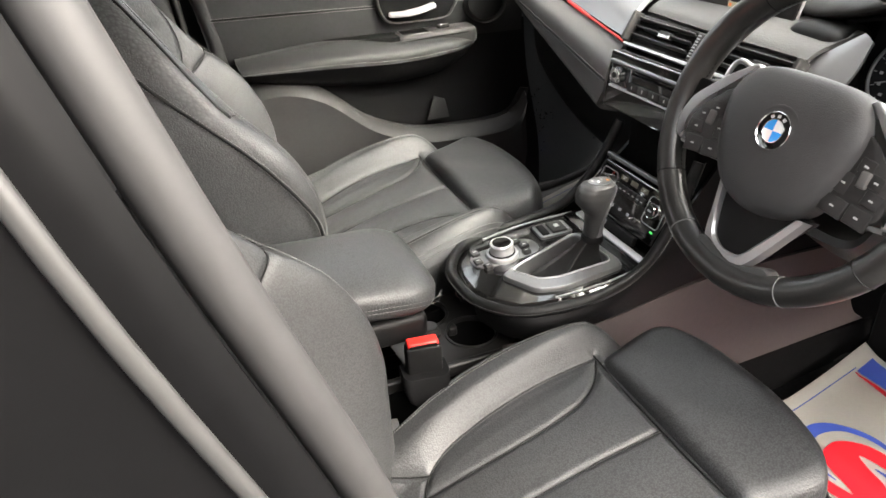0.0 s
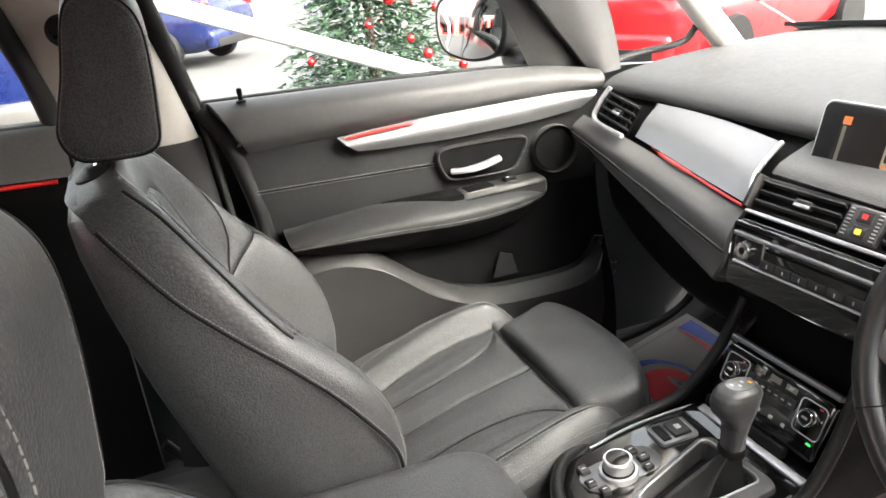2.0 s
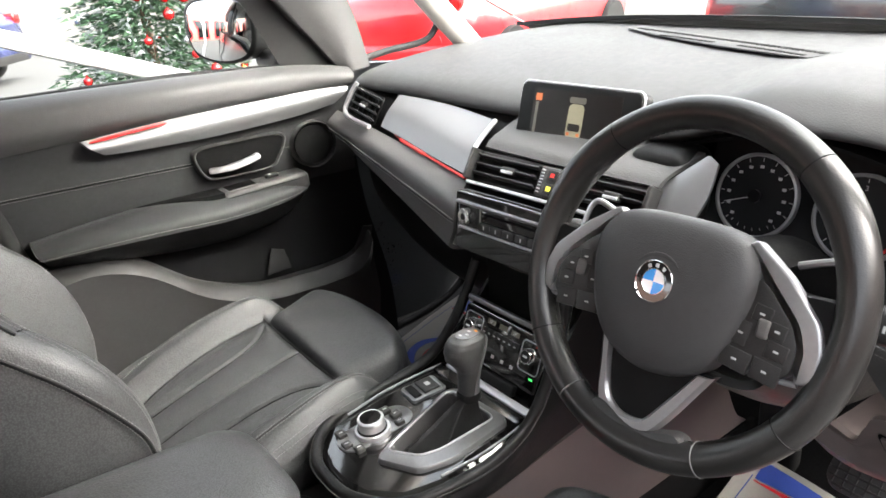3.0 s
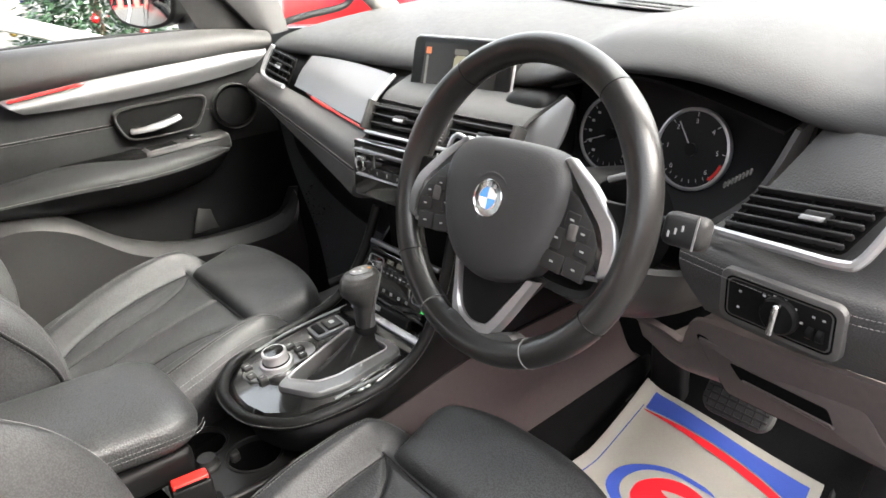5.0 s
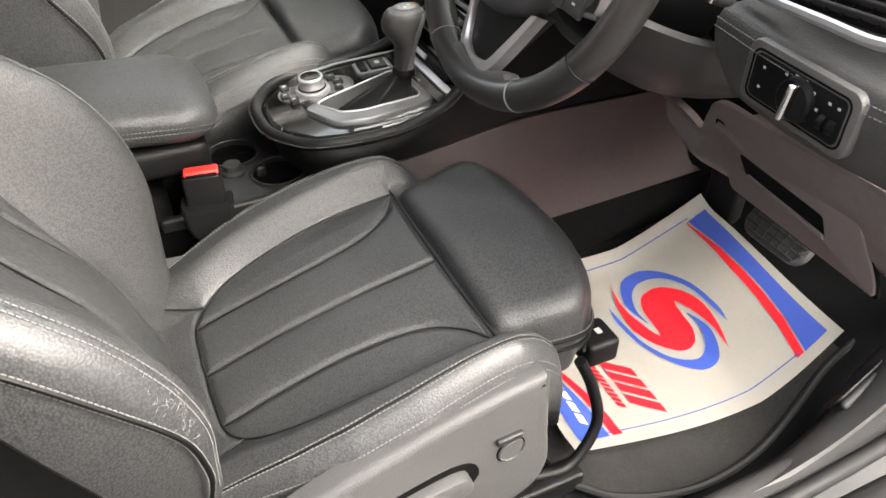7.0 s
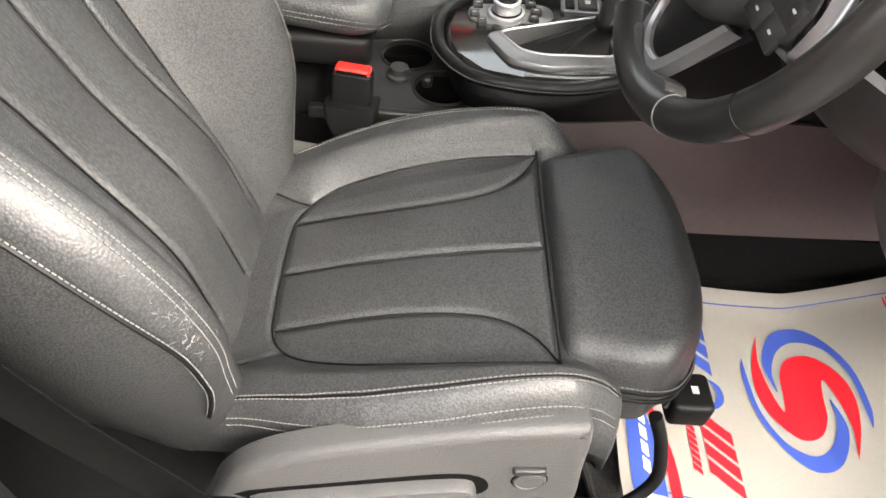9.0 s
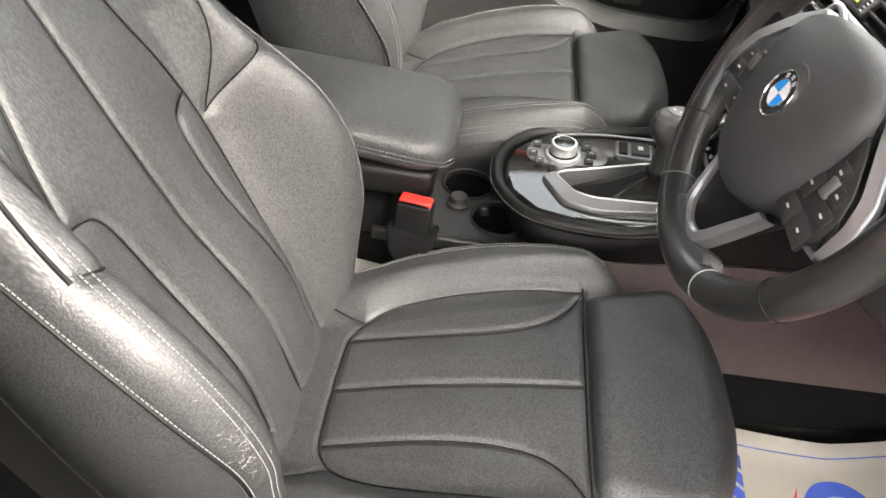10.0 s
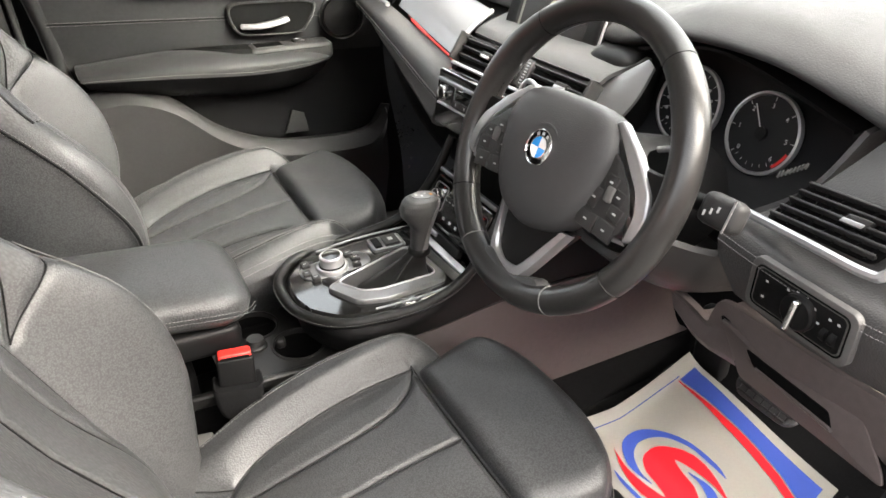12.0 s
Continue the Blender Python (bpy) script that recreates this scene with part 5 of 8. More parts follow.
        part("spoke_edge", tube([(sd * 0.070, -0.052, 0.006), (sd * 0.104, -0.053, 0.006), (sd * 0.136, -0.049, 0.006)], 0.0026, 8), INLAY, sp)
        pod = part("button_pod", prism(round_poly([(sd * x, y) for x, y in ((0.084, 0.030), (0.096, 0.023), (0.122, -0.002), (0.131, -0.020), (0.131, -0.040), (0.124, -0.049), (0.070, -0.049), (0.074, -0.02))], 0.006, 4), 0.014, Matrix.Translation((0, 0, 0.0)), 0.003), HARD, sp, "black button pod")
        for px, py, sx, sy in ((0.096, 0.010, 0.017, 0.015), (0.113, 0.001, 0.015, 0.014), (0.118, -0.015, 0.019, 0.015), (0.084, -0.012, 0.014, 0.022), (0.087, -0.036, 0.027, 0.019), (0.115, -0.035, 0.025, 0.019)):
            k = part("button", rbox((sd * px, py, 0.0125), (sx, sy, 0.005), 0.0012, Matrix.Rotation(sd * radians(-6), 4, "Z")), HARD, pod)
            part("button_mark", rbox((sd * px, py, 0.0152), (0.0046, 0.0018, 0.0004), 0, Matrix.Rotation(sd * radians(-6), 4, "Z")), WHITE_MARK, k)
        part("scroll_roller", rbox((sd * 0.100, -0.012, 0.0140), (0.011, 0.017, 0.006), 0.0025), TRAY, pod)
    # lower V spoke: silver frame round a dark infill
    v = [(-0.060, -0.068, 0.002), (-0.056, -0.095, 0.001), (-0.049, -0.130, -0.002), (-0.040, -0.146, -0.004), (-0.020, -0.152, -0.005), (0.002, -0.148, -0.004), (0.026, -0.116, 0.0), (0.056, -0.070, 0.002)]
    vc = curve(v, 6)
    low = part("lower_spoke", prism([(p.x * 1.12, p.y * 1.02) for p in vc], 0.014, Matrix.Translation((0, 0, -0.016)), 0.003), MATT, w)
    outer = [(-0.061, -0.070), (-0.055, -0.100), (-0.050, -0.132), (-0.040, -0.147), (-0.022, -0.155), (0.002, -0.153), (0.017, -0.146), (0.034, -0.122), (0.061, -0.074)]
    inner = [(-0.051, -0.072), (-0.046, -0.100), (-0.039, -0.124), (-0.031, -0.134), (-0.018, -0.140), (0.000, -0.139), (0.009, -0.133), (0.024, -0.111), (0.048, -0.075)]
    vo, vi = [curve([(*p, 0) for p in ln], 5) for ln in (outer, inner)]
    lay = lambda k, z: [Vector((a.x + (b.x - a.x) * k, a.y + (b.y - a.y) * k, z)) for a, b in zip(vo, vi)]
    rows = [list(r) for r in zip(lay(0.0, -0.008), lay(0.0, 0.001), lay(0.14, 0.0045), lay(0.80, 0.0050), lay(1.0, 0.002), lay(1.0, -0.008))]
    part("v_inlay", grid_mesh(rows, True, True), INLAY, low, "satin silver V inlay")
    part("rim_bridge", prism([(p.x, p.y) for p in curve([(-0.045, -0.135, 0), (0, -0.148, 0), (0.045, -0.135, 0), (0.06, -0.158, 0), (0, -0.172, 0), (-0.06, -0.158, 0)], 5, True)], 0.022, Matrix.Translation((0, 0, -0.013)), 0.006), SMOOTH, w)
    # shift paddles behind
    for sd in (-1, 1):
        pd = part("shift_paddle", prism([(p.x, p.y) for p in curve([(sd * 0.085, 0.040, 0), (sd * 0.135, 0.058, 0), (sd * 0.146, 0.030, 0), (sd * 0.142, -0.010, 0), (sd * 0.120, -0.012, 0), (sd * 0.100, 0.015, 0)], 4, True)], 0.006, Matrix.Translation((0, 0, -0.038)), 0.002), MATT, w)
        part("paddle_edge", tube(curve([(sd * 0.095, 0.045, -0.032), (sd * 0.135, 0.057, -0.032), (sd * 0.146, 0.030, -0.032), (sd * 0.143, -0.004, -0.032)], 6), 0.0035, 8), SATIN, pd)
    # column shroud and stalks
    part("column_shroud", lathe([(0.050, -0.02), (0.056, -0.05), (0.060, -0.12), (0.075, -0.22)], pose(0, -0.01, 0), 28), MATT, w)
    for sd, kind in ((1, 0), (-1, 1)):
        st = part("stalk", tube([(sd * 0.045, 0.004, -0.075), (sd * 0.150, 0.012, -0.070)], 0.010, 12), MATT, w)
        part("stalk_tip", rbox((sd * 0.172, 0.012, -0.068), (0.046, 0.034, 0.026), 0.009), HARD, st)
        for i in range(3):
            part("stalk_mark", rbox((sd * (0.160 + 0.007 * i), 0.010 + 0.004 * (i - 1), -0.0548), (0.0022, 0.006, 0.0006), 0), WHITE_MARK, st)
        part("stalk_band", rbox((sd * 0.188, 0.012, -0.0545), (0.002, 0.034, 0.001), 0), SATIN, st)
    return w


wheel()


# ---- centre console ----
def console():
    c = thing("centre_console", "warm grey centre console with gloss black panel and stitched leather rim", "centre console", (0.05, 0.0, 0.35))
    # side walls, right and left, from the floor to the leather rim
    for sd, y0 in ((-1, -0.010), (1, -0.010)):
        Y = lambda w: y0 + sd * w
        wall = part("side_wall", sheet([[(-0.10, Y(0.090), 0.44), (-0.04, Y(0.102), 0.44), (0.05, Y(0.115), 0.445), (0.30, Y(0.122), 0.452), (0.66, Y(0.132), 0.478)],
                                        [(-0.10, Y(0.090), 0.50), (-0.04, Y(0.102), 0.50), (0.05, Y(0.115), 0.50), (0.30, Y(0.120), 0.50), (0.62, Y(0.13), 0.52)],
                                        [(-0.10, Y(0.090), 0.620), (-0.04, Y(0.110), 0.630), (0.05, Y(0.125), 0.645), (0.28, Y(0.115), 0.665), (0.58, Y(0.115), 0.66)]], 6, 0.008), BROWN, c)
        part("tunnel_carpet", sheet([[(x, Y(w - 0.006), 0.46) for x, w in ((-0.40, 0.085), (-0.16, 0.095), (0.05, 0.115), (0.30, 0.122), (0.70, 0.132))], [(x, Y(w + 0.004), 0.345) for x, w in ((-0.40, 0.085), (-0.16, 0.095), (0.05, 0.115), (0.30, 0.122), (0.70, 0.132))]], 5, 0.008), CARPET, c)
        # Carpet flank in near-black: shade between seat and console is painted in.
        part("tunnel_flank", sheet([[(-0.60, Y(0.075), 0.35), (-0.30, Y(0.082), 0.35), (-0.09, Y(0.090), 0.35)], [(-0.60, Y(0.072), 0.50), (-0.30, Y(0.080), 0.50), (-0.09, Y(0.088), 0.50)], [(-0.60, Y(0.072), 0.59), (-0.30, Y(0.078), 0.59), (-0.09, Y(0.084), 0.60)]], 4, 0.006), DARK, c, "black carpeted flank, gap shade put into its colour")
        part("upper_wall", sheet([[(-0.115, Y(0.03), 0.640), (-0.075, Y(0.105), 0.640), (0.05, Y(0.128), 0.650), (0.28, Y(0.112), 0.670), (0.56, Y(0.11), 0.665)],
                                  [(-0.125, Y(0.035), 0.672), (-0.075, Y(0.122), 0.672), (0.05, Y(0.140), 0.682), (0.20, Y(0.120), 0.735), (0.52, Y(0.105), 0.80)],
                                  [(-0.128, Y(0.035), 0.690), (-0.072, Y(0.118), 0.690), (0.05, Y(0.136), 0.700), (0.165, Y(0.112), 0.755), (0.30, Y(0.095), 0.90)]], 7, 0.006), MATT, c)
    # leather rim: a padded lip round the gloss panel that climbs to the dash
    half = [(-0.135, 0.0, 0.694), (-0.126, 0.055, 0.694), (-0.085, 0.108, 0.696), (-0.02, 0.128, 0.700), (0.06, 0.132, 0.708), (0.13, 0.122, 0.733), (0.185, 0.112, 0.800), (0.222, 0.104, 0.880)]
    rim = curve([(x, -0.010 - y, z) for x, y, z in reversed(half)] + [(x, -0.010 + y, z) for x, y, z in half[1:]], 8)
    lip = part("leather_rim", tube(rim, 0.0088, 10), BOOT, c, "black leather rim with grey stitching")
    part("rim_stitching", stitches([p + Vector((0, 0, 0.0)) + (p - Vector((0.06, -0.01, p.z))).normalized() * 0.0098 for p in rim]), THREAD, lip)
    # gloss black deck with a chamfer all round
    level = lambda x: along((-0.13, 0.06, 0.15), (0.693, 0.704, 0.712), x)
    ring = [(-0.128, 0.020), (-0.118, 0.060), (-0.08, 0.104), (-0.02, 0.122), (0.06, 0.126), (0.125, 0.117), (0.150, 0.112)]
    outline = [(x, -0.010 - w) for x, w in ring] + [(x, -0.010 + w) for x, w in reversed(ring)]
    inset = [(0.02 + (x - 0.02) * 0.925, -0.010 + (y + 0.010) * 0.91) for x, y in outline]
    wide = round_poly([(-0.071, -0.028), (-0.040, -0.092), (0.008, -0.107), (0.110, -0.100), (0.119, -0.086), (0.113, 0.022), (0.094, 0.031), (-0.036, -0.012)], 0.013, 5)
    slim = round_poly([(-0.047, -0.029), (-0.021, -0.068), (0.006, -0.078), (0.096, -0.079), (0.101, -0.070), (0.098, 0.014), (0.091, 0.019), (-0.032, -0.020)], 0.009, 5)
    bm = bmesh.new()
    for loop in (inset, wide):
        v = [bm.verts.new((x, y, level(x) + 0.003)) for x, y in loop]
        for i in range(len(v)):
            bm.edges.new((v[i], v[(i + 1) % len(v)]))
    bmesh.ops.triangle_fill(bm, edges=bm.edges[:], use_beauty=True)
    deck = part("gloss_deck", bm, GLOSS, c, "piano black deck", smooth=20)
    part("deck_chamfer", grid_mesh([[Vector((x, y, level(x) - 0.005)) for x, y in outline], [Vector((x, y, level(x) + 0.003)) for x, y in inset]], True), GLOSS, deck, smooth=20)
    part("deck_strip", tube(curve([(-0.045, 0.094, 0.7040), (0.02, 0.103, 0.7085), (0.08, 0.104, 0.7115), (0.136, 0.097, 0.717)], 6), 0.0021, 8), SILVER, deck, "thin strip, aluminium at left, painted reflection at right")
    # Right strip: the gloss chamfer's bright reflection, put in as a metal line.
    part("deck_strip", tube(curve([(-0.02, -0.1165, 0.7035), (0.04, -0.1205, 0.7070), (0.10, -0.1165, 0.7100), (0.14, -0.1105, 0.7145)], 6), 0.0021, 8), SILVER, deck, "thin strip, aluminium at left, painted reflection at right")
    # shift surround, boot and knob
    tilt = lambda x: 0.06 * (x - 0.025)
    mixed = lambda k, z: [Vector((a[0] + (b[0] - a[0]) * k, a[1] + (b[1] - a[1]) * k, z + tilt(a[0] + (b[0] - a[0]) * k))) for a, b in zip(wide, slim)]
    sur = part("shift_surround", grid_mesh([mixed(0, 0.698), mixed(0, 0.7085), mixed(0.10, 0.7125), mixed(0.62, 0.7155), mixed(0.86, 0.7150), mixed(0.90, 0.7128), mixed(1.0, 0.7115), mixed(1.0, 0.684)], True), SATIN_DARK, c, "satin grey shift surround")
    part("surround_bezel", tube(mixed(0.88, 0.7152), 0.0017, 8, True), SATIN, sur, "satin silver bezel")
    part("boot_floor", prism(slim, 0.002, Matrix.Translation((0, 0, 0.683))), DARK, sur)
    boot = []
    for i in range(17):
        h = i / 16
        k = 0.76 * (1 - h) ** 1.55 + 0.20
        ax, ay = 0.034 + 0.058 * h ** 0.8, -0.030 - 0.007 * h
        boot.append([Vector((ax + (x - 0.034) * k * (1 + 0.10 * math.sin(j * 0.85 + 4 * h) * h * (1 - h) * 3), ay + (y + 0.030) * k * (1 + 0.22 * (h > 0.5) * (h - 0.5)), 0.686 + 0.060 * h + 0.004 * math.sin(j * 0.55 + 2 * h) * (1 - h) * h * 3)) for j, (x, y) in enumerate(slim)])
    part("shift_boot", grid_mesh(boot, True, True), BOOT, c, "black leather gear boot", smooth=70)
    part("boot_collar", lathe([(0.0185, 0.738), (0.0185, 0.746), (0.0165, 0.749), (0.012, 0.749)], Matrix.Translation((0.092, -0.037, 0)), 24), MATT, c)
    shape = [(0.744, 0.092, 0.0140, 0.0150), (0.765, 0.093, 0.0142, 0.0155), (0.785, 0.095, 0.0165, 0.0170), (0.797, 0.093, 0.0225, 0.0200), (0.808, 0.090, 0.0290, 0.0225), (0.820, 0.091, 0.0318, 0.0240), (0.831, 0.094, 0.0310, 0.0238), (0.838, 0.096, 0.0270, 0.0210), (0.842, 0.098, 0.0190, 0.0140)]
    shape = [tuple(p) for p in zip(*[np.interp(np.linspace(0, 8, 33), range(9), col) for col in zip(*shape)])]
    about = lambda z, x, a, b, t, k=1.0: Vector((x + k * a * math.copysign(abs(math.cos(t)) ** 0.8, math.cos(t)), -0.037 + k * b * math.copysign(abs(math.sin(t)) ** 0.8, math.sin(t)), z))
    knob = part("gear_knob", grid_mesh([[about(*q, 2 * math.pi * j / 36) for j in range(36)] for q in shape], True, True), SMOOTH, c, "black leather gear knob", smooth=60)
    for sd in (-1, 1):
        blade = [[about(*q, sd * radians(along((0.744, 0.80, 0.832), (95, 70, 52), q[0]) * (1 - u) + 12 * u), 1.045) for u in np.linspace(0, 1, 9)] for q in shape[:27]]
        part("knob_inlay", shell_of(blade, 0.002, Vector((0.3, sd * 0.5, 0.8))), SILVER, knob, "satin grey side blade")
    part("knob_cap", prism(disc(0.0200, 30, 0.098, -0.037, 0.0145), 0.0022, Matrix.Translation((0, 0, 0.8415)), 0.0008), SATIN_DARK, knob, "satin cap with shift marks")
    for i in range(4):
        part("knob_mark", rbox((0.110 - 0.008 * i, -0.041 + 0.006 * (i % 2), 0.8440), (0.0035, 0.005, 0.0005), 0), LAMP_AMBER if i == 0 else WHITE_MARK, knob)
    # rotary controller on its own plate between key banks
    rf = Matrix.Translation((-0.037, 0.033, 0.7035)) @ pose(0, 0, 0, 0, -4, 0)
    plate = part("controller_plate", prism(rounded(0.124, 0.054, 0.024), 0.0045, Matrix.Translation((-0.030, 0.038, 0.6995)) @ pose(0, 0, 0, 0, -3, 3), 0.0012), SATIN_DARK, c, "satin grey controller plate")
    dial = part("rotary_base", lathe([(0.0275, -0.002), (0.0275, 0.004), (0.0262, 0.0062), (0.0225, 0.0068)], rf, 48), SATIN, c, "satin silver ring")
    part("rotary_groove", lathe([(0.0225, 0.005), (0.0222, 0.0085), (0.0205, 0.0088)], rf, 48, caps=False), MATT, dial)
    part("rotary_knob", lathe([(0.0208, 0.006), (0.0202, 0.011), (0.0185, 0.0135), (0.0180, 0.018), (0.0196, 0.0205), (0.0200, 0.0235), (0.0188, 0.0252)], rf, 48), SATIN, dial, "satin silver turning knob")
    part("rotary_inset", lathe([(0.0160, 0.0245), (0.0160, 0.0258), (0.0, 0.0262)], rf, 40), GLOSS, dial)
    for a, rr, sx, sy in ((152, 0.0455, 0.014, 0.018), (188, 0.0460, 0.014, 0.015), (216, 0.0445, 0.014, 0.014), (30, 0.0430, 0.015, 0.016), (2, 0.0440, 0.016, 0.014), (-24, 0.0430, 0.014, 0.012)):
        key = part("controller_key", rbox((rr * math.cos(radians(a)), 0.004 + rr * math.sin(radians(a)), 0.0015), (sx, sy, 0.009), 0.0022, rf), HARD, plate)
        part("key_mark", rbox((rr * math.cos(radians(a)), 0.004 + rr * math.sin(radians(a)), 0.0061), (0.006, 0.0016, 0.0004), 0, rf), WHITE_MARK, key)
    # parking brake pad beside the lever
    pf = Matrix.Translation((0.076, 0.064, 0.7085)) @ pose(0, 0, 0, 0, -3, -4)
    pad = part("brake_pad", prism(rounded(0.062, 0.046, 0.007), 0.005, pf, 0.0015), SATIN_DARK, c, "satin grey pad with parking brake key")
    key = part("brake_key", rbox((0.008, 0, 0.0065), (0.028, 0.034, 0.006), 0.002, pf), HARD, pad)
    part("key_edge", rbox((0.0235, 0, 0.0060), (0.002, 0.034, 0.004), 0.0006, pf), SATIN, pad)
    part("key_mark", rbox((0.008, 0, 0.0097), (0.008, 0.010, 0.0004), 0, pf), WHITE_MARK, key)
    part("drive_key", rbox((-0.018, 0, 0.0055), (0.013, 0.034, 0.005), 0.0015, pf), MATT, pad)
    # stack: dark storage, silver strip, climate panel, lower gloss plate
    fr = axes((0.185, -0.010, 0.775), (0, -1, 0), (0.42, 0, 1))
    stack = part("climate_panel", prism(rounded(0.190, 0.085, 0.008), 0.010, fr, 0.002), GLOSS, c, "gloss black climate control panel")
    part("silver_strip", rbox((0, 0.052, 0.006), (0.192, 0.008, 0.012), 0.002, fr), SILVER, stack, "aluminium strip")
    for sx in (-0.068, 0.068):
        part("knob_frame", tube([fr @ Vector((x, y, 0.0105)) for x, y in rounded(0.042, 0.046, 0.007, cx=sx, cy=0.008)], 0.0009, 6, True), SATIN, stack)
        k = part("climate_knob", lathe([(0.0125, 0.009), (0.0118, 0.021), (0.0108, 0.0225), (0.0088, 0.0218)], fr @ Matrix.Translation((sx, 0.010, 0)), 36), CHROME, stack)
        part("knob_face", lathe([(0.0090, 0.018), (0.0090, 0.0219), (0.0, 0.0219)], fr @ Matrix.Translation((sx, 0.010, 0)), 30), MATT, k)
        part("knob_mark", rbox((sx, 0.010, 0.0222), (0.009, 0.003, 0.0004), 0, fr), WHITE_MARK, k)
        part("warm_mark", rbox((sx + 0.012, 0.028, 0.0136), (0.005, 0.0016, 0.0004), 0, fr), RED_PLASTIC, stack)
    for i in range(7):
        part("climate_key", rbox((-0.036 + 0.012 * i, 0.012, 0.0115), (0.0105, 0.014, 0.006), 0.001, fr), HARD, stack)
        part("key_mark", rbox((-0.036 + 0.012 * i, 0.012, 0.0148), (0.005, 0.002, 0.0004), 0, fr), WHITE_MARK, stack)
    for i in range(3):
        part("readout", rbox((-0.028 + 0.028 * i, 0.030, 0.0107), (0.018, 0.008, 0.0006), 0, fr), GREY_SCREEN, stack)
        if i != 1:
            writing("28\u00b0", 0.007, fr @ Matrix.Translation((-0.028 + 0.028 * i, 0.030, 0.0112)), WHITE_MARK, stack, "readout_figure", 0.0002)
    part("green_lamp", rbox((0.080, -0.022, 0.0107), (0.007, 0.003, 0.0006), 0, fr), LAMP_GREEN, stack)
    for i in range(4):
        part("panel_mark", rbox((-0.03 + 0.022 * i, -0.020, 0.0107), (0.006, 0.005, 0.0006), 0, fr), WHITE_MARK, stack)
    part("mode_keys", rbox((-0.02, -0.052, 0.010), (0.150, 0.016, 0.012), 0.003, fr), MATT, stack)
    part("mode_rocker", rbox((-0.045, -0.050, 0.017), (0.050, 0.008, 0.006), 0.002, fr), SATIN, stack)
    lower = part("lower_plate", sheet([[(0.165, 0.085, 0.726), (0.165, -0.01, 0.722), (0.165, -0.105, 0.726)], [(0.120, 0.100, 0.716), (0.120, -0.01, 0.712), (0.120, -0.120, 0.716)]], 6, 0.006), GLOSS, c)
    part("plate_strip", rbox((0, 0, 0.0025), (0.013, 0.196, 0.005), 0.0015, pose(0.143, -0.014, 0.7185, 0, -13, 0)), SATIN, lower, "satin silver strip")
    # Solid near-black block: colour stands in for the shade of an open bay.
    part("storage", rbox((0.33, -0.010, 0.86), (0.20, 0.185, 0.13), 0.01), DARK, c, "solid near-black block painted as the shade of an open bay")
    part("stack_body", rbox((0.34, -0.010, 0.66), (0.30, 0.18, 0.26), 0.01), MATT, c)
    # cup holder tray behind the deck: a plate with two round wells
    cups = ((-0.175, 0.060, 0.041), (-0.121, -0.022, 0.042))
    bm = bmesh.new()
    for loop in [[(p.x, p.y) for p in curve([(-0.245, 0.085, 0), (-0.12, 0.098, 0), (-0.06, 0.085, 0), (-0.055, -0.04, 0), (-0.08, -0.078, 0), (-0.20, -0.086, 0), (-0.246, -0.08, 0)], 6, True)]] + [disc(r, 36, x, y) for x, y, r in cups]:
        v = [bm.verts.new((x, y, 0.606)) for x, y in loop]
        for i in range(len(v)):
            bm.edges.new((v[i], v[(i + 1) % len(v)]))
    bmesh.ops.triangle_fill(bm, edges=bm.edges[:], use_beauty=True)
    tray = part("cup_tray", bm, CUP, c, "dark grey tray with two cup holders")
    for x, y, r in cups:
        part("cup_rim", lathe([(r + 0.003, 0.6062), (r + 0.0025, 0.6085), (r, 0.6095), (r - 0.0015, 0.608), (r - 0.002, 0.600)], Matrix.Translation((x, y, 0)), 40, caps=False), CUP, tray)
        # Well walls are near-black, so their shade is put into the colour.
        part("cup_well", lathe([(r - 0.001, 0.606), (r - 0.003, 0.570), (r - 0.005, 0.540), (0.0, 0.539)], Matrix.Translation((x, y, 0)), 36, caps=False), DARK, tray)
    part("cup_spring", rbox((-0.143, 0.012, 0.596), (0.016, 0.022, 0.018), 0.005, pose(0, 0, 0)), CUP, tray)
    part("socket_cap", lathe([(0.019, 0.604), (0.019, 0.610), (0.015, 0.613), (0.0135, 0.622), (0.0, 0.623)], Matrix.Translation((-0.186, 0.002, 0)), 28), HARD, tray)
    part("tray_rail", rbox((-0.18, -0.088, 0.598), (0.26, 0.014, 0.022), 0.005), CUP, c)
    part("tray_tub", rbox((-0.16, 0.0, 0.46), (0.24, 0.15, 0.14), 0.01), MATT, c)
    part("belt_bracket", rbox((0, 0, 0), (0.052, 0.038, 0.014), 0.003, pose(-0.315, -0.131, 0.553, 0, 0, -8)), GREY_METAL, c, "bare steel bracket beside the seat")
    # tunnel behind
    part("rear_tunnel", rbox((-0.52, -0.01, 0.50), (0.46, 0.14, 0.28), 0.02), CARPET, c)


console()


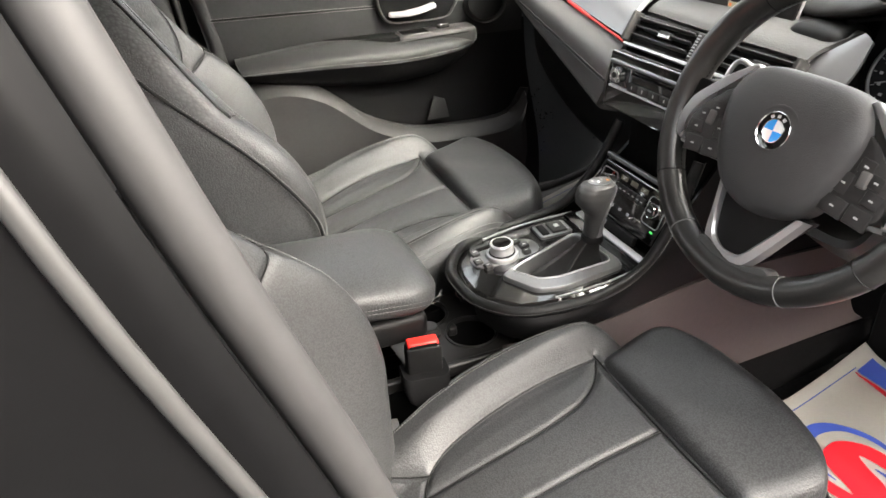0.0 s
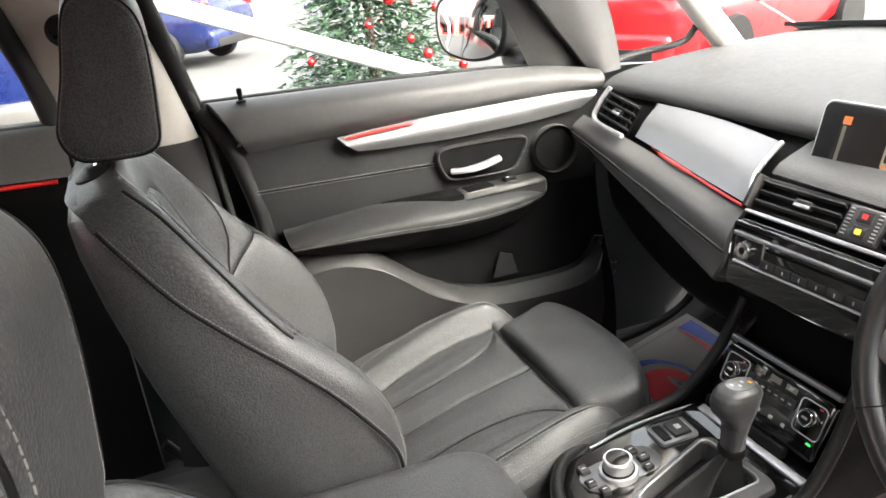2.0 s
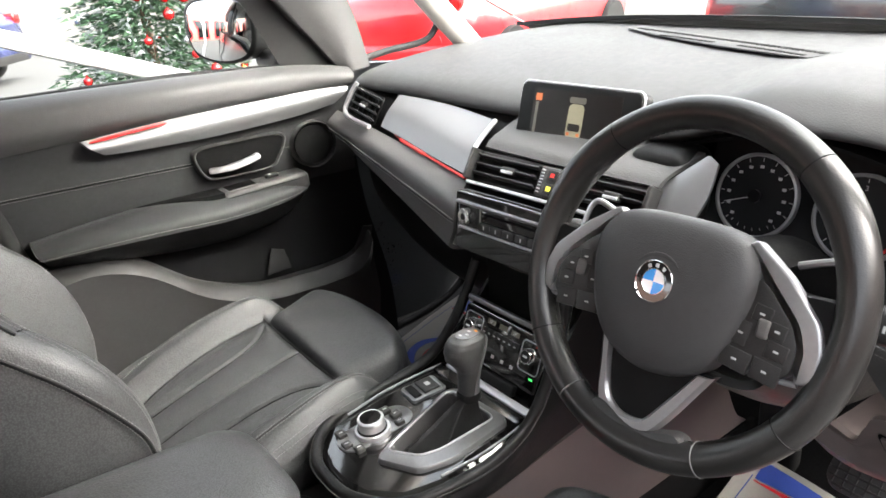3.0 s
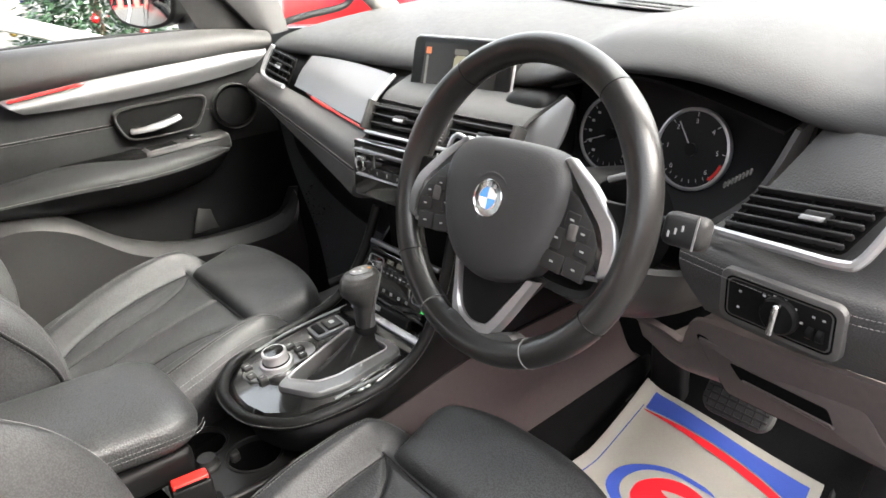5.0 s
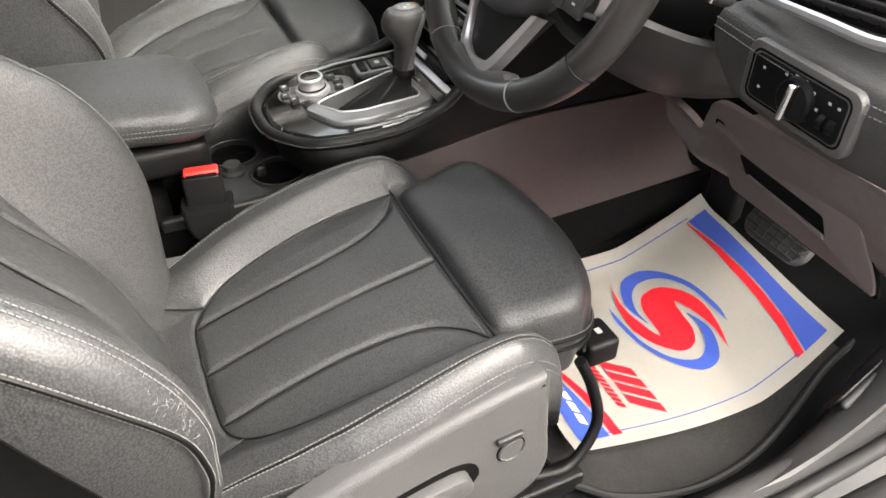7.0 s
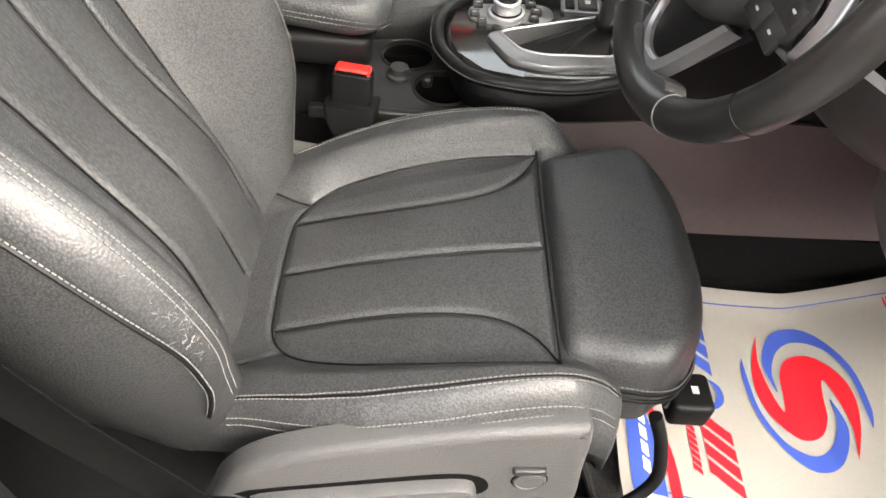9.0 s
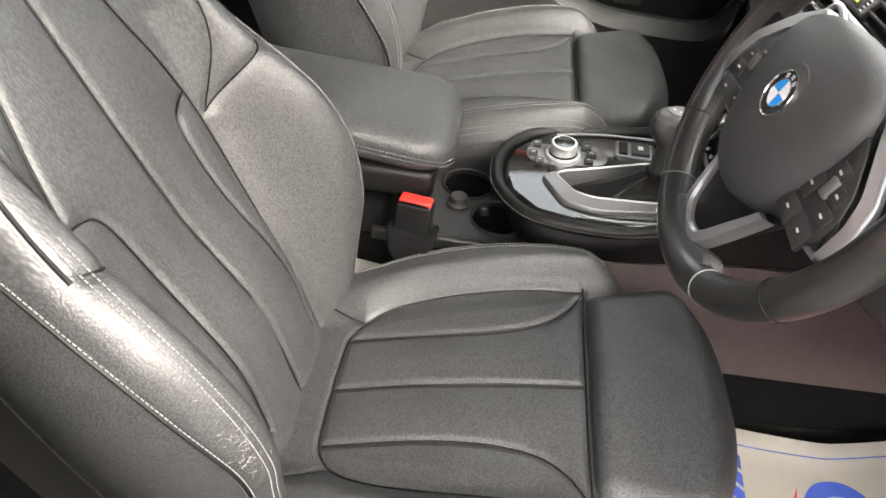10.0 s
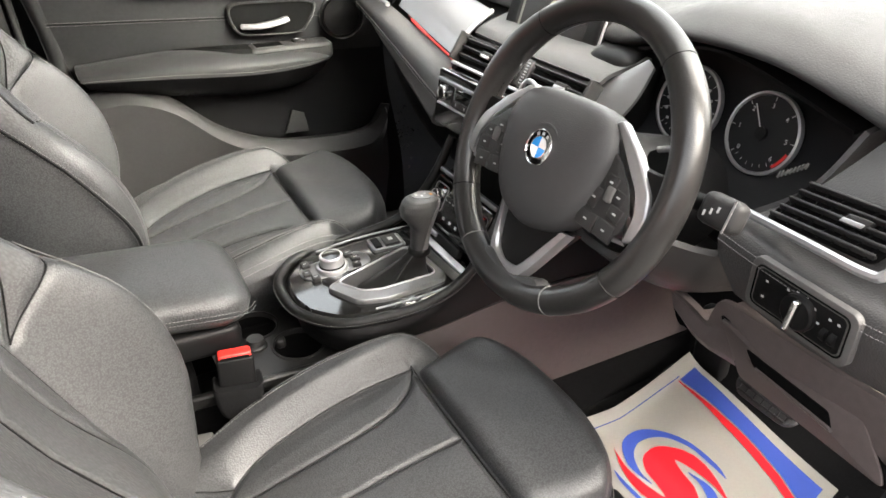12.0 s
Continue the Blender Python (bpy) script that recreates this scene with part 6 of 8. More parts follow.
def armrest():
    a = thing("armrest_box", "black leather centre armrest, its lid closed", "armrest", (-0.36, -0.01, 0.65))
    rows = []
    for i in range(37):
        x = -0.56 + 0.360 * i / 36
        k = math.sqrt(max(0.0, 1 - max(0.0, (x + 0.262) / 0.0621) ** 2)) if x > -0.262 else 1.0
        w = (0.090 + 0.022 * (x + 0.56) / 0.375) * (0.52 + 0.48 * k)
        mid = 0.752 + 0.028 * (-0.184 - x) / 0.375
        top, bot = mid + 0.034 * (0.15 + 0.85 * k), mid - 0.034 * (0.3 + 0.7 * k)
        ring = []
        for j in range(48):
            t = 2 * math.pi * j / 48
            c, s = math.cos(t), math.sin(t)
            ring.append(Vector((x, -0.012 + w * math.copysign(abs(c) ** 0.5, c), 0.5 * (top + bot) + 0.5 * (top - bot) * math.copysign(abs(s) ** 0.75, s))))
        rows.append(ring)
    lid = part("lid", grid_mesh(rows, True, True), LEATHER, a, "black leather lid", smooth=60)
    line = curve([(-0.54, -0.1035, 0.782), (-0.40, -0.1125, 0.771), (-0.286, -0.1195, 0.763), (-0.241, -0.1190, 0.759), (-0.213, -0.111, 0.755), (-0.200, -0.095, 0.753)], 8)
    bm = stitches(line, r=0.0005)
    part("stitching", stitches([p + Vector((0, -0.001, -0.006)) for p in line], bm=bm, r=0.0005), THREAD, lid)
    part("box", rbox((-0.40, -0.012, 0.702), (0.355, 0.180, 0.046), 0.012, None), MATT, a)
    part("latch", rbox((-0.222, -0.012, 0.704), (0.006, 0.050, 0.018), 0.002), MATT, a)
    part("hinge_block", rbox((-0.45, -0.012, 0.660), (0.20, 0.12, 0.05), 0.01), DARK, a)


armrest()


# ---- dashboard ----
def louvre_vent(parent, fr, w, h, slats, tab, name="air_vent", fins=5):
    """A vent seen along its frame's z: dark box, slats, cross fins and a silver tab."""
    v = part(name, prism(rounded(w, h, 0.006), 0.004, fr, 0.001), DARK, parent)
    for i in range(slats):
        y = -h / 2 + h * (i + 0.6) / slats
        part("slat", rbox((0, 0, 0), (w * 0.97, 0.0030, 0.012), 0.0010, fr @ pose(0, y, 0.005, -24, 0, 0)), HARD, v)
    for i in range(fins):
        part("fin", rbox((w * ((i + 0.5) / fins - 0.5), 0, 0.003), (0.002, h * 0.9, 0.006), 0, fr), MATT, v)
    tb = part("vent_tab", rbox((tab[0], tab[1], 0.008), (0.026, 0.011, 0.010), 0.002, fr), HARD, v)
    part("tab_lip", rbox((tab[0], tab[1] - 0.003, 0.0135), (0.024, 0.005, 0.003), 0.001, fr), SATIN, tb, "silver tab lip")
    return v


def dashboard():
    d = thing("dashboard", "black soft-touch dashboard with aluminium fascia and grey stitching", "dashboard", (0.5, 0.0, 0.9))
    # top pad, crossing the whole car, with the hood over the instruments
    ys = [0.66, 0.45, 0.16, -0.12, -0.20, -0.30, -0.44, -0.54, -0.60, -0.70]
    lift = {-0.20: 0.012, -0.30: 0.042, -0.44: 0.044, -0.54: 0.022, -0.60: 0.006}
    rows = []
    for y in ys:
        h = lift.get(y, 0.0)
        side = 0.045 * smooth01((abs(y) - 0.45) / 0.25)
        rows.append([(0.88, y * 1.02, 1.168 - 0.5 * side), (0.70, y, 1.162 - 0.4 * side + 0.2 * h), (0.52, y, 1.150 - 0.35 * side + 0.7 * h), (0.40, y, 1.130 - 0.2 * side + h), (0.355 - 0.10 * h, y, 1.112 - 0.15 * side + h), (0.345 - 0.4 * h, y, 1.093 - 0.1 * side + 0.92 * h), (0.365 + 0.3 * h, y, 1.083 - 0.1 * side + 0.85 * h)])
    part("top_pad", sheet(rows, 6, 0.006), DASH_TOP, d, "grained black top pad", smooth=50)
    # defroster grille
    bm = bmesh.new()
    gf = axes((0.70, 0.0, 1.1655), (1, 0, 0.035), (0, 1, 0))
    rim = part("defroster", prism([(0.130, 0.27), (0.040, 0.02), (-0.030, -0.24), (-0.080, -0.21), (-0.030, -0.02), (0.040, 0.17), (0.090, 0.27)], 0.0025, gf, 0.001), DASH_TOP, d)
    for (xa, ya), (xb, yb), n in (((0.092, 0.245), (-0.046, -0.222), 20), ((0.034, 0.146), (-0.008, -0.003), 7), ((-0.022, -0.057), (-0.066, -0.199), 7)):
        turn = math.degrees(math.atan2(xa - xb, yb - ya)) + 180
        for i in range(n):
            k = (i + 0.5) / n
            part("grille_slot", rbox((0, 0, 0.0027), (0.010 if n > 9 else 0.007, math.hypot(xb - xa, yb - ya) / n * 0.84, 0.001), 0, gf @ pose(xa + (xb - xa) * k, ya + (yb - ya) * k, 0, 0, 0, turn)), DARK, rim)
    for sd in (1, -1):
        g = part("corner_grille", rbox((0.54, sd * 0.615, 1.128), (0.13, 0.028, 0.010), 0.003, None), SOFT, d)
        for i in range(7):
            part("grille_slot", rbox((0.49 + 0.017 * i, sd * 0.615, 1.1336), (0.012, 0.018, 0.0012), 0), DARK, g)
    # passenger side: aluminium fascia between end vent and centre vents
    part("fascia_back", sheet([[(0.365, 0.655, 1.085), (0.365, 0.45, 1.092), (0.365, 0.12, 1.086), (0.365, -0.14, 1.082)], [(0.325, 0.645, 1.045), (0.315, 0.45, 1.040), (0.285, 0.12, 1.015), (0.30, -0.14, 1.0)], [(0.335, 0.645, 0.98), (0.33, 0.45, 0.95), (0.30, 0.12, 0.90), (0.32, -0.14, 0.9)]], 6, 0.01), MATT, d)
    tr = part("fascia_trim", sheet([[(0.334, 0.458, 1.0935), (0.338, 0.36, 1.0925), (0.337, 0.26, 1.0885), (0.330, 0.158, 1.0810)],
                                    [(0.300, 0.452, 1.069), (0.294, 0.34, 1.064), (0.283, 0.25, 1.058), (0.268, 0.142, 1.047)],
                                    [(0.278, 0.450, 1.042), (0.268, 0.35, 1.032), (0.254, 0.25, 1.023), (0.236, 0.112, 1.013)]], 8, 0.006), SILVER, d, "brushed aluminium fascia")
    part("accent_strip", tube(curve([(0.277, 0.40, 1.032), (0.266, 0.34, 1.026), (0.254, 0.25, 1.018), (0.238, 0.13, 1.008)], 8), [0.0008] * 5 + [0.0036] * 10 + [0.0024] * 10, 8), RED_TRIM, tr, "red accent strip")
    part("trim_end", tube(curve([(0.328, 0.155, 1.082), (0.266, 0.139, 1.047), (0.234, 0.109, 1.012)], 8), 0.0040, 8), SATIN, tr, "bright trim edge")
    # end vent
    fr = axes((0.292, 0.518, 1.072), (-0.10, -1, -0.10), (0.55, 0, 1))
    v = louvre_vent(d, fr, 0.115, 0.058, 4, (0.005, 0.0))
    part("vent_frame", tube(curve([fr @ Vector((0.055, -0.034, 0.010)), fr @ Vector((-0.050, -0.034, 0.012)), fr @ Vector((-0.064, 0.0, 0.012)), fr @ Vector((-0.058, 0.034, 0.010))], 8), 0.0050, 8), SATIN, v, "silver vent frame")
    # lower stitched pad under the fascia
    pad = part("lower_pad", sheet([[(0.286, 0.640, 1.050), (0.278, 0.52, 1.040), (0.266, 0.36, 1.024), (0.238, 0.125, 1.003)],
                                   [(0.262, 0.645, 1.030), (0.252, 0.52, 1.018), (0.238, 0.36, 1.002), (0.208, 0.120, 0.975)],
                                   [(0.268, 0.650, 1.010), (0.252, 0.52, 0.992), (0.234, 0.36, 0.962), (0.202, 0.125, 0.930)],
                                   [(0.300, 0.652, 0.985), (0.268, 0.52, 0.962), (0.248, 0.36, 0.925), (0.215, 0.150, 0.885)],
                                   [(0.360, 0.655, 0.955), (0.35, 0.52, 0.90), (0.34, 0.36, 0.865), (0.32, 0.150, 0.86)]], 7, 0.008), DASH_PAD, d, "padded lower dash with stitching")
    for k in (0, 1):
        part("stitching", stitches(curve([(0.2575, 0.64, 1.019 - 0.008 * k), (0.2455, 0.52, 1.003 - 0.008 * k), (0.2300, 0.36, 0.979 - 0.008 * k), (0.1985, 0.122, 0.951 - 0.008 * k)], 14), r=0.0008), THREAD, pad)
    part("seam", tube(curve([(0.2580, 0.64, 1.015), (0.2465, 0.52, 0.999), (0.2310, 0.36, 0.975), (0.1995, 0.122, 0.947)], 14), 0.0016, 6), MATT, pad)
    part("glovebox", sheet([[(0.36, 0.655, 0.955), (0.35, 0.52, 0.90), (0.34, 0.36, 0.865), (0.32, 0.12, 0.86)], [(0.40, 0.655, 0.80), (0.38, 0.52, 0.76), (0.37, 0.36, 0.73), (0.36, 0.10, 0.72)], [(0.62, 0.655, 0.68), (0.60, 0.52, 0.66), (0.60, 0.36, 0.66), (0.60, 0.10, 0.66)]], 6, 0.01), MATT, d, "black glovebox lid")
    # centre: vents, hazard keys, radio
    fr = axes((0.252, -0.060, 1.033), (0.05, -1, 0.0), (0.60, 0, 1))
    block = part("vent_block", prism(rounded(0.335, 0.050, 0.006), 0.016, fr @ Matrix.Translation((0, 0, -0.018)), 0.003), HARD, d)
    for sx in (-0.096, 0.098):
        louvre_vent(block, fr @ Matrix.Translation((sx, 0.0, -0.002)), 0.134, 0.042, 3, (0.010, 0.002), fins=0)
    part("centre_fascia", sheet([[(0.266, 0.108, 1.058), (0.264, -0.06, 1.058), (0.272, -0.226, 1.058)], [(0.285, 0.110, 1.071), (0.285, -0.06, 1.072), (0.292, -0.228, 1.070)], [(0.350, 0.118, 1.090), (0.350, -0.06, 1.090), (0.352, -0.235, 1.086)]], 6, 0.006), SOFT, d, "smooth black centre fascia")
    for sx in (-0.1665, 0.1665):
        part("vent_cheek", rbox((sx, 0, 0.006), (0.007, 0.050, 0.026), 0.002, fr), HARD, block)
    part("hazard_panel", rbox((0, 0.0, 0.002), (0.052, 0.044, 0.010), 0.003, fr), SOFT, block)
    part("hazard_key", rbox((0.001, 0.010, 0.0075), (0.020, 0.015, 0.004), 0.001, fr), HARD, block)
    part("hazard_mark", rbox((0.001, 0.010, 0.0098), (0.007, 0.006, 0.0005), 0, fr), RED_PLASTIC, block)
    part("lock_key", rbox((0.001, -0.010, 0.0075), (0.019, 0.015, 0.004), 0.001, fr), HARD, block)
    part("lock_mark", rbox((0.001, -0.010, 0.0098), (0.008, 0.007, 0.0005), 0, fr), LAMP_YELLOW, block)
    for sx in (-0.019, 0.020):
        for i in range(8):
            part("wheel_rib", rbox((sx, -0.0165 + 0.0047 * i, 0.0072), (0.0055, 0.0016, 0.003), 0.0005, fr), SATIN, block)
    part("chrome_strip", rbox((0, -0.0285, 0.004), (0.338, 0.006, 0.010), 0.002, fr), SATIN, block, "aluminium strip")
    fr = axes((0.198, -0.022, 0.962), (0.05, -1, 0.0), (0.12, 0, 1))
    radio = part("radio_panel", prism(rounded(0.232, 0.094, 0.007), 0.016, fr @ Matrix.Translation((0, 0, -0.010)), 0.003), GLOSS, d, "gloss black radio panel")
    part("radio_top_strip", rbox((0, 0.030, 0.0075), (0.222, 0.006, 0.006), 0.002, fr), SILVER, radio)
    part("disc_slot", rbox((0.02, 0.020, 0.0062), (0.150, 0.004, 0.002), 0.0005, fr), DARK, radio)
    part("radio_frame", prism(rounded(0.050, 0.040, 0.006, cx=-0.082, cy=0.012), 0.0072, fr, 0.001), SATIN, radio)
    part("frame_field", prism(rounded(0.046, 0.036, 0.005, cx=-0.082, cy=0.012), 0.0080, fr, 0.0006), GLOSS, radio)
    part("volume_knob", lathe([(0.013, 0.007), (0.0125, 0.019), (0.011, 0.0205), (0.0, 0.0200)], fr @ Matrix.Translation((-0.082, 0.012, 0)), 32), CHROME, radio)
    part("knob_dot", lathe([(0.005, 0.0190), (0.005, 0.0206), (0.0, 0.0206)], fr @ Matrix.Translation((-0.082, 0.012, 0)), 20), MATT, radio)
    for i in range(6):
        k = part("preset_key", rbox((-0.046 + 0.026 * i, 0.000, 0.0075), (0.0245, 0.012, 0.005), 0.001, fr), HARD, radio)
        part("key_mark", rbox((-0.046 + 0.026 * i, 0.000, 0.0102), (0.002, 0.005, 0.0004), 0, fr), WHITE_MARK, radio)
    part("key_strip", tube([fr @ Vector((-0.105, -0.010, 0.0075)), fr @ Vector((0.105, -0.010, 0.0075))], 0.0022, 8), SATIN, radio)
    part("lower_wedge", sheet([[(0.205, 0.10, 0.916), (0.200, -0.02, 0.914), (0.205, -0.14, 0.916)], [(0.25, 0.10, 0.895), (0.25, -0.02, 0.893), (0.25, -0.14, 0.895)], [(0.32, 0.10, 0.90), (0.32, -0.02, 0.90), (0.32, -0.14, 0.90)]], 5, 0.006), GLOSS, d)
    # display
    fr = axes((0.327, -0.024, 1.102), (0.070, -1, -0.004), (0.30, 0, 1)) @ Matrix.Diagonal((0.86, 0.90, 1, 1))
    scr = part("display_housing", prism(rounded(0.262, 0.118, 0.012), 0.026, fr @ Matrix.Translation((0, 0, -0.026)), 0.004), MATT, d, "standing display in a black housing")
    part("display_rim", tube([fr @ Vector((x, y, -0.006)) for x, y in rounded(0.264, 0.120, 0.013)], 0.0022, 8, True), SATIN, scr)
    part("display_glass", prism(rounded(0.194, 0.092, 0.003), 0.0006, fr @ Matrix.Translation((0.0, 0.003, 0))), SCREEN, scr)
    z = 0.0008
    part("display_line", rbox((-0.02, -0.041, z), (0.150, 0.002, 0.0005), 0, fr), WHITE_MARK, scr)
    part("display_band", rbox((-0.086, -0.006, z), (0.006, 0.066, 0.0005), 0, fr), GREY_SCREEN, scr)
    part("display_icon", rbox((-0.084, 0.035, z), (0.014, 0.012, 0.0006), 0, fr), ORANGE_SCREEN, scr)
    part("car_symbol", prism(rounded(0.034, 0.056, 0.009, cx=0.005, cy=0.002), 0.0004, fr @ Matrix.Translation((0, 0, z))), CREAM_SCREEN, scr)
    part("car_symbol_glass", prism(rounded(0.026, 0.012, 0.003, cx=0.005, cy=-0.008), 0.0004, fr @ Matrix.Translation((0, 0, z + 0.0004))), SCREEN, scr)
    for sx in (-0.006, 0.016):
        part("car_symbol_lamp", rbox((sx, -0.019, z + 0.0005), (0.006, 0.005, 0.0005), 0, fr), ORANGE_SCREEN, scr)
    for yy, w in ((-0.034, 0.050), (0.036, 0.036)):
        part("distance_arc", prism(rounded(w, 0.010, 0.004, cx=0.005, cy=yy), 0.0004, fr @ Matrix.Translation((0, 0, z))), GREY_SCREEN, scr)
    part("display_foot", rbox((0.352, -0.016, 1.062), (0.05, 0.19, 0.04), 0.01), MATT, d)
    # silver wing between centre vents and instruments
    part("driver_wing", sheet([[(0.320, -0.262, 1.094), (0.316, -0.270, 1.094), (0.314, -0.281, 1.088)], [(0.288, -0.215, 1.052), (0.280, -0.245, 1.050), (0.284, -0.284, 1.045)], [(0.246, -0.160, 0.998), (0.240, -0.208, 0.994), (0.248, -0.264, 0.988)]], 6, 0.006), SILVER, d, "aluminium wing trim")
    part("wing_back", rbox((0.345, -0.188, 1.03), (0.08, 0.09, 0.12), 0.02), MATT, d)
    # instruments
    binn = part("instrument_panel", sheet([[(0.415, -0.215, 1.125), (0.425, -0.38, 1.140), (0.415, -0.555, 1.090)], [(0.395, -0.215, 1.05), (0.40, -0.38, 1.05), (0.395, -0.550, 1.03)], [(0.335, -0.225, 0.960), (0.335, -0.38, 0.956), (0.335, -0.53, 0.960)]], 6, 0.01), DIAL, d, "black instrument panel")
    for y, big, needle in ((-0.298, 0.054, 200), (-0.425, 0.052, 125)):
        fr = axes((0.372, y, 1.036), (0.02, -1, 0), (0.28, 0, 1))
        g = part("dial", lathe([(big, -0.004), (big, 0.004), (big - 0.003, 0.005), (big - 0.0045, 0.002)], fr, 48, caps=False), SATIN, binn, "round dial with silver ring")
        part("dial_face", lathe([(big - 0.003, 0.001), (0.0, 0.0012)], fr, 40), DIAL, g)
        n = 13 if y > -0.4 else 7
        for i in range(n):
            a = radians(225 - 270 * i / (n - 1))
            part("dial_tick", rbox((0, 0, 0.0016), (0.005, 0.0009, 0.0004), 0, fr @ pose(0, 0, 0, 0, 0, math.degrees(a)) @ Matrix.Translation((big - 0.008, 0, 0))), WHITE_MARK, g)
            if y < -0.4:
                writing(str(i), 0.0085, fr @ Matrix.Translation(((big - 0.017) * math.cos(a), (big - 0.017) * math.sin(a), 0.0016)), WHITE_MARK, g, "dial_figure", 0.0002)
            else:
                part("dial_figure", rbox(((big - 0.017) * math.cos(a), (big - 0.017) * math.sin(a), 0.0016), (0.005, 0.0036, 0.0003), 0.0, fr), WHITE_MARK, g)
        if y < -0.4:
            for i in range(6):
                a = radians(-20 - 5 * i)
                part("red_zone", rbox((0, 0, 0.0017), (0.0035, 0.005, 0.0004), 0, fr @ pose(0, 0, 0, 0, 0, math.degrees(a)) @ Matrix.Translation((big - 0.0075, 0, 0))), RED_TRIM, g)
        for i in range(6):
            a = radians(235 + 70 * i / 5)
            part("small_tick", rbox((0, 0, 0.0016), (0.004, 0.0006, 0.0004), 0, fr @ pose(0, 0, 0, 0, 0, math.degrees(a)) @ Matrix.Translation((big - 0.012, 0, 0))), WHITE_MARK, g)
        part("needle", rbox((0.5 * (big - 0.014), 0, 0.004), (big - 0.012, 0.0012, 0.001), 0, fr @ pose(0, 0, 0, 0, 0, needle)), WHITE_MARK, g)
        part("needle_hub", lathe([(0.008, 0.002), (0.008, 0.006), (0.0, 0.0065)], fr, 20), MATT, g)
    part("warning_lamp", rbox((0.352, -0.352, 0.986), (0.002, 0.007, 0.005), 0), LAMP_AMBER, binn)
    part("hood_lining", sheet([[(0.350, -0.205, 1.095), (0.337, -0.37, 1.128), (0.345, -0.555, 1.085)], [(0.42, -0.210, 1.12), (0.42, -0.37, 1.145), (0.42, -0.55, 1.09)]], 6, 0.004), MATT, d)
    part("hood_side", sheet([[(0.345, -0.572, 1.088), (0.315, -0.548, 1.02), (0.290, -0.505, 0.978)], [(0.42, -0.556, 1.09), (0.40, -0.540, 1.02), (0.36, -0.50, 0.965)]], 6, 0.006), SOFT, d)
    # driver's outer fascia with vent and light switches
    part("outer_fascia", sheet([[(0.352, -0.592, 1.092), (0.335, -0.67, 1.098), (0.33, -0.735, 1.090)], [(0.300, -0.560, 1.030), (0.285, -0.66, 1.052), (0.270, -0.745, 1.050)], [(0.272, -0.525, 0.992), (0.255, -0.65, 0.985), (0.245, -0.755, 0.990)],
                                [(0.236, -0.510, 0.978), (0.226, -0.64, 0.975), (0.222, -0.76, 0.975)], [(0.232, -0.512, 0.945), (0.222, -0.64, 0.940), (0.220, -0.765, 0.94)], [(0.246, -0.535, 0.900), (0.238, -0.64, 0.895), (0.240, -0.765, 0.90)]], 6, 0.01), SOFT, d, "grained outer fascia")
    part("fascia_stitching", stitches(curve([(0.2270, -0.512, 0.972), (0.2165, -0.60, 0.970), (0.2165, -0.70, 0.967), (0.2160, -0.755, 0.975)], 12), r=0.0005), THREAD, d)
    part("fascia_stitching", stitches(curve([(0.2260, -0.512, 0.964), (0.2155, -0.60, 0.962), (0.2155, -0.70, 0.959), (0.2150, -0.755, 0.967)], 12), r=0.0005), THREAD, d)
    fr = axes((0.262, -0.622, 1.026), (-0.12, -1, 0.10), (0.62, 0, 1))
    shear = Matrix.Identity(4)
    shear[0][1] = 0.55
    v = louvre_vent(d, fr @ shear, 0.132, 0.052, 5, (0.018, 0.004), fins=7)
    part("vent_frame", tube(curve([fr @ Vector((-0.100, -0.030, 0.010)), fr @ Vector((0.0, -0.034, 0.014)), fr @ Vector((0.060, -0.036, 0.014)), fr @ Vector((0.078, -0.028, 0.014)), fr @ Vector((0.094, 0.012, 0.012))], 8), 0.0052, 8), SATIN, v, "silver vent frame")
    for i in range(8):
        part("wheel_rib", rbox((-0.092 + 0.0036 * i, 0.020 + 0.0026 * i, 0.008), (0.0016, 0.007, 0.003), 0.0005, fr), EDGE_GREY, v)
    fr = axes((0.224, -0.632, 0.944), (-0.05, -1, -0.02), (-0.03, 0, 1))
    lp = part("switch_bezel", prism(rounded(0.130, 0.061, 0.012), 0.008, fr, 0.003), DASH_PAD, d)
    part("bezel_groove", tube([fr @ Vector((x, y, 0.0078)) for x, y in rounded(0.113, 0.046, 0.008)], 0.0012, 6, True), DARK, lp)
    part("switch_panel", prism(rounded(0.107, 0.041, 0.006), 0.0092, fr, 0.001), MATT, lp, "light switch panel")
    part("light_knob", lathe([(0.020, 0.008), (0.0195, 0.014), (0.017, 0.016), (0.0, 0.016)], fr @ Matrix.Translation((0.004, 0, 0)), 32), MATT, lp)
    part("knob_bar", rbox((0.004, 0.0, 0.020), (0.007, 0.036, 0.010), 0.003, fr @ pose(0, 0, 0, 0, 0, -8)), CHROME, lp, "chrome switch bar")
    for x, y in ((-0.040, 0.010), (-0.041, -0.009), (-0.014, 0.015), (-0.003, 0.0185), (0.008, 0.0185), (0.019, 0.013), (0.026, 0.001), (0.037, 0.012), (0.047, 0.012)):
        part("switch_mark", rbox((x, y, 0.0094), (0.0030, 0.0022, 0.0004), 0, fr), WHITE_MARK, lp)
    for x in (0.036, 0.046):
        part("thumb_wheel", tube([fr @ Vector((x - 0.003, -0.006, 0.008)), fr @ Vector((x + 0.003, -0.006, 0.008))], 0.007, 14), MATT, lp)
    # knee panel under the column
    top = [(0.262, -0.425, 0.856), (0.260, -0.48, 0.849), (0.257, -0.506, 0.845), (0.250, -0.516, 0.868), (0.246, -0.532, 0.889), (0.243, -0.60, 0.892), (0.242, -0.765, 0.895)]
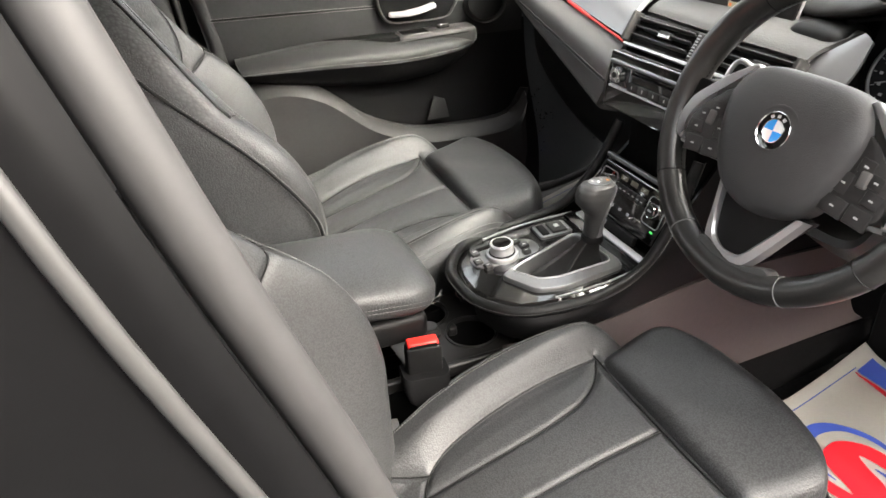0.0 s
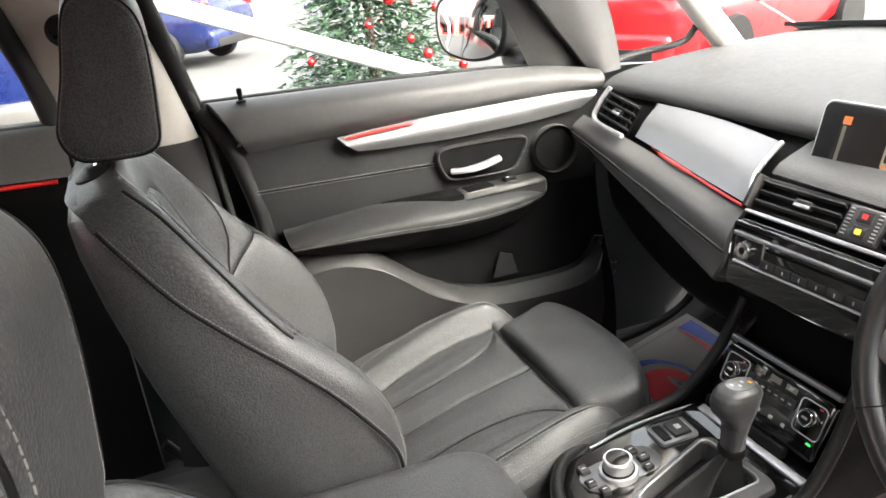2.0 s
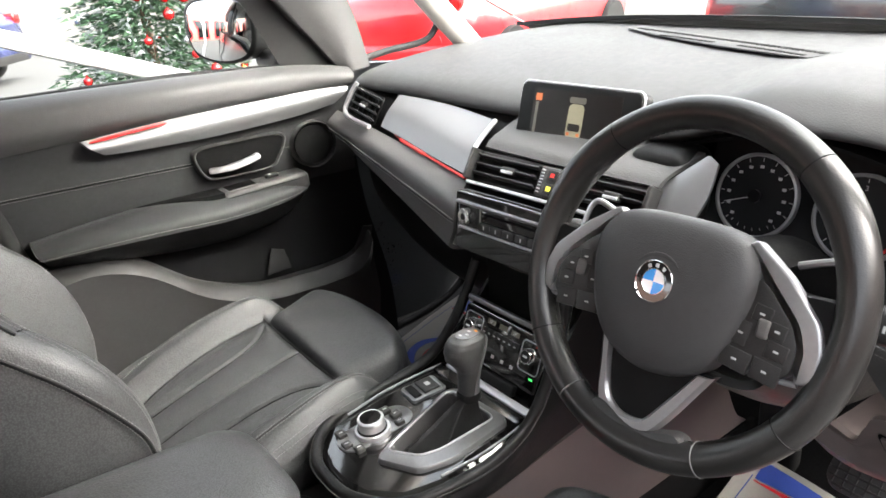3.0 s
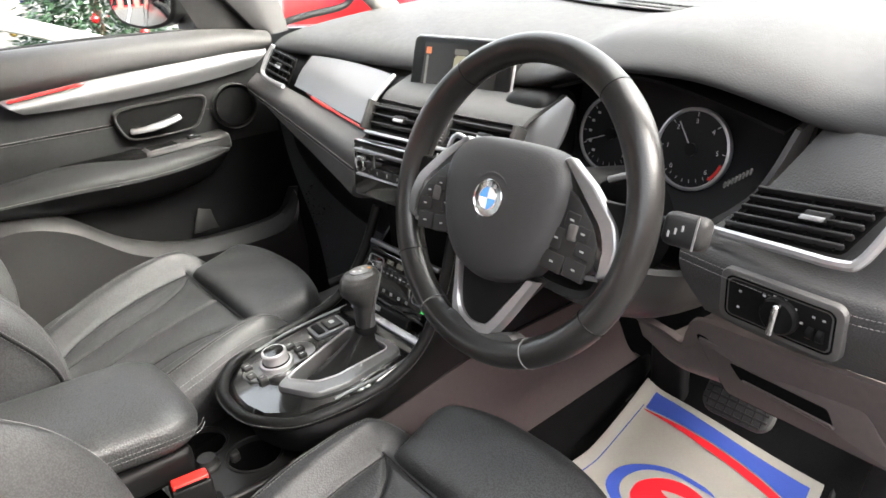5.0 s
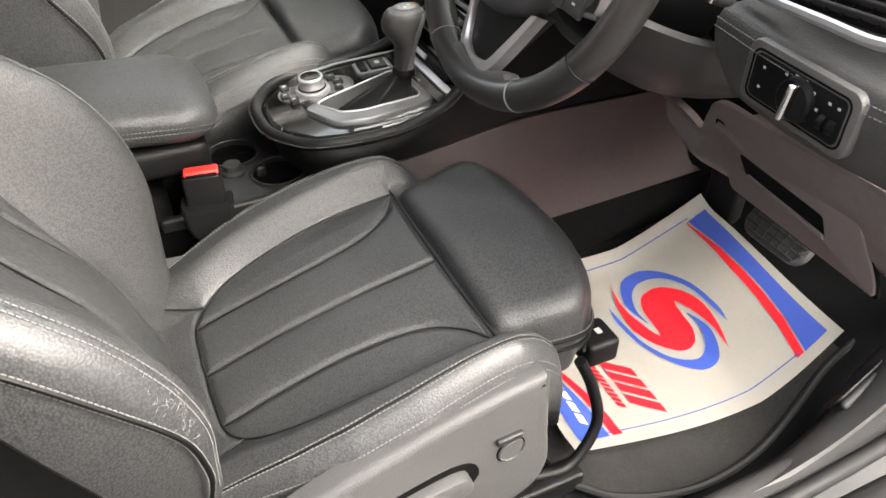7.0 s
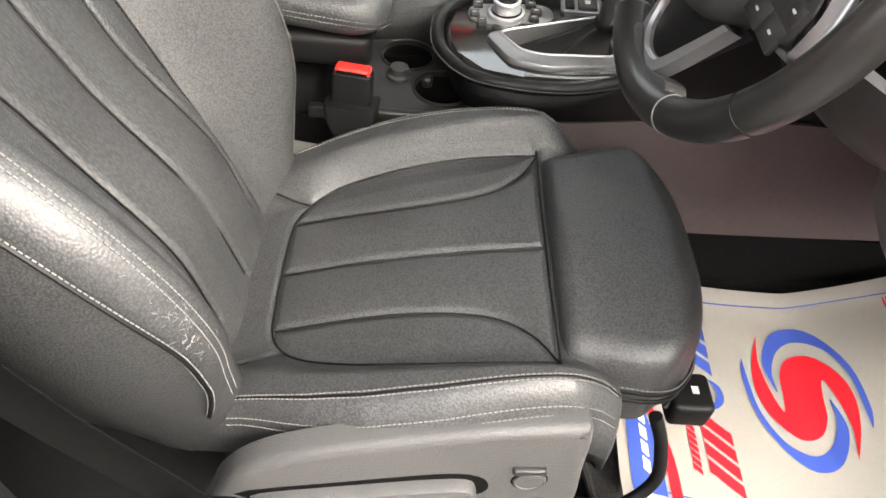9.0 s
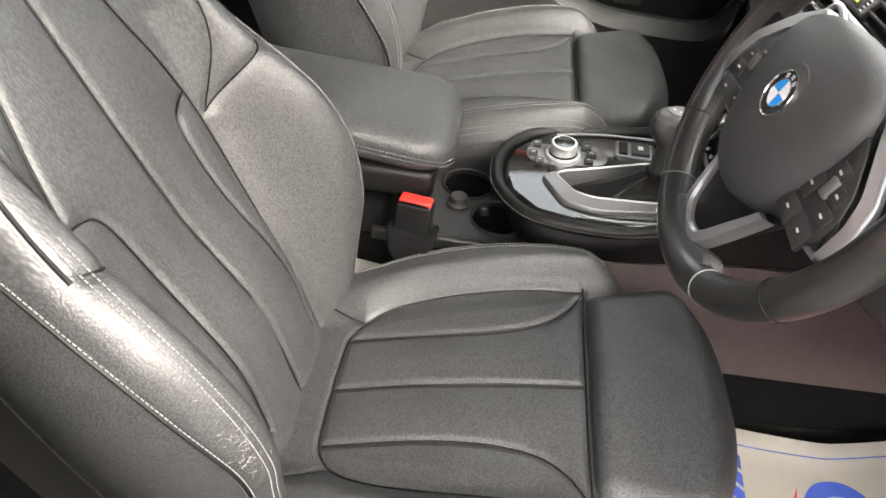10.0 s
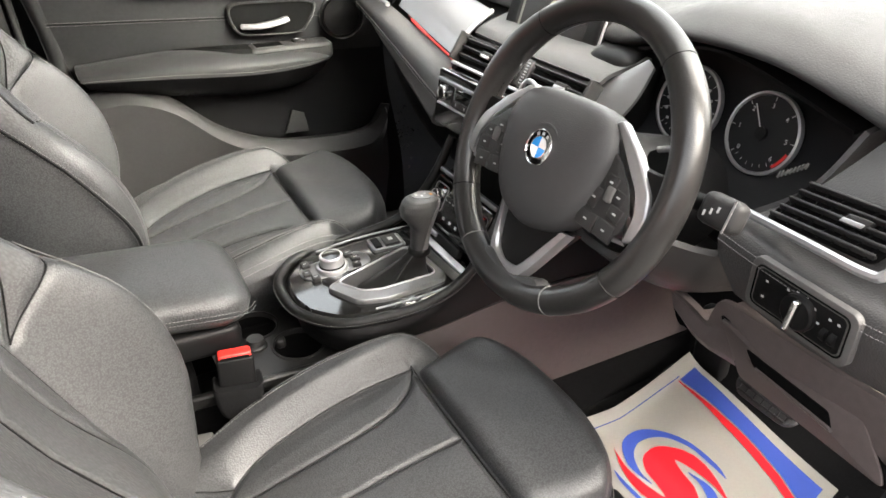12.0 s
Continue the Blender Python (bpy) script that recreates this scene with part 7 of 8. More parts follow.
    middle = [(0.266, -0.432, 0.845), (0.264, -0.48, 0.838), (0.260, -0.506, 0.836), (0.256, -0.520, 0.846), (0.252, -0.540, 0.856), (0.246, -0.60, 0.858), (0.250, -0.765, 0.85)]
    bottom = [(0.282, -0.455, 0.818), (0.276, -0.48, 0.808), (0.274, -0.506, 0.805), (0.274, -0.525, 0.805), (0.274, -0.545, 0.806), (0.275, -0.60, 0.810), (0.275, -0.765, 0.82)]
    part("knee_panel", sheet([top, middle, bottom, [(0.46, y, 0.80) for _, y, _ in bottom]], 5, 0.008), BROWN, d, "warm grey knee panel")
    face = axes((0.249, -0.640, 0.836), (0, -1, 0), (-0.12, 0, 1))
    face = face if face.to_3x3().col[2].x < 0 else face @ Matrix.Diagonal((1, 1, -1, 1))
    box = [(-0.108, 0.032), (0.075, 0.026), (0.106, -0.020), (0.112, -0.038), (-0.070, -0.030)]
    part("coin_box", prism(round_poly(box, 0.006, 3), 0.008, face, 0.002), BROWN, d, "warm grey coin box lid")
    # Flat near-black patch painted as the shade of the pull.
    part("coin_pull", prism(round_poly([(-0.066, 0.016), (0.042, 0.008), (0.050, -0.012), (-0.052, -0.002)], 0.004, 3), 0.0015, face @ Matrix.Translation((0, 0, 0.0078))), DARK, d, "near-black patch painted as the shade of a finger pull")
    part("pull_lip", prism(round_poly([(-0.050, 0.001), (0.048, -0.008), (0.052, -0.013), (-0.047, -0.005)], 0.002, 3), 0.004, face @ Matrix.Translation((0, 0, 0.0078)), 0.001), BROWN, d)
    part("panel_gap", tube([face @ Vector((x * 1.02, y * 1.05, 0.0035)) for x, y in round_poly(box, 0.006, 3)], 0.0020, 6, True), DARK, d)
    part("column_cover", sheet([[(0.15, -0.315, 0.975), (0.16, -0.345, 0.925), (0.165, -0.39, 0.912), (0.16, -0.44, 0.925), (0.15, -0.47, 0.975)], [(0.25, -0.290, 0.945), (0.25, -0.325, 0.878), (0.25, -0.395, 0.857), (0.25, -0.475, 0.878), (0.25, -0.508, 0.94)],
                                [(0.42, -0.28, 0.93), (0.42, -0.31, 0.855), (0.42, -0.395, 0.835), (0.42, -0.485, 0.855), (0.42, -0.515, 0.93)]], 6, 0.01), HARD, d, "black lower steering column cover")
    end = [(0.33, -0.735, 1.090), (0.270, -0.745, 1.050), (0.245, -0.755, 0.990), (0.222, -0.760, 0.975), (0.220, -0.765, 0.940), (0.240, -0.765, 0.900), (0.250, -0.765, 0.850), (0.275, -0.765, 0.815)]
    part("dash_end", sheet([[(x + dx, y - dy, z) for x, y, z in end] for dx, dy in ((0.0, -0.004), (0.008, 0.010), (0.03, 0.016), (0.16, 0.018))], 4, 0.006), DASH_PAD, d)
    part("end_gap", tube(curve([(x + 0.012, y - 0.0135, z) for x, y, z in end], 5), 0.0022, 6), DARK, d)
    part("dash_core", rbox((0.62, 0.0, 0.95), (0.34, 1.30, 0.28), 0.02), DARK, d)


dashboard()


# ---- pedals, mats ----
def pedal(name, label, at, w, h):
    p = thing(name, label, "pedal", m=pose(*at) @ pose(0, 0, 0, 0, 38, 0))
    part("pad", prism(rounded(w, h, 0.026), 0.014, Matrix(((0, 0, -1, 0.007), (1, 0, 0, 0), (0, 1, 0, 0), (0, 0, 0, 1))), 0.004), SOFT, p)
    for i in range(6):
        part("rib", rbox((-0.009, 0, -h * 0.40 + h * 0.16 * i), (0.003, w * (0.78 if i in (0, 5) else 0.92), 0.004), 0.001), HARD, p)
    for i in range(7):
        part("rib", rbox((-0.0085, w * (0.13 * i - 0.39), 0), (0.003, 0.003, h * (0.72 if i in (0, 6) else 0.9)), 0.001), HARD, p)
    part("arm", tube([(0.005, 0, 0), (0.06, 0, 0.10), (0.09, 0, 0.26)], 0.009, 8), MATT, p)


pedal("brake_pedal", "black ribbed rubber brake pedal", (0.60, -0.398, 0.527), 0.128, 0.080)
part("footrest", rbox((0.68, -0.20, 0.44), (0.03, 0.08, 0.22), 0.01, None), RUBBER)
tagged(bpy.data.objects["footrest"], "black ribbed footrest", "footrest", kind="structure")


def ribbon(path, widths, lay, n=6, lift=0.0007):
    """A flat tapering band along a line on the sheet."""
    pts = curve([(*p, 0) for p in path], n)
    ws = [along(np.linspace(0, 1, len(widths)), widths, i / (len(pts) - 1)) for i in range(len(pts))]
    rows = []
    for i, p in enumerate(pts):
        d = (pts[min(i + 1, len(pts) - 1)] - pts[max(i - 1, 0)]).normalized()
        nrm = Vector((-d.y, d.x, 0))
        rows.append([lay(p.x + nrm.x * ws[i] * k, p.y + nrm.y * ws[i] * k, lift + 1.2e-5 * i) for k in (-0.5, 0, 0.5)])
    return grid_mesh(rows)


def paper_mat(name, label, lay):
    """Lays a printed paper mat; lay(p, q, lift) gives the place of p across and q along."""
    t = thing(name, label, "paper mat", lay(0.5, 0.5, 0), group="paper floor mats")
    rows = [[lay(p, q, 0) for p in np.linspace(0, 1, 25)] for q in np.linspace(0, 1, 31)]
    bm = grid_mesh(rows)
    bmesh.ops.solidify(bm, geom=bm.faces[:], thickness=-0.0008)
    sh = part("paper_sheet", bm, PAPER, t, "cream paper sheet", smooth=60)
    # front banner, blue over red
    def area(lo, hi, n, mat, lift, nm):
        rows = [[lay(p, l + (h - l) * k, lift) for k in (0, 0.34, 0.67, 1)] for p, l, h in zip(np.linspace(lo[0][0], lo[-1][0], n), np.interp(np.linspace(lo[0][0], lo[-1][0], n), [a for a, _ in lo], [b for _, b in lo]), np.interp(np.linspace(lo[0][0], lo[-1][0], n), [a for a, _ in hi], [b for _, b in hi]))]
        part(nm, grid_mesh(rows), mat, sh, smooth=60)
    border = lambda p: along((0.05, 0.10, 0.23, 0.38, 0.51, 0.70, 0.86, 0.93), (0.858, 0.872, 0.901, 0.915, 0.919, 0.914, 0.902, 0.893), p)
    width = np.linspace(0.05, 0.92, 23)
    area([(p, border(p)) for p in width], [(p, 0.962 + 0.016 * smooth01(p)) for p in width], 34, INK_BLUE, 0.0010, "blue_banner")
    area([(p, border(p) - along((0.05, 0.28, 0.55, 0.93), (0.036, 0.038, 0.034, 0.010), p)) for p in width], [(p, border(p) - 0.006) for p in width], 34, INK_RED, 0.0010, "red_stripe")
    area([(0.05, 0.03), (0.75, 0.03)], [(p, 0.03 + 0.09 * smooth01((0.8 - p) / 0.7)) for p in np.linspace(0.05, 0.75, 10)], 24, INK_BLUE, 0.0010, "rear_banner")
    area([(p, 0.04 + 0.09 * smooth01((0.8 - p) / 0.7)) for p in np.linspace(0.05, 0.75, 10)], [(p, 0.045 + 0.115 * smooth01((0.8 - p) / 0.7)) for p in np.linspace(0.05, 0.75, 10)], 24, INK_RED, 0.0010, "rear_stripe")
    # border line
    for a, b in (((0.068, 0.10), (0.062, 0.84)), ((0.945, 0.02), (0.935, 0.90))):
        part("border_line", ribbon([a, (a[0], 0.35), (a[0], 0.7), b], [0.005, 0.005], lambda p, q, l: lay(p, q, l), 12), INK_BLUE, sh, smooth=60)
    # swirl: two blades round an S, the same when turned half round
    turned = lambda ln: [(1.09 - p, 1.17 - q) for p, q in ln]

    def blade(nm, a, b, mat):
        a, b = (curve([(*k, 0) for k in ln], 5) for ln in (a, b))
        part(nm, grid_mesh([[lay(u.x + (v.x - u.x) * k, u.y + (v.y - u.y) * k, 0.0012) for k in (0, 0.25, 0.5, 0.75, 1)] for u, v in zip(a, b)]), mat, sh, smooth=60)
    outer = [(0.565, 0.508), (0.695, 0.486), (0.823, 0.530), (0.853, 0.609), (0.788, 0.680), (0.642, 0.741), (0.469, 0.759), (0.386, 0.748)]
    inner = [(0.565, 0.512), (0.651, 0.509), (0.745, 0.540), (0.790, 0.602), (0.741, 0.678), (0.620, 0.728), (0.482, 0.742), (0.386, 0.746)]
    blade("swirl_blue", outer, inner, INK_BLUE)
    blade("swirl_blue", turned(outer), turned(inner), INK_BLUE)
    ess = [(0.816, 0.486), (0.691, 0.453), (0.561, 0.444), (0.450, 0.474), (0.367, 0.538), (0.378, 0.604), (0.449, 0.638), (0.542, 0.644), (0.612, 0.655), (0.526, 0.680), (0.398, 0.696), (0.274, 0.684)]
    blade("swirl_red", ess, turned(ess)[::-1], INK_RED)
    arc = lambda r, a0, a1, k=9, ex=1.0: [(r * math.cos(radians(a0 + (a1 - a0) * i / (k - 1))), r * math.sin(radians(a0 + (a1 - a0) * i / (k - 1))) * ex) for i in range(k)]
    # name bars and small swirl behind it
    for p0, p1, q, h, mat in ((0.94, 0.62, 0.285, 0.065, INK_BLUE), (0.40, 0.13, 0.290, 0.085, INK_RED), (0.42, 0.17, 0.215, 0.022, INK_RED), (0.70, 0.12, 0.075, 0.018, INK_WHITE)):
        n = 4 if h > 0.03 else 9
        for i in range(n):
            a, b = p0 + (p1 - p0) * (i + 0.06) / n, p0 + (p1 - p0) * (i + 0.82) / n
            part("print_bar", grid_mesh([[lay(a - h * k, q + h * k, 0.0014), lay(b - h * k, q + h * k, 0.0014)] for k in (-0.5, 0, 0.5)]), mat, sh, smooth=0)
    sm = lambda x, y, l: lay(0.52 + x / 0.38, 0.275 + y / 0.50, l)
    part("small_swirl", ribbon(arc(0.026, 20, 200), [0.0, 0.010, 0.011, 0.008, 0.0], sm, 4, 0.0022), INK_BLUE, sh, smooth=60)
    part("small_swirl", ribbon(arc(0.026, 200, 380), [0.0, 0.010, 0.011, 0.008, 0.0], sm, 4, 0.0026), INK_RED, sh, smooth=60)


def lay_driver(p, q, lift):
    a, b, c = Vector((0.640, -0.176, 0)), Vector((0.618, -0.546, 0)), Vector((0.135, -0.540, 0))
    xy = b + (a - b) * p + (c - b) * (1 - q)
    z = 0.369 + 0.40 * max(0.0, xy.x - 0.44) ** 1.12
    z += 0.040 * smooth01((p - 0.88) / 0.2) * (1 - 0.5 * q) + 0.004 * math.sin(5 * p + 4 * q) + 0.010 * smooth01((0.12 - p) / 0.15) * (1 - q)
    bow = math.sin(math.pi * min(1.0, max(0.0, q)))
    return Vector((xy.x, xy.y - (0.034 * (1 - p) + 0.020 * p) * bow, z + lift))


def lay_passenger(p, q, lift):
    x, y = 0.10 + 0.51 * q, 0.290 + 0.37 * p + 0.03 * q
    return Vector((x, y, 0.412 + 0.25 * max(0.0, x - 0.35) + 0.003 * math.sin(5 * p + 4 * q) + lift))


paper_mat("paper_mat", "cream paper floor mat printed with blue and red swirl", lay_driver)
paper_mat("paper_mat", "cream paper floor mat printed with blue and red swirl", lay_passenger)
def floor_mat():
    m = thing("floor_mat", "black textile mat with a raised rim on the driver's carpet", "car mat", (0.40, -0.42, 0.36))
    edge = [(0.10, -0.16), (0.10, -0.50), (0.135, -0.585), (0.20, -0.625), (0.281, -0.641), (0.38, -0.632), (0.468, -0.606), (0.578, -0.566), (0.66, -0.545), (0.70, -0.50), (0.70, -0.16)]
    lie = lambda x, y: 0.347 + 0.16 * max(0.0, x - 0.36) ** 1.1
    out = [(p.x, p.y) for p in curve([(*p, 0) for p in edge], 6, True)]
    cx, cy = 0.40, -0.38
    part("textile_top", grid_mesh([[Vector((cx + (x - cx) * k, cy + (y - cy) * k, lie(cx + (x - cx) * k, 0))) for x, y in out] for k in (1.0, 0.9, 0.75, 0.5, 0.25, 0.01)], True, False), TEXTILE, m, smooth=50)
    part("raised_rim", tube([Vector((x, y, lie(x, y) + 0.002)) for x, y in out], 0.006, 8, True), RUBBER, m, "black rubber rim")
    # carpet flank with the bonnet release
    k = thing("kick_panel", "black grained plastic kick panel with bonnet release lever", "kick panel", (0.50, -0.64, 0.36))
    part("panel", sheet([[(0.16, -0.655, 0.352), (0.30, -0.662, 0.352), (0.46, -0.640, 0.362), (0.60, -0.600, 0.40), (0.76, -0.575, 0.47)],
                         [(0.16, -0.672, 0.385), (0.30, -0.680, 0.392), (0.46, -0.664, 0.425), (0.60, -0.640, 0.49), (0.76, -0.630, 0.60)],
                         [(0.16, -0.705, 0.418), (0.30, -0.708, 0.425), (0.46, -0.700, 0.452), (0.60, -0.690, 0.54), (0.76, -0.680, 0.70)]], 6, 0.006), SOFT, k)
    part("recess", prism(rounded(0.11, 0.046, 0.020), 0.003, axes((0.515, -0.642, 0.448), (1, 0.18, 0.25), (-0.1, -0.45, 1)), 0.001), MATT, k)
    lv = part("release_lever", rbox((0, 0, 0.010), (0.080, 0.030, 0.014), 0.006, axes((0.512, -0.644, 0.444), (1, 0.18, 0.25), (-0.1, -0.45, 1))), HARD, k, "black bonnet release lever")
    part("lever_mark", rbox((0.012, 0, 0.0175), (0.012, 0.008, 0.0006), 0, axes((0.512, -0.644, 0.444), (1, 0.18, 0.25), (-0.1, -0.45, 1))), WHITE_MARK, lv)


floor_mat()
other = thing("floor_mat", "thick black textile mat under the passenger's paper", "car mat", (0.38, 0.42, 0.36))
part("foam_wedge", grid_mesh([[Vector((x, y, z)) for y, z in ((0.18, 0.33), (0.19, t), (0.42, t + 0.002), (0.65, t), (0.66, 0.33))] for x, t in ((0.05, 0.400), (0.35, 0.404), (0.55, 0.454), (0.72, 0.50))]), CARPET, other)


# ---- outside ----
def outside():
    part("ground", grid_mesh([[Vector((x, y, -0.30 + 0.30)) for y in np.linspace(-80, 80, 5)] for x in np.linspace(-80, 80, 5)]), CONCRETE)
    tagged(bpy.data.objects["ground"], "pale concrete forecourt", "ground", kind="structure")
    # brick building on the driver's side, behind the camera
    w = thing("building", "pinkish brick building with white fascia", "building", (0, -7, 0), kind="structure")
    part("brick_wall", rbox((0, -7.2, 1.6), (26, 0.4, 3.2), 0.02), BRICK, w)
    for i in range(4):
        x = -1.5 + 2.2 * i
        fr = part("window_frame", rbox((x, -6.99, 1.25), (1.7, 0.10, 2.2), 0.02), PAINT_RED, w, "red painted shop window frame")
        for j in (-1, 1):
            part("pane", rbox((x + 0.40 * j, -6.93, 1.30), (0.70, 0.02, 1.9), 0.005), GLOSS, fr, "dark shop window pane")
    part("white_fascia", rbox((0, -7.0, 3.6), (26, 0.7, 0.8), 0.05), PAINT_WHITE, w)

    b = thing("shop_front", "brick shop front with red framed windows behind the car", "building", (-9.2, 1.0, 0), kind="structure")
    part("brick_wall", rbox((-9.4, 1.0, 1.6), (0.4, 14, 3.2), 0.02), BRICK, b)
    for i in range(5):
        fr = part("window_frame", rbox((-9.18, -3.4 + 1.9 * i, 1.25), (0.10, 1.3, 2.1), 0.02), PAINT_RED, b, "red painted window frame")
        for j in (-1, 1):
            part("pane", rbox((-9.12, -3.4 + 1.9 * i + 0.30 * j, 1.30), (0.02, 0.50, 1.8), 0.005), GLOSS, fr, "dark shop window pane")


outside()


# ---- around the car ----
def bush_tree():
    t = thing("christmas_tree", "snow-flocked green Christmas tree hung with red and gold baubles", "christmas tree", (1.12, 5.2, 0))
    rng = random.Random(4)
    part("trunk", tube([(1.12, 5.2, 0.0), (1.12, 5.2, 2.2)], [0.05, 0.012], 10), BARK, t)
    part("pot", lathe([(0.16, 0.0), (0.20, 0.26), (0.18, 0.26), (0.0, 0.22)], Matrix.Translation((1.12, 5.2, 0.0)), 24), RED_PLASTIC, t)
    for nm, mat, count, r0 in (("needles", LEAF, 11000, 0.0), ("frosted_tips", FROST, 2600, 0.6)):
        bm = bmesh.new()
        for _ in range(count):
            h = 0.30 + 2.0 * rng.random() ** 1.3
            tier = 0.75 + 0.25 * ((h * 5.5) % 1.0)
            R = (0.78 * (1 - (h - 0.30) / 2.05) + 0.03) * (1.15 - 0.35 * ((h * 4.3) % 1.0))
            a = rng.random() * 2 * math.pi
            rr = R * (r0 + (1 - r0) * rng.random() ** 0.5) * (0.85 + 0.25 * math.sin(a * 9 + h * 13))
            p = Vector((1.12 + rr * math.cos(a), 5.2 + rr * math.sin(a), h - 0.10 * rr))
            d = Vector((math.cos(a) + rng.uniform(-0.7, 0.7), math.sin(a) + rng.uniform(-0.7, 0.7), rng.uniform(-0.5, 0.3))).normalized()
            s = d.orthogonal().normalized()
            s = (Matrix.Rotation(rng.random() * 6.28, 3, d) @ s)
            L, w = rng.uniform(0.05, 0.10), rng.uniform(0.008, 0.015)
            q = [bm.verts.new(p + s * w), bm.verts.new(p - s * w), bm.verts.new(p + d * L)]
            bm.faces.new(q)
        tagged(part(nm, bm, mat, t, smooth=0), "fir needles" if r0 == 0 else "white frosted needle tips", kind="stuff")
    for i in range(46):
        h = 0.45 + 1.7 * rng.random()
        R = 0.80 * (1 - (h - 0.30) / 2.05) + 0.03
        a = math.pi * (1.0 + rng.random()) if i % 4 else rng.random() * 6.28
        rad = rng.uniform(0.028, 0.042)
        b = part("bauble", lathe([(0.0, -rad)] + [(rad * math.cos(radians(x)), rad * math.sin(radians(x))) for x in range(-75, 76, 15)] + [(0.006, rad), (0.006, rad + 0.012), (0, rad + 0.012)], Matrix.Translation((1.12 + R * math.cos(a), 5.2 + R * math.sin(a), h - 0.05)), 16),
                 (BAUBLE_RED, BAUBLE_RED, BAUBLE_RED, BAUBLE_GOLD, BAUBLE_SILVER)[i % 5], t)


bush_tree()


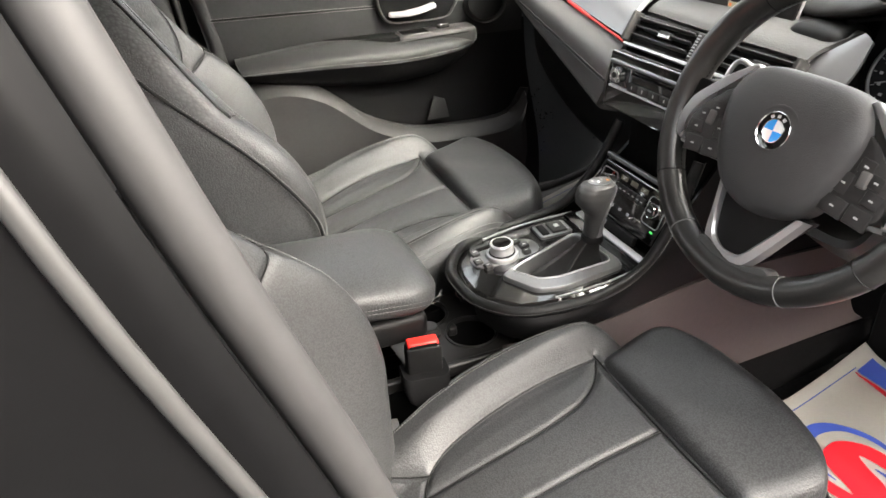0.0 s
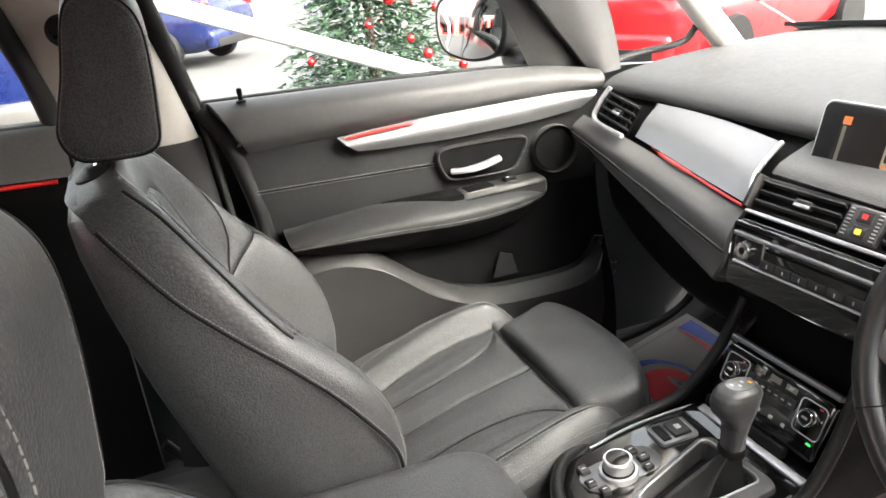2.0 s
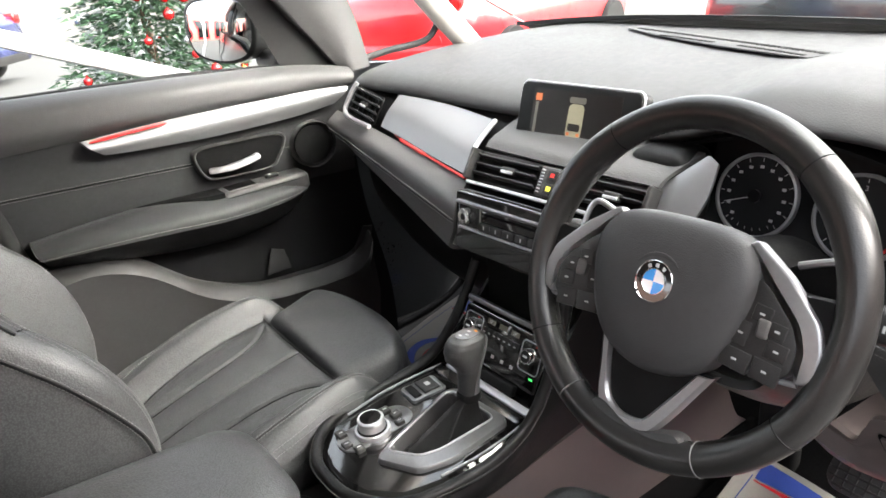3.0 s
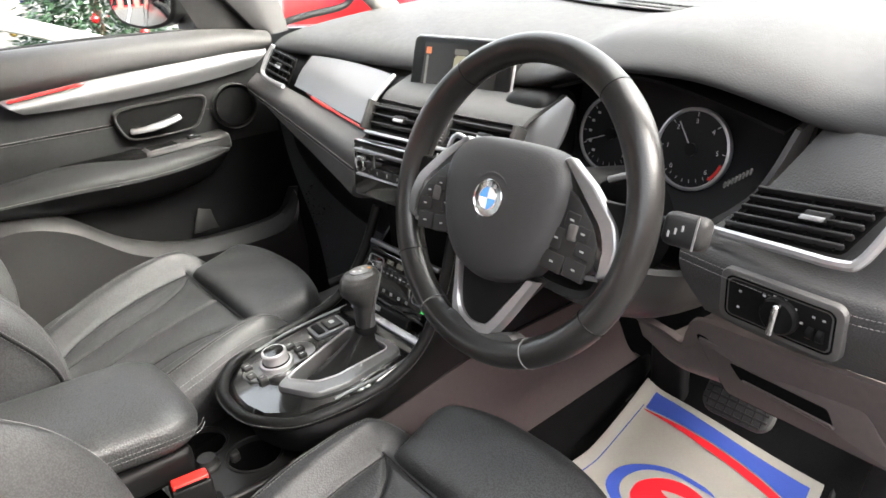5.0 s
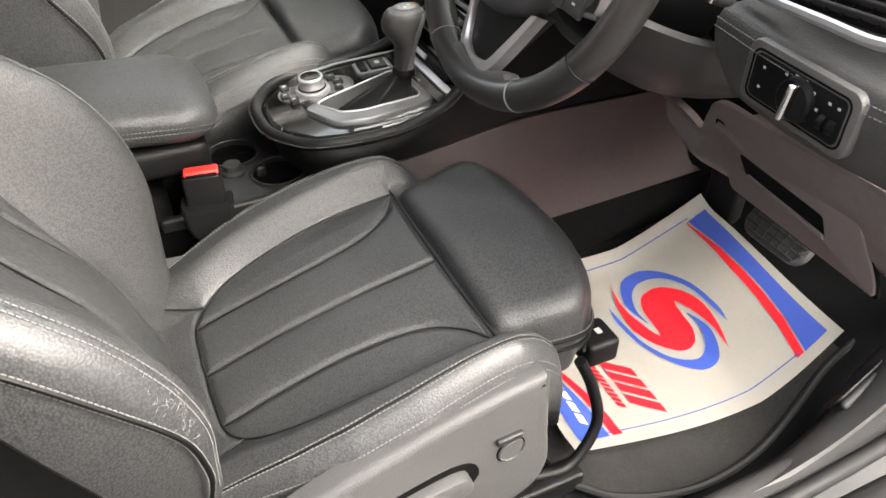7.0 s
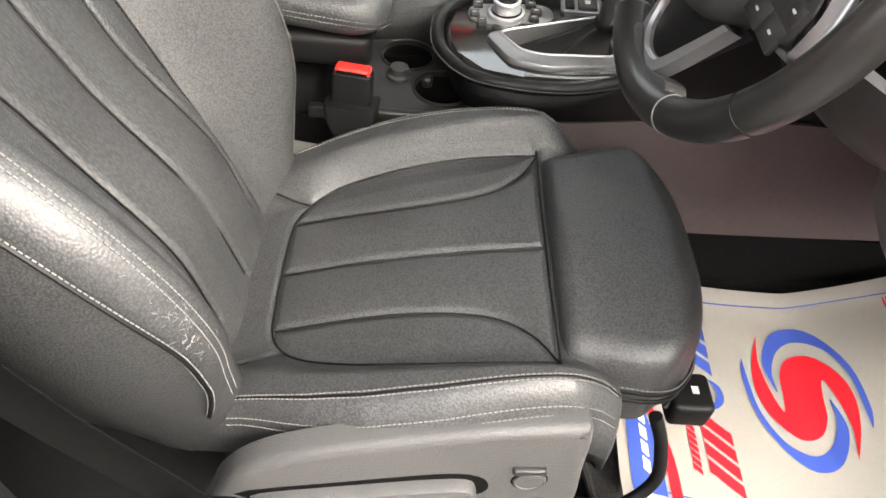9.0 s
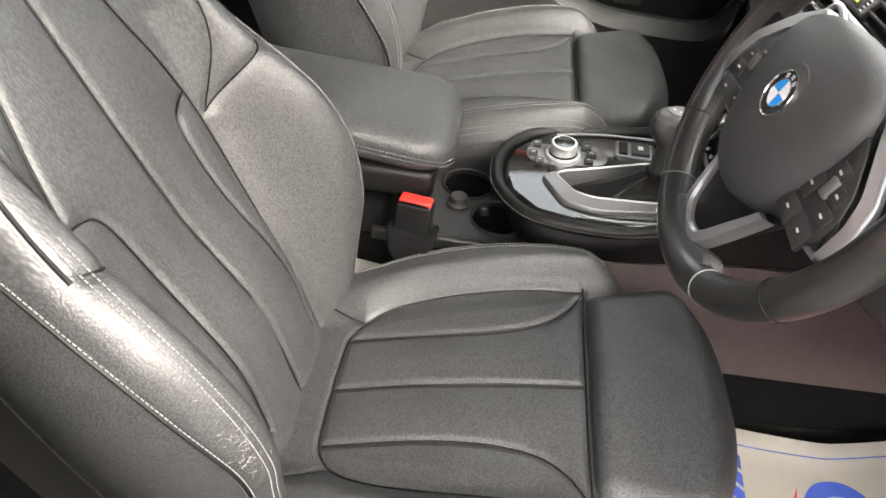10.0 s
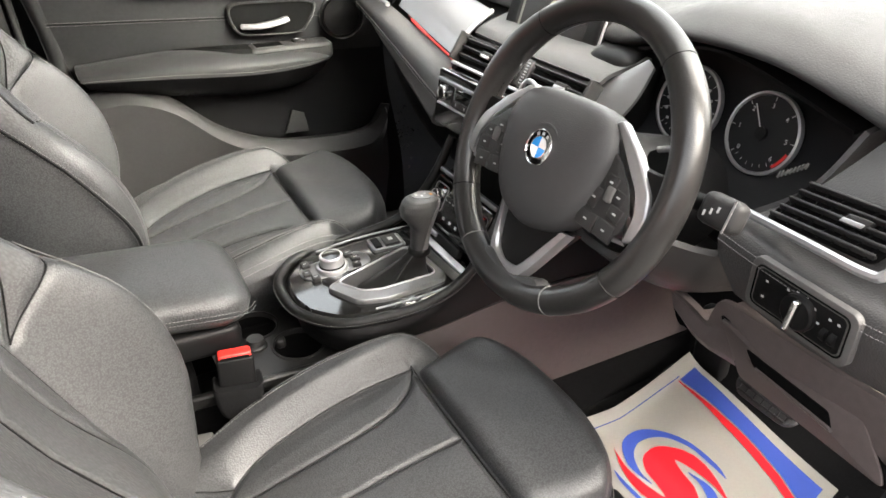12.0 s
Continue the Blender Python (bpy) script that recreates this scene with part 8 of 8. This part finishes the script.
def parked_car(name, label, m, paint, plate=True, tall=1.0):
    """A hatchback seen from outside: body shell lofted from side profiles, wheels, lamps, glass. Its tail points along its own +x."""
    c = thing(name, label, "car", m=m, group="parked cars")
    up = lambda z: 0.3 + (z - 0.3) * tall
    prof = [(-2.0, 0.30, 0.62, 0.70), (-1.9, 0.24, 0.78, 0.82), (-1.2, 0.22, 0.95, 0.88), (-0.7, 0.22, 1.02, 0.90), (0.2, 0.22, 1.03, 0.91), (1.2, 0.22, 1.05, 0.90), (1.75, 0.24, 1.02, 0.86), (1.98, 0.32, 0.92, 0.80), (2.02, 0.45, 0.80, 0.74)]
    rows = []
    for x, lo, hi, w in prof:
        rows.append([Vector((x, y * w, up(z))) for y, z in ((-0.80, lo), (-0.97, lo + 0.15), (-1.0, 0.5 * (lo + hi)), (-0.96, hi - 0.08), (-0.86, hi), (0, hi + 0.03), (0.86, hi), (0.96, hi - 0.08), (1.0, 0.5 * (lo + hi)), (0.97, lo + 0.15), (0.80, lo))])
    part("body", grid_mesh(rows, True, True), paint, c, smooth=50)
    cab = [(-0.75, 0.80, 1.03), (-0.15, 0.72, 1.42), (0.4, 0.70, 1.48), (1.1, 0.68, 1.44), (1.72, 0.74, 1.06)]
    part("roof", sheet([[(x, y * w, up(z - 0.05 * abs(y))) for y in (-0.8, 0, 0.8)] for x, w, z in cab[1:4]], 5, 0.03), paint, c)
    glass = part("windows", sheet([[(x, sd * w * 0.96, up(z * k + 1.02 * (1 - k))) for k, sd in ((0, -1), (1, -0.85), (1, 0.85), (0, 1))] for x, w, z in cab], 4, 0.02), GLOSS, c, "dark tinted windows")
    for x in (-1.25, 1.25):
        for sd in (-1, 1):
            wm = Matrix.Translation((x, sd * 0.84, 0.32)) @ pose(0, 0, 0, 90 * sd, 0, 0)
            ty = part("wheel", lathe([(0.20, -0.10), (0.30, -0.10), (0.32, -0.06), (0.32, 0.06), (0.30, 0.09), (0.21, 0.08)], wm, 36), RUBBER, c)
            part("rim", lathe([(0.20, 0.06), (0.205, 0.08), (0.19, 0.075), (0.07, 0.05), (0.0, 0.055)], wm, 30), SATIN, ty)
            for i in range(5):
                part("spoke", rbox((0.11, 0, 0.072), (0.17, 0.035, 0.02), 0.005, wm @ pose(0, 0, 0, 0, 0, 72 * i)), CHROME, ty)
    for sd in (-1, 1):
        part("tail_lamp", rbox((1.93, sd * 0.68, up(0.90)), (0.18, 0.20, 0.16), 0.04), BAUBLE_RED, c, "red tail lamp")
    part("bumper", rbox((1.99, 0, 0.42), (0.16, 1.50, 0.26), 0.06), paint, c)
    part("bumper_insert", rbox((2.065, 0, 0.36), (0.03, 1.20, 0.12), 0.01), HARD, c)
    if plate:
        part("bumper_step", rbox((2.05, 0, 0.80), (0.10, 1.56, 0.15), 0.04), TRAY, c, "grey plastic bumper step")
        pl = part("number_plate", rbox((2.075, 0, up(0.905)), (0.012, 0.52, 0.112), 0.004, pose(0, 0, 0)), PLATE_YELLOW, c, "yellow number plate")
        for i in range(7):
            part("plate_bar", rbox((2.083, -0.21 + 0.065 * i + (0.03 if i > 3 else 0), up(0.905)), (0.003, 0.036, 0.072), 0), DARK, pl)
    return c


parked_car("parked_car", "blue parked hatchback with yellow rear plate", pose(-1.37, 5.5, 0.0, 0, 0, -90), PAINT_BLUE, True, 1.6)
parked_car("parked_car", "blue parked hatchback beside the tree", pose(-0.9, 13.0, 0.0, 0, 0, -35), PAINT_BLUE, False)
parked_car("parked_car", "red parked hatchback ahead of the car", pose(5.2, 6.0, 0.0, 0, 0, 200), PAINT_RED, False)
parked_car("parked_car", "dark grey parked hatchback ahead of the car", pose(7.0, 2.3, 0.0, 0, 0, 180), PAINT_GREY, False)


# White bar stands in for a pale diagonal band; its post is invented.
def handrail():
    h = thing("handrail", "white sloping bar standing in for a pale diagonal band", "handrail", (0.0, 1.1, 0.0))
    a, b = Vector((-1.6, 1.12, 1.775)), Vector((2.95, 1.12, 0.0))
    d = (b - a).normalized()
    fr = axes((a + b) / 2, d, (0, 1, 0))
    part("rail", rbox((0, 0, 0), ((b - a).length, 0.05, 0.040), 0.006, fr), PAINT_WHITE, h)
    part("post", rbox((-1.55, 1.12, 0.88), (0.05, 0.05, 1.76), 0.006), PAINT_WHITE, h)


handrail()
part("garden_wall", rbox((0, 18, 1.3), (50, 0.3, 2.6), 0.02), PLASTER)
tagged(bpy.data.objects["garden_wall"], "white boundary wall beyond the cars", "wall", kind="structure")
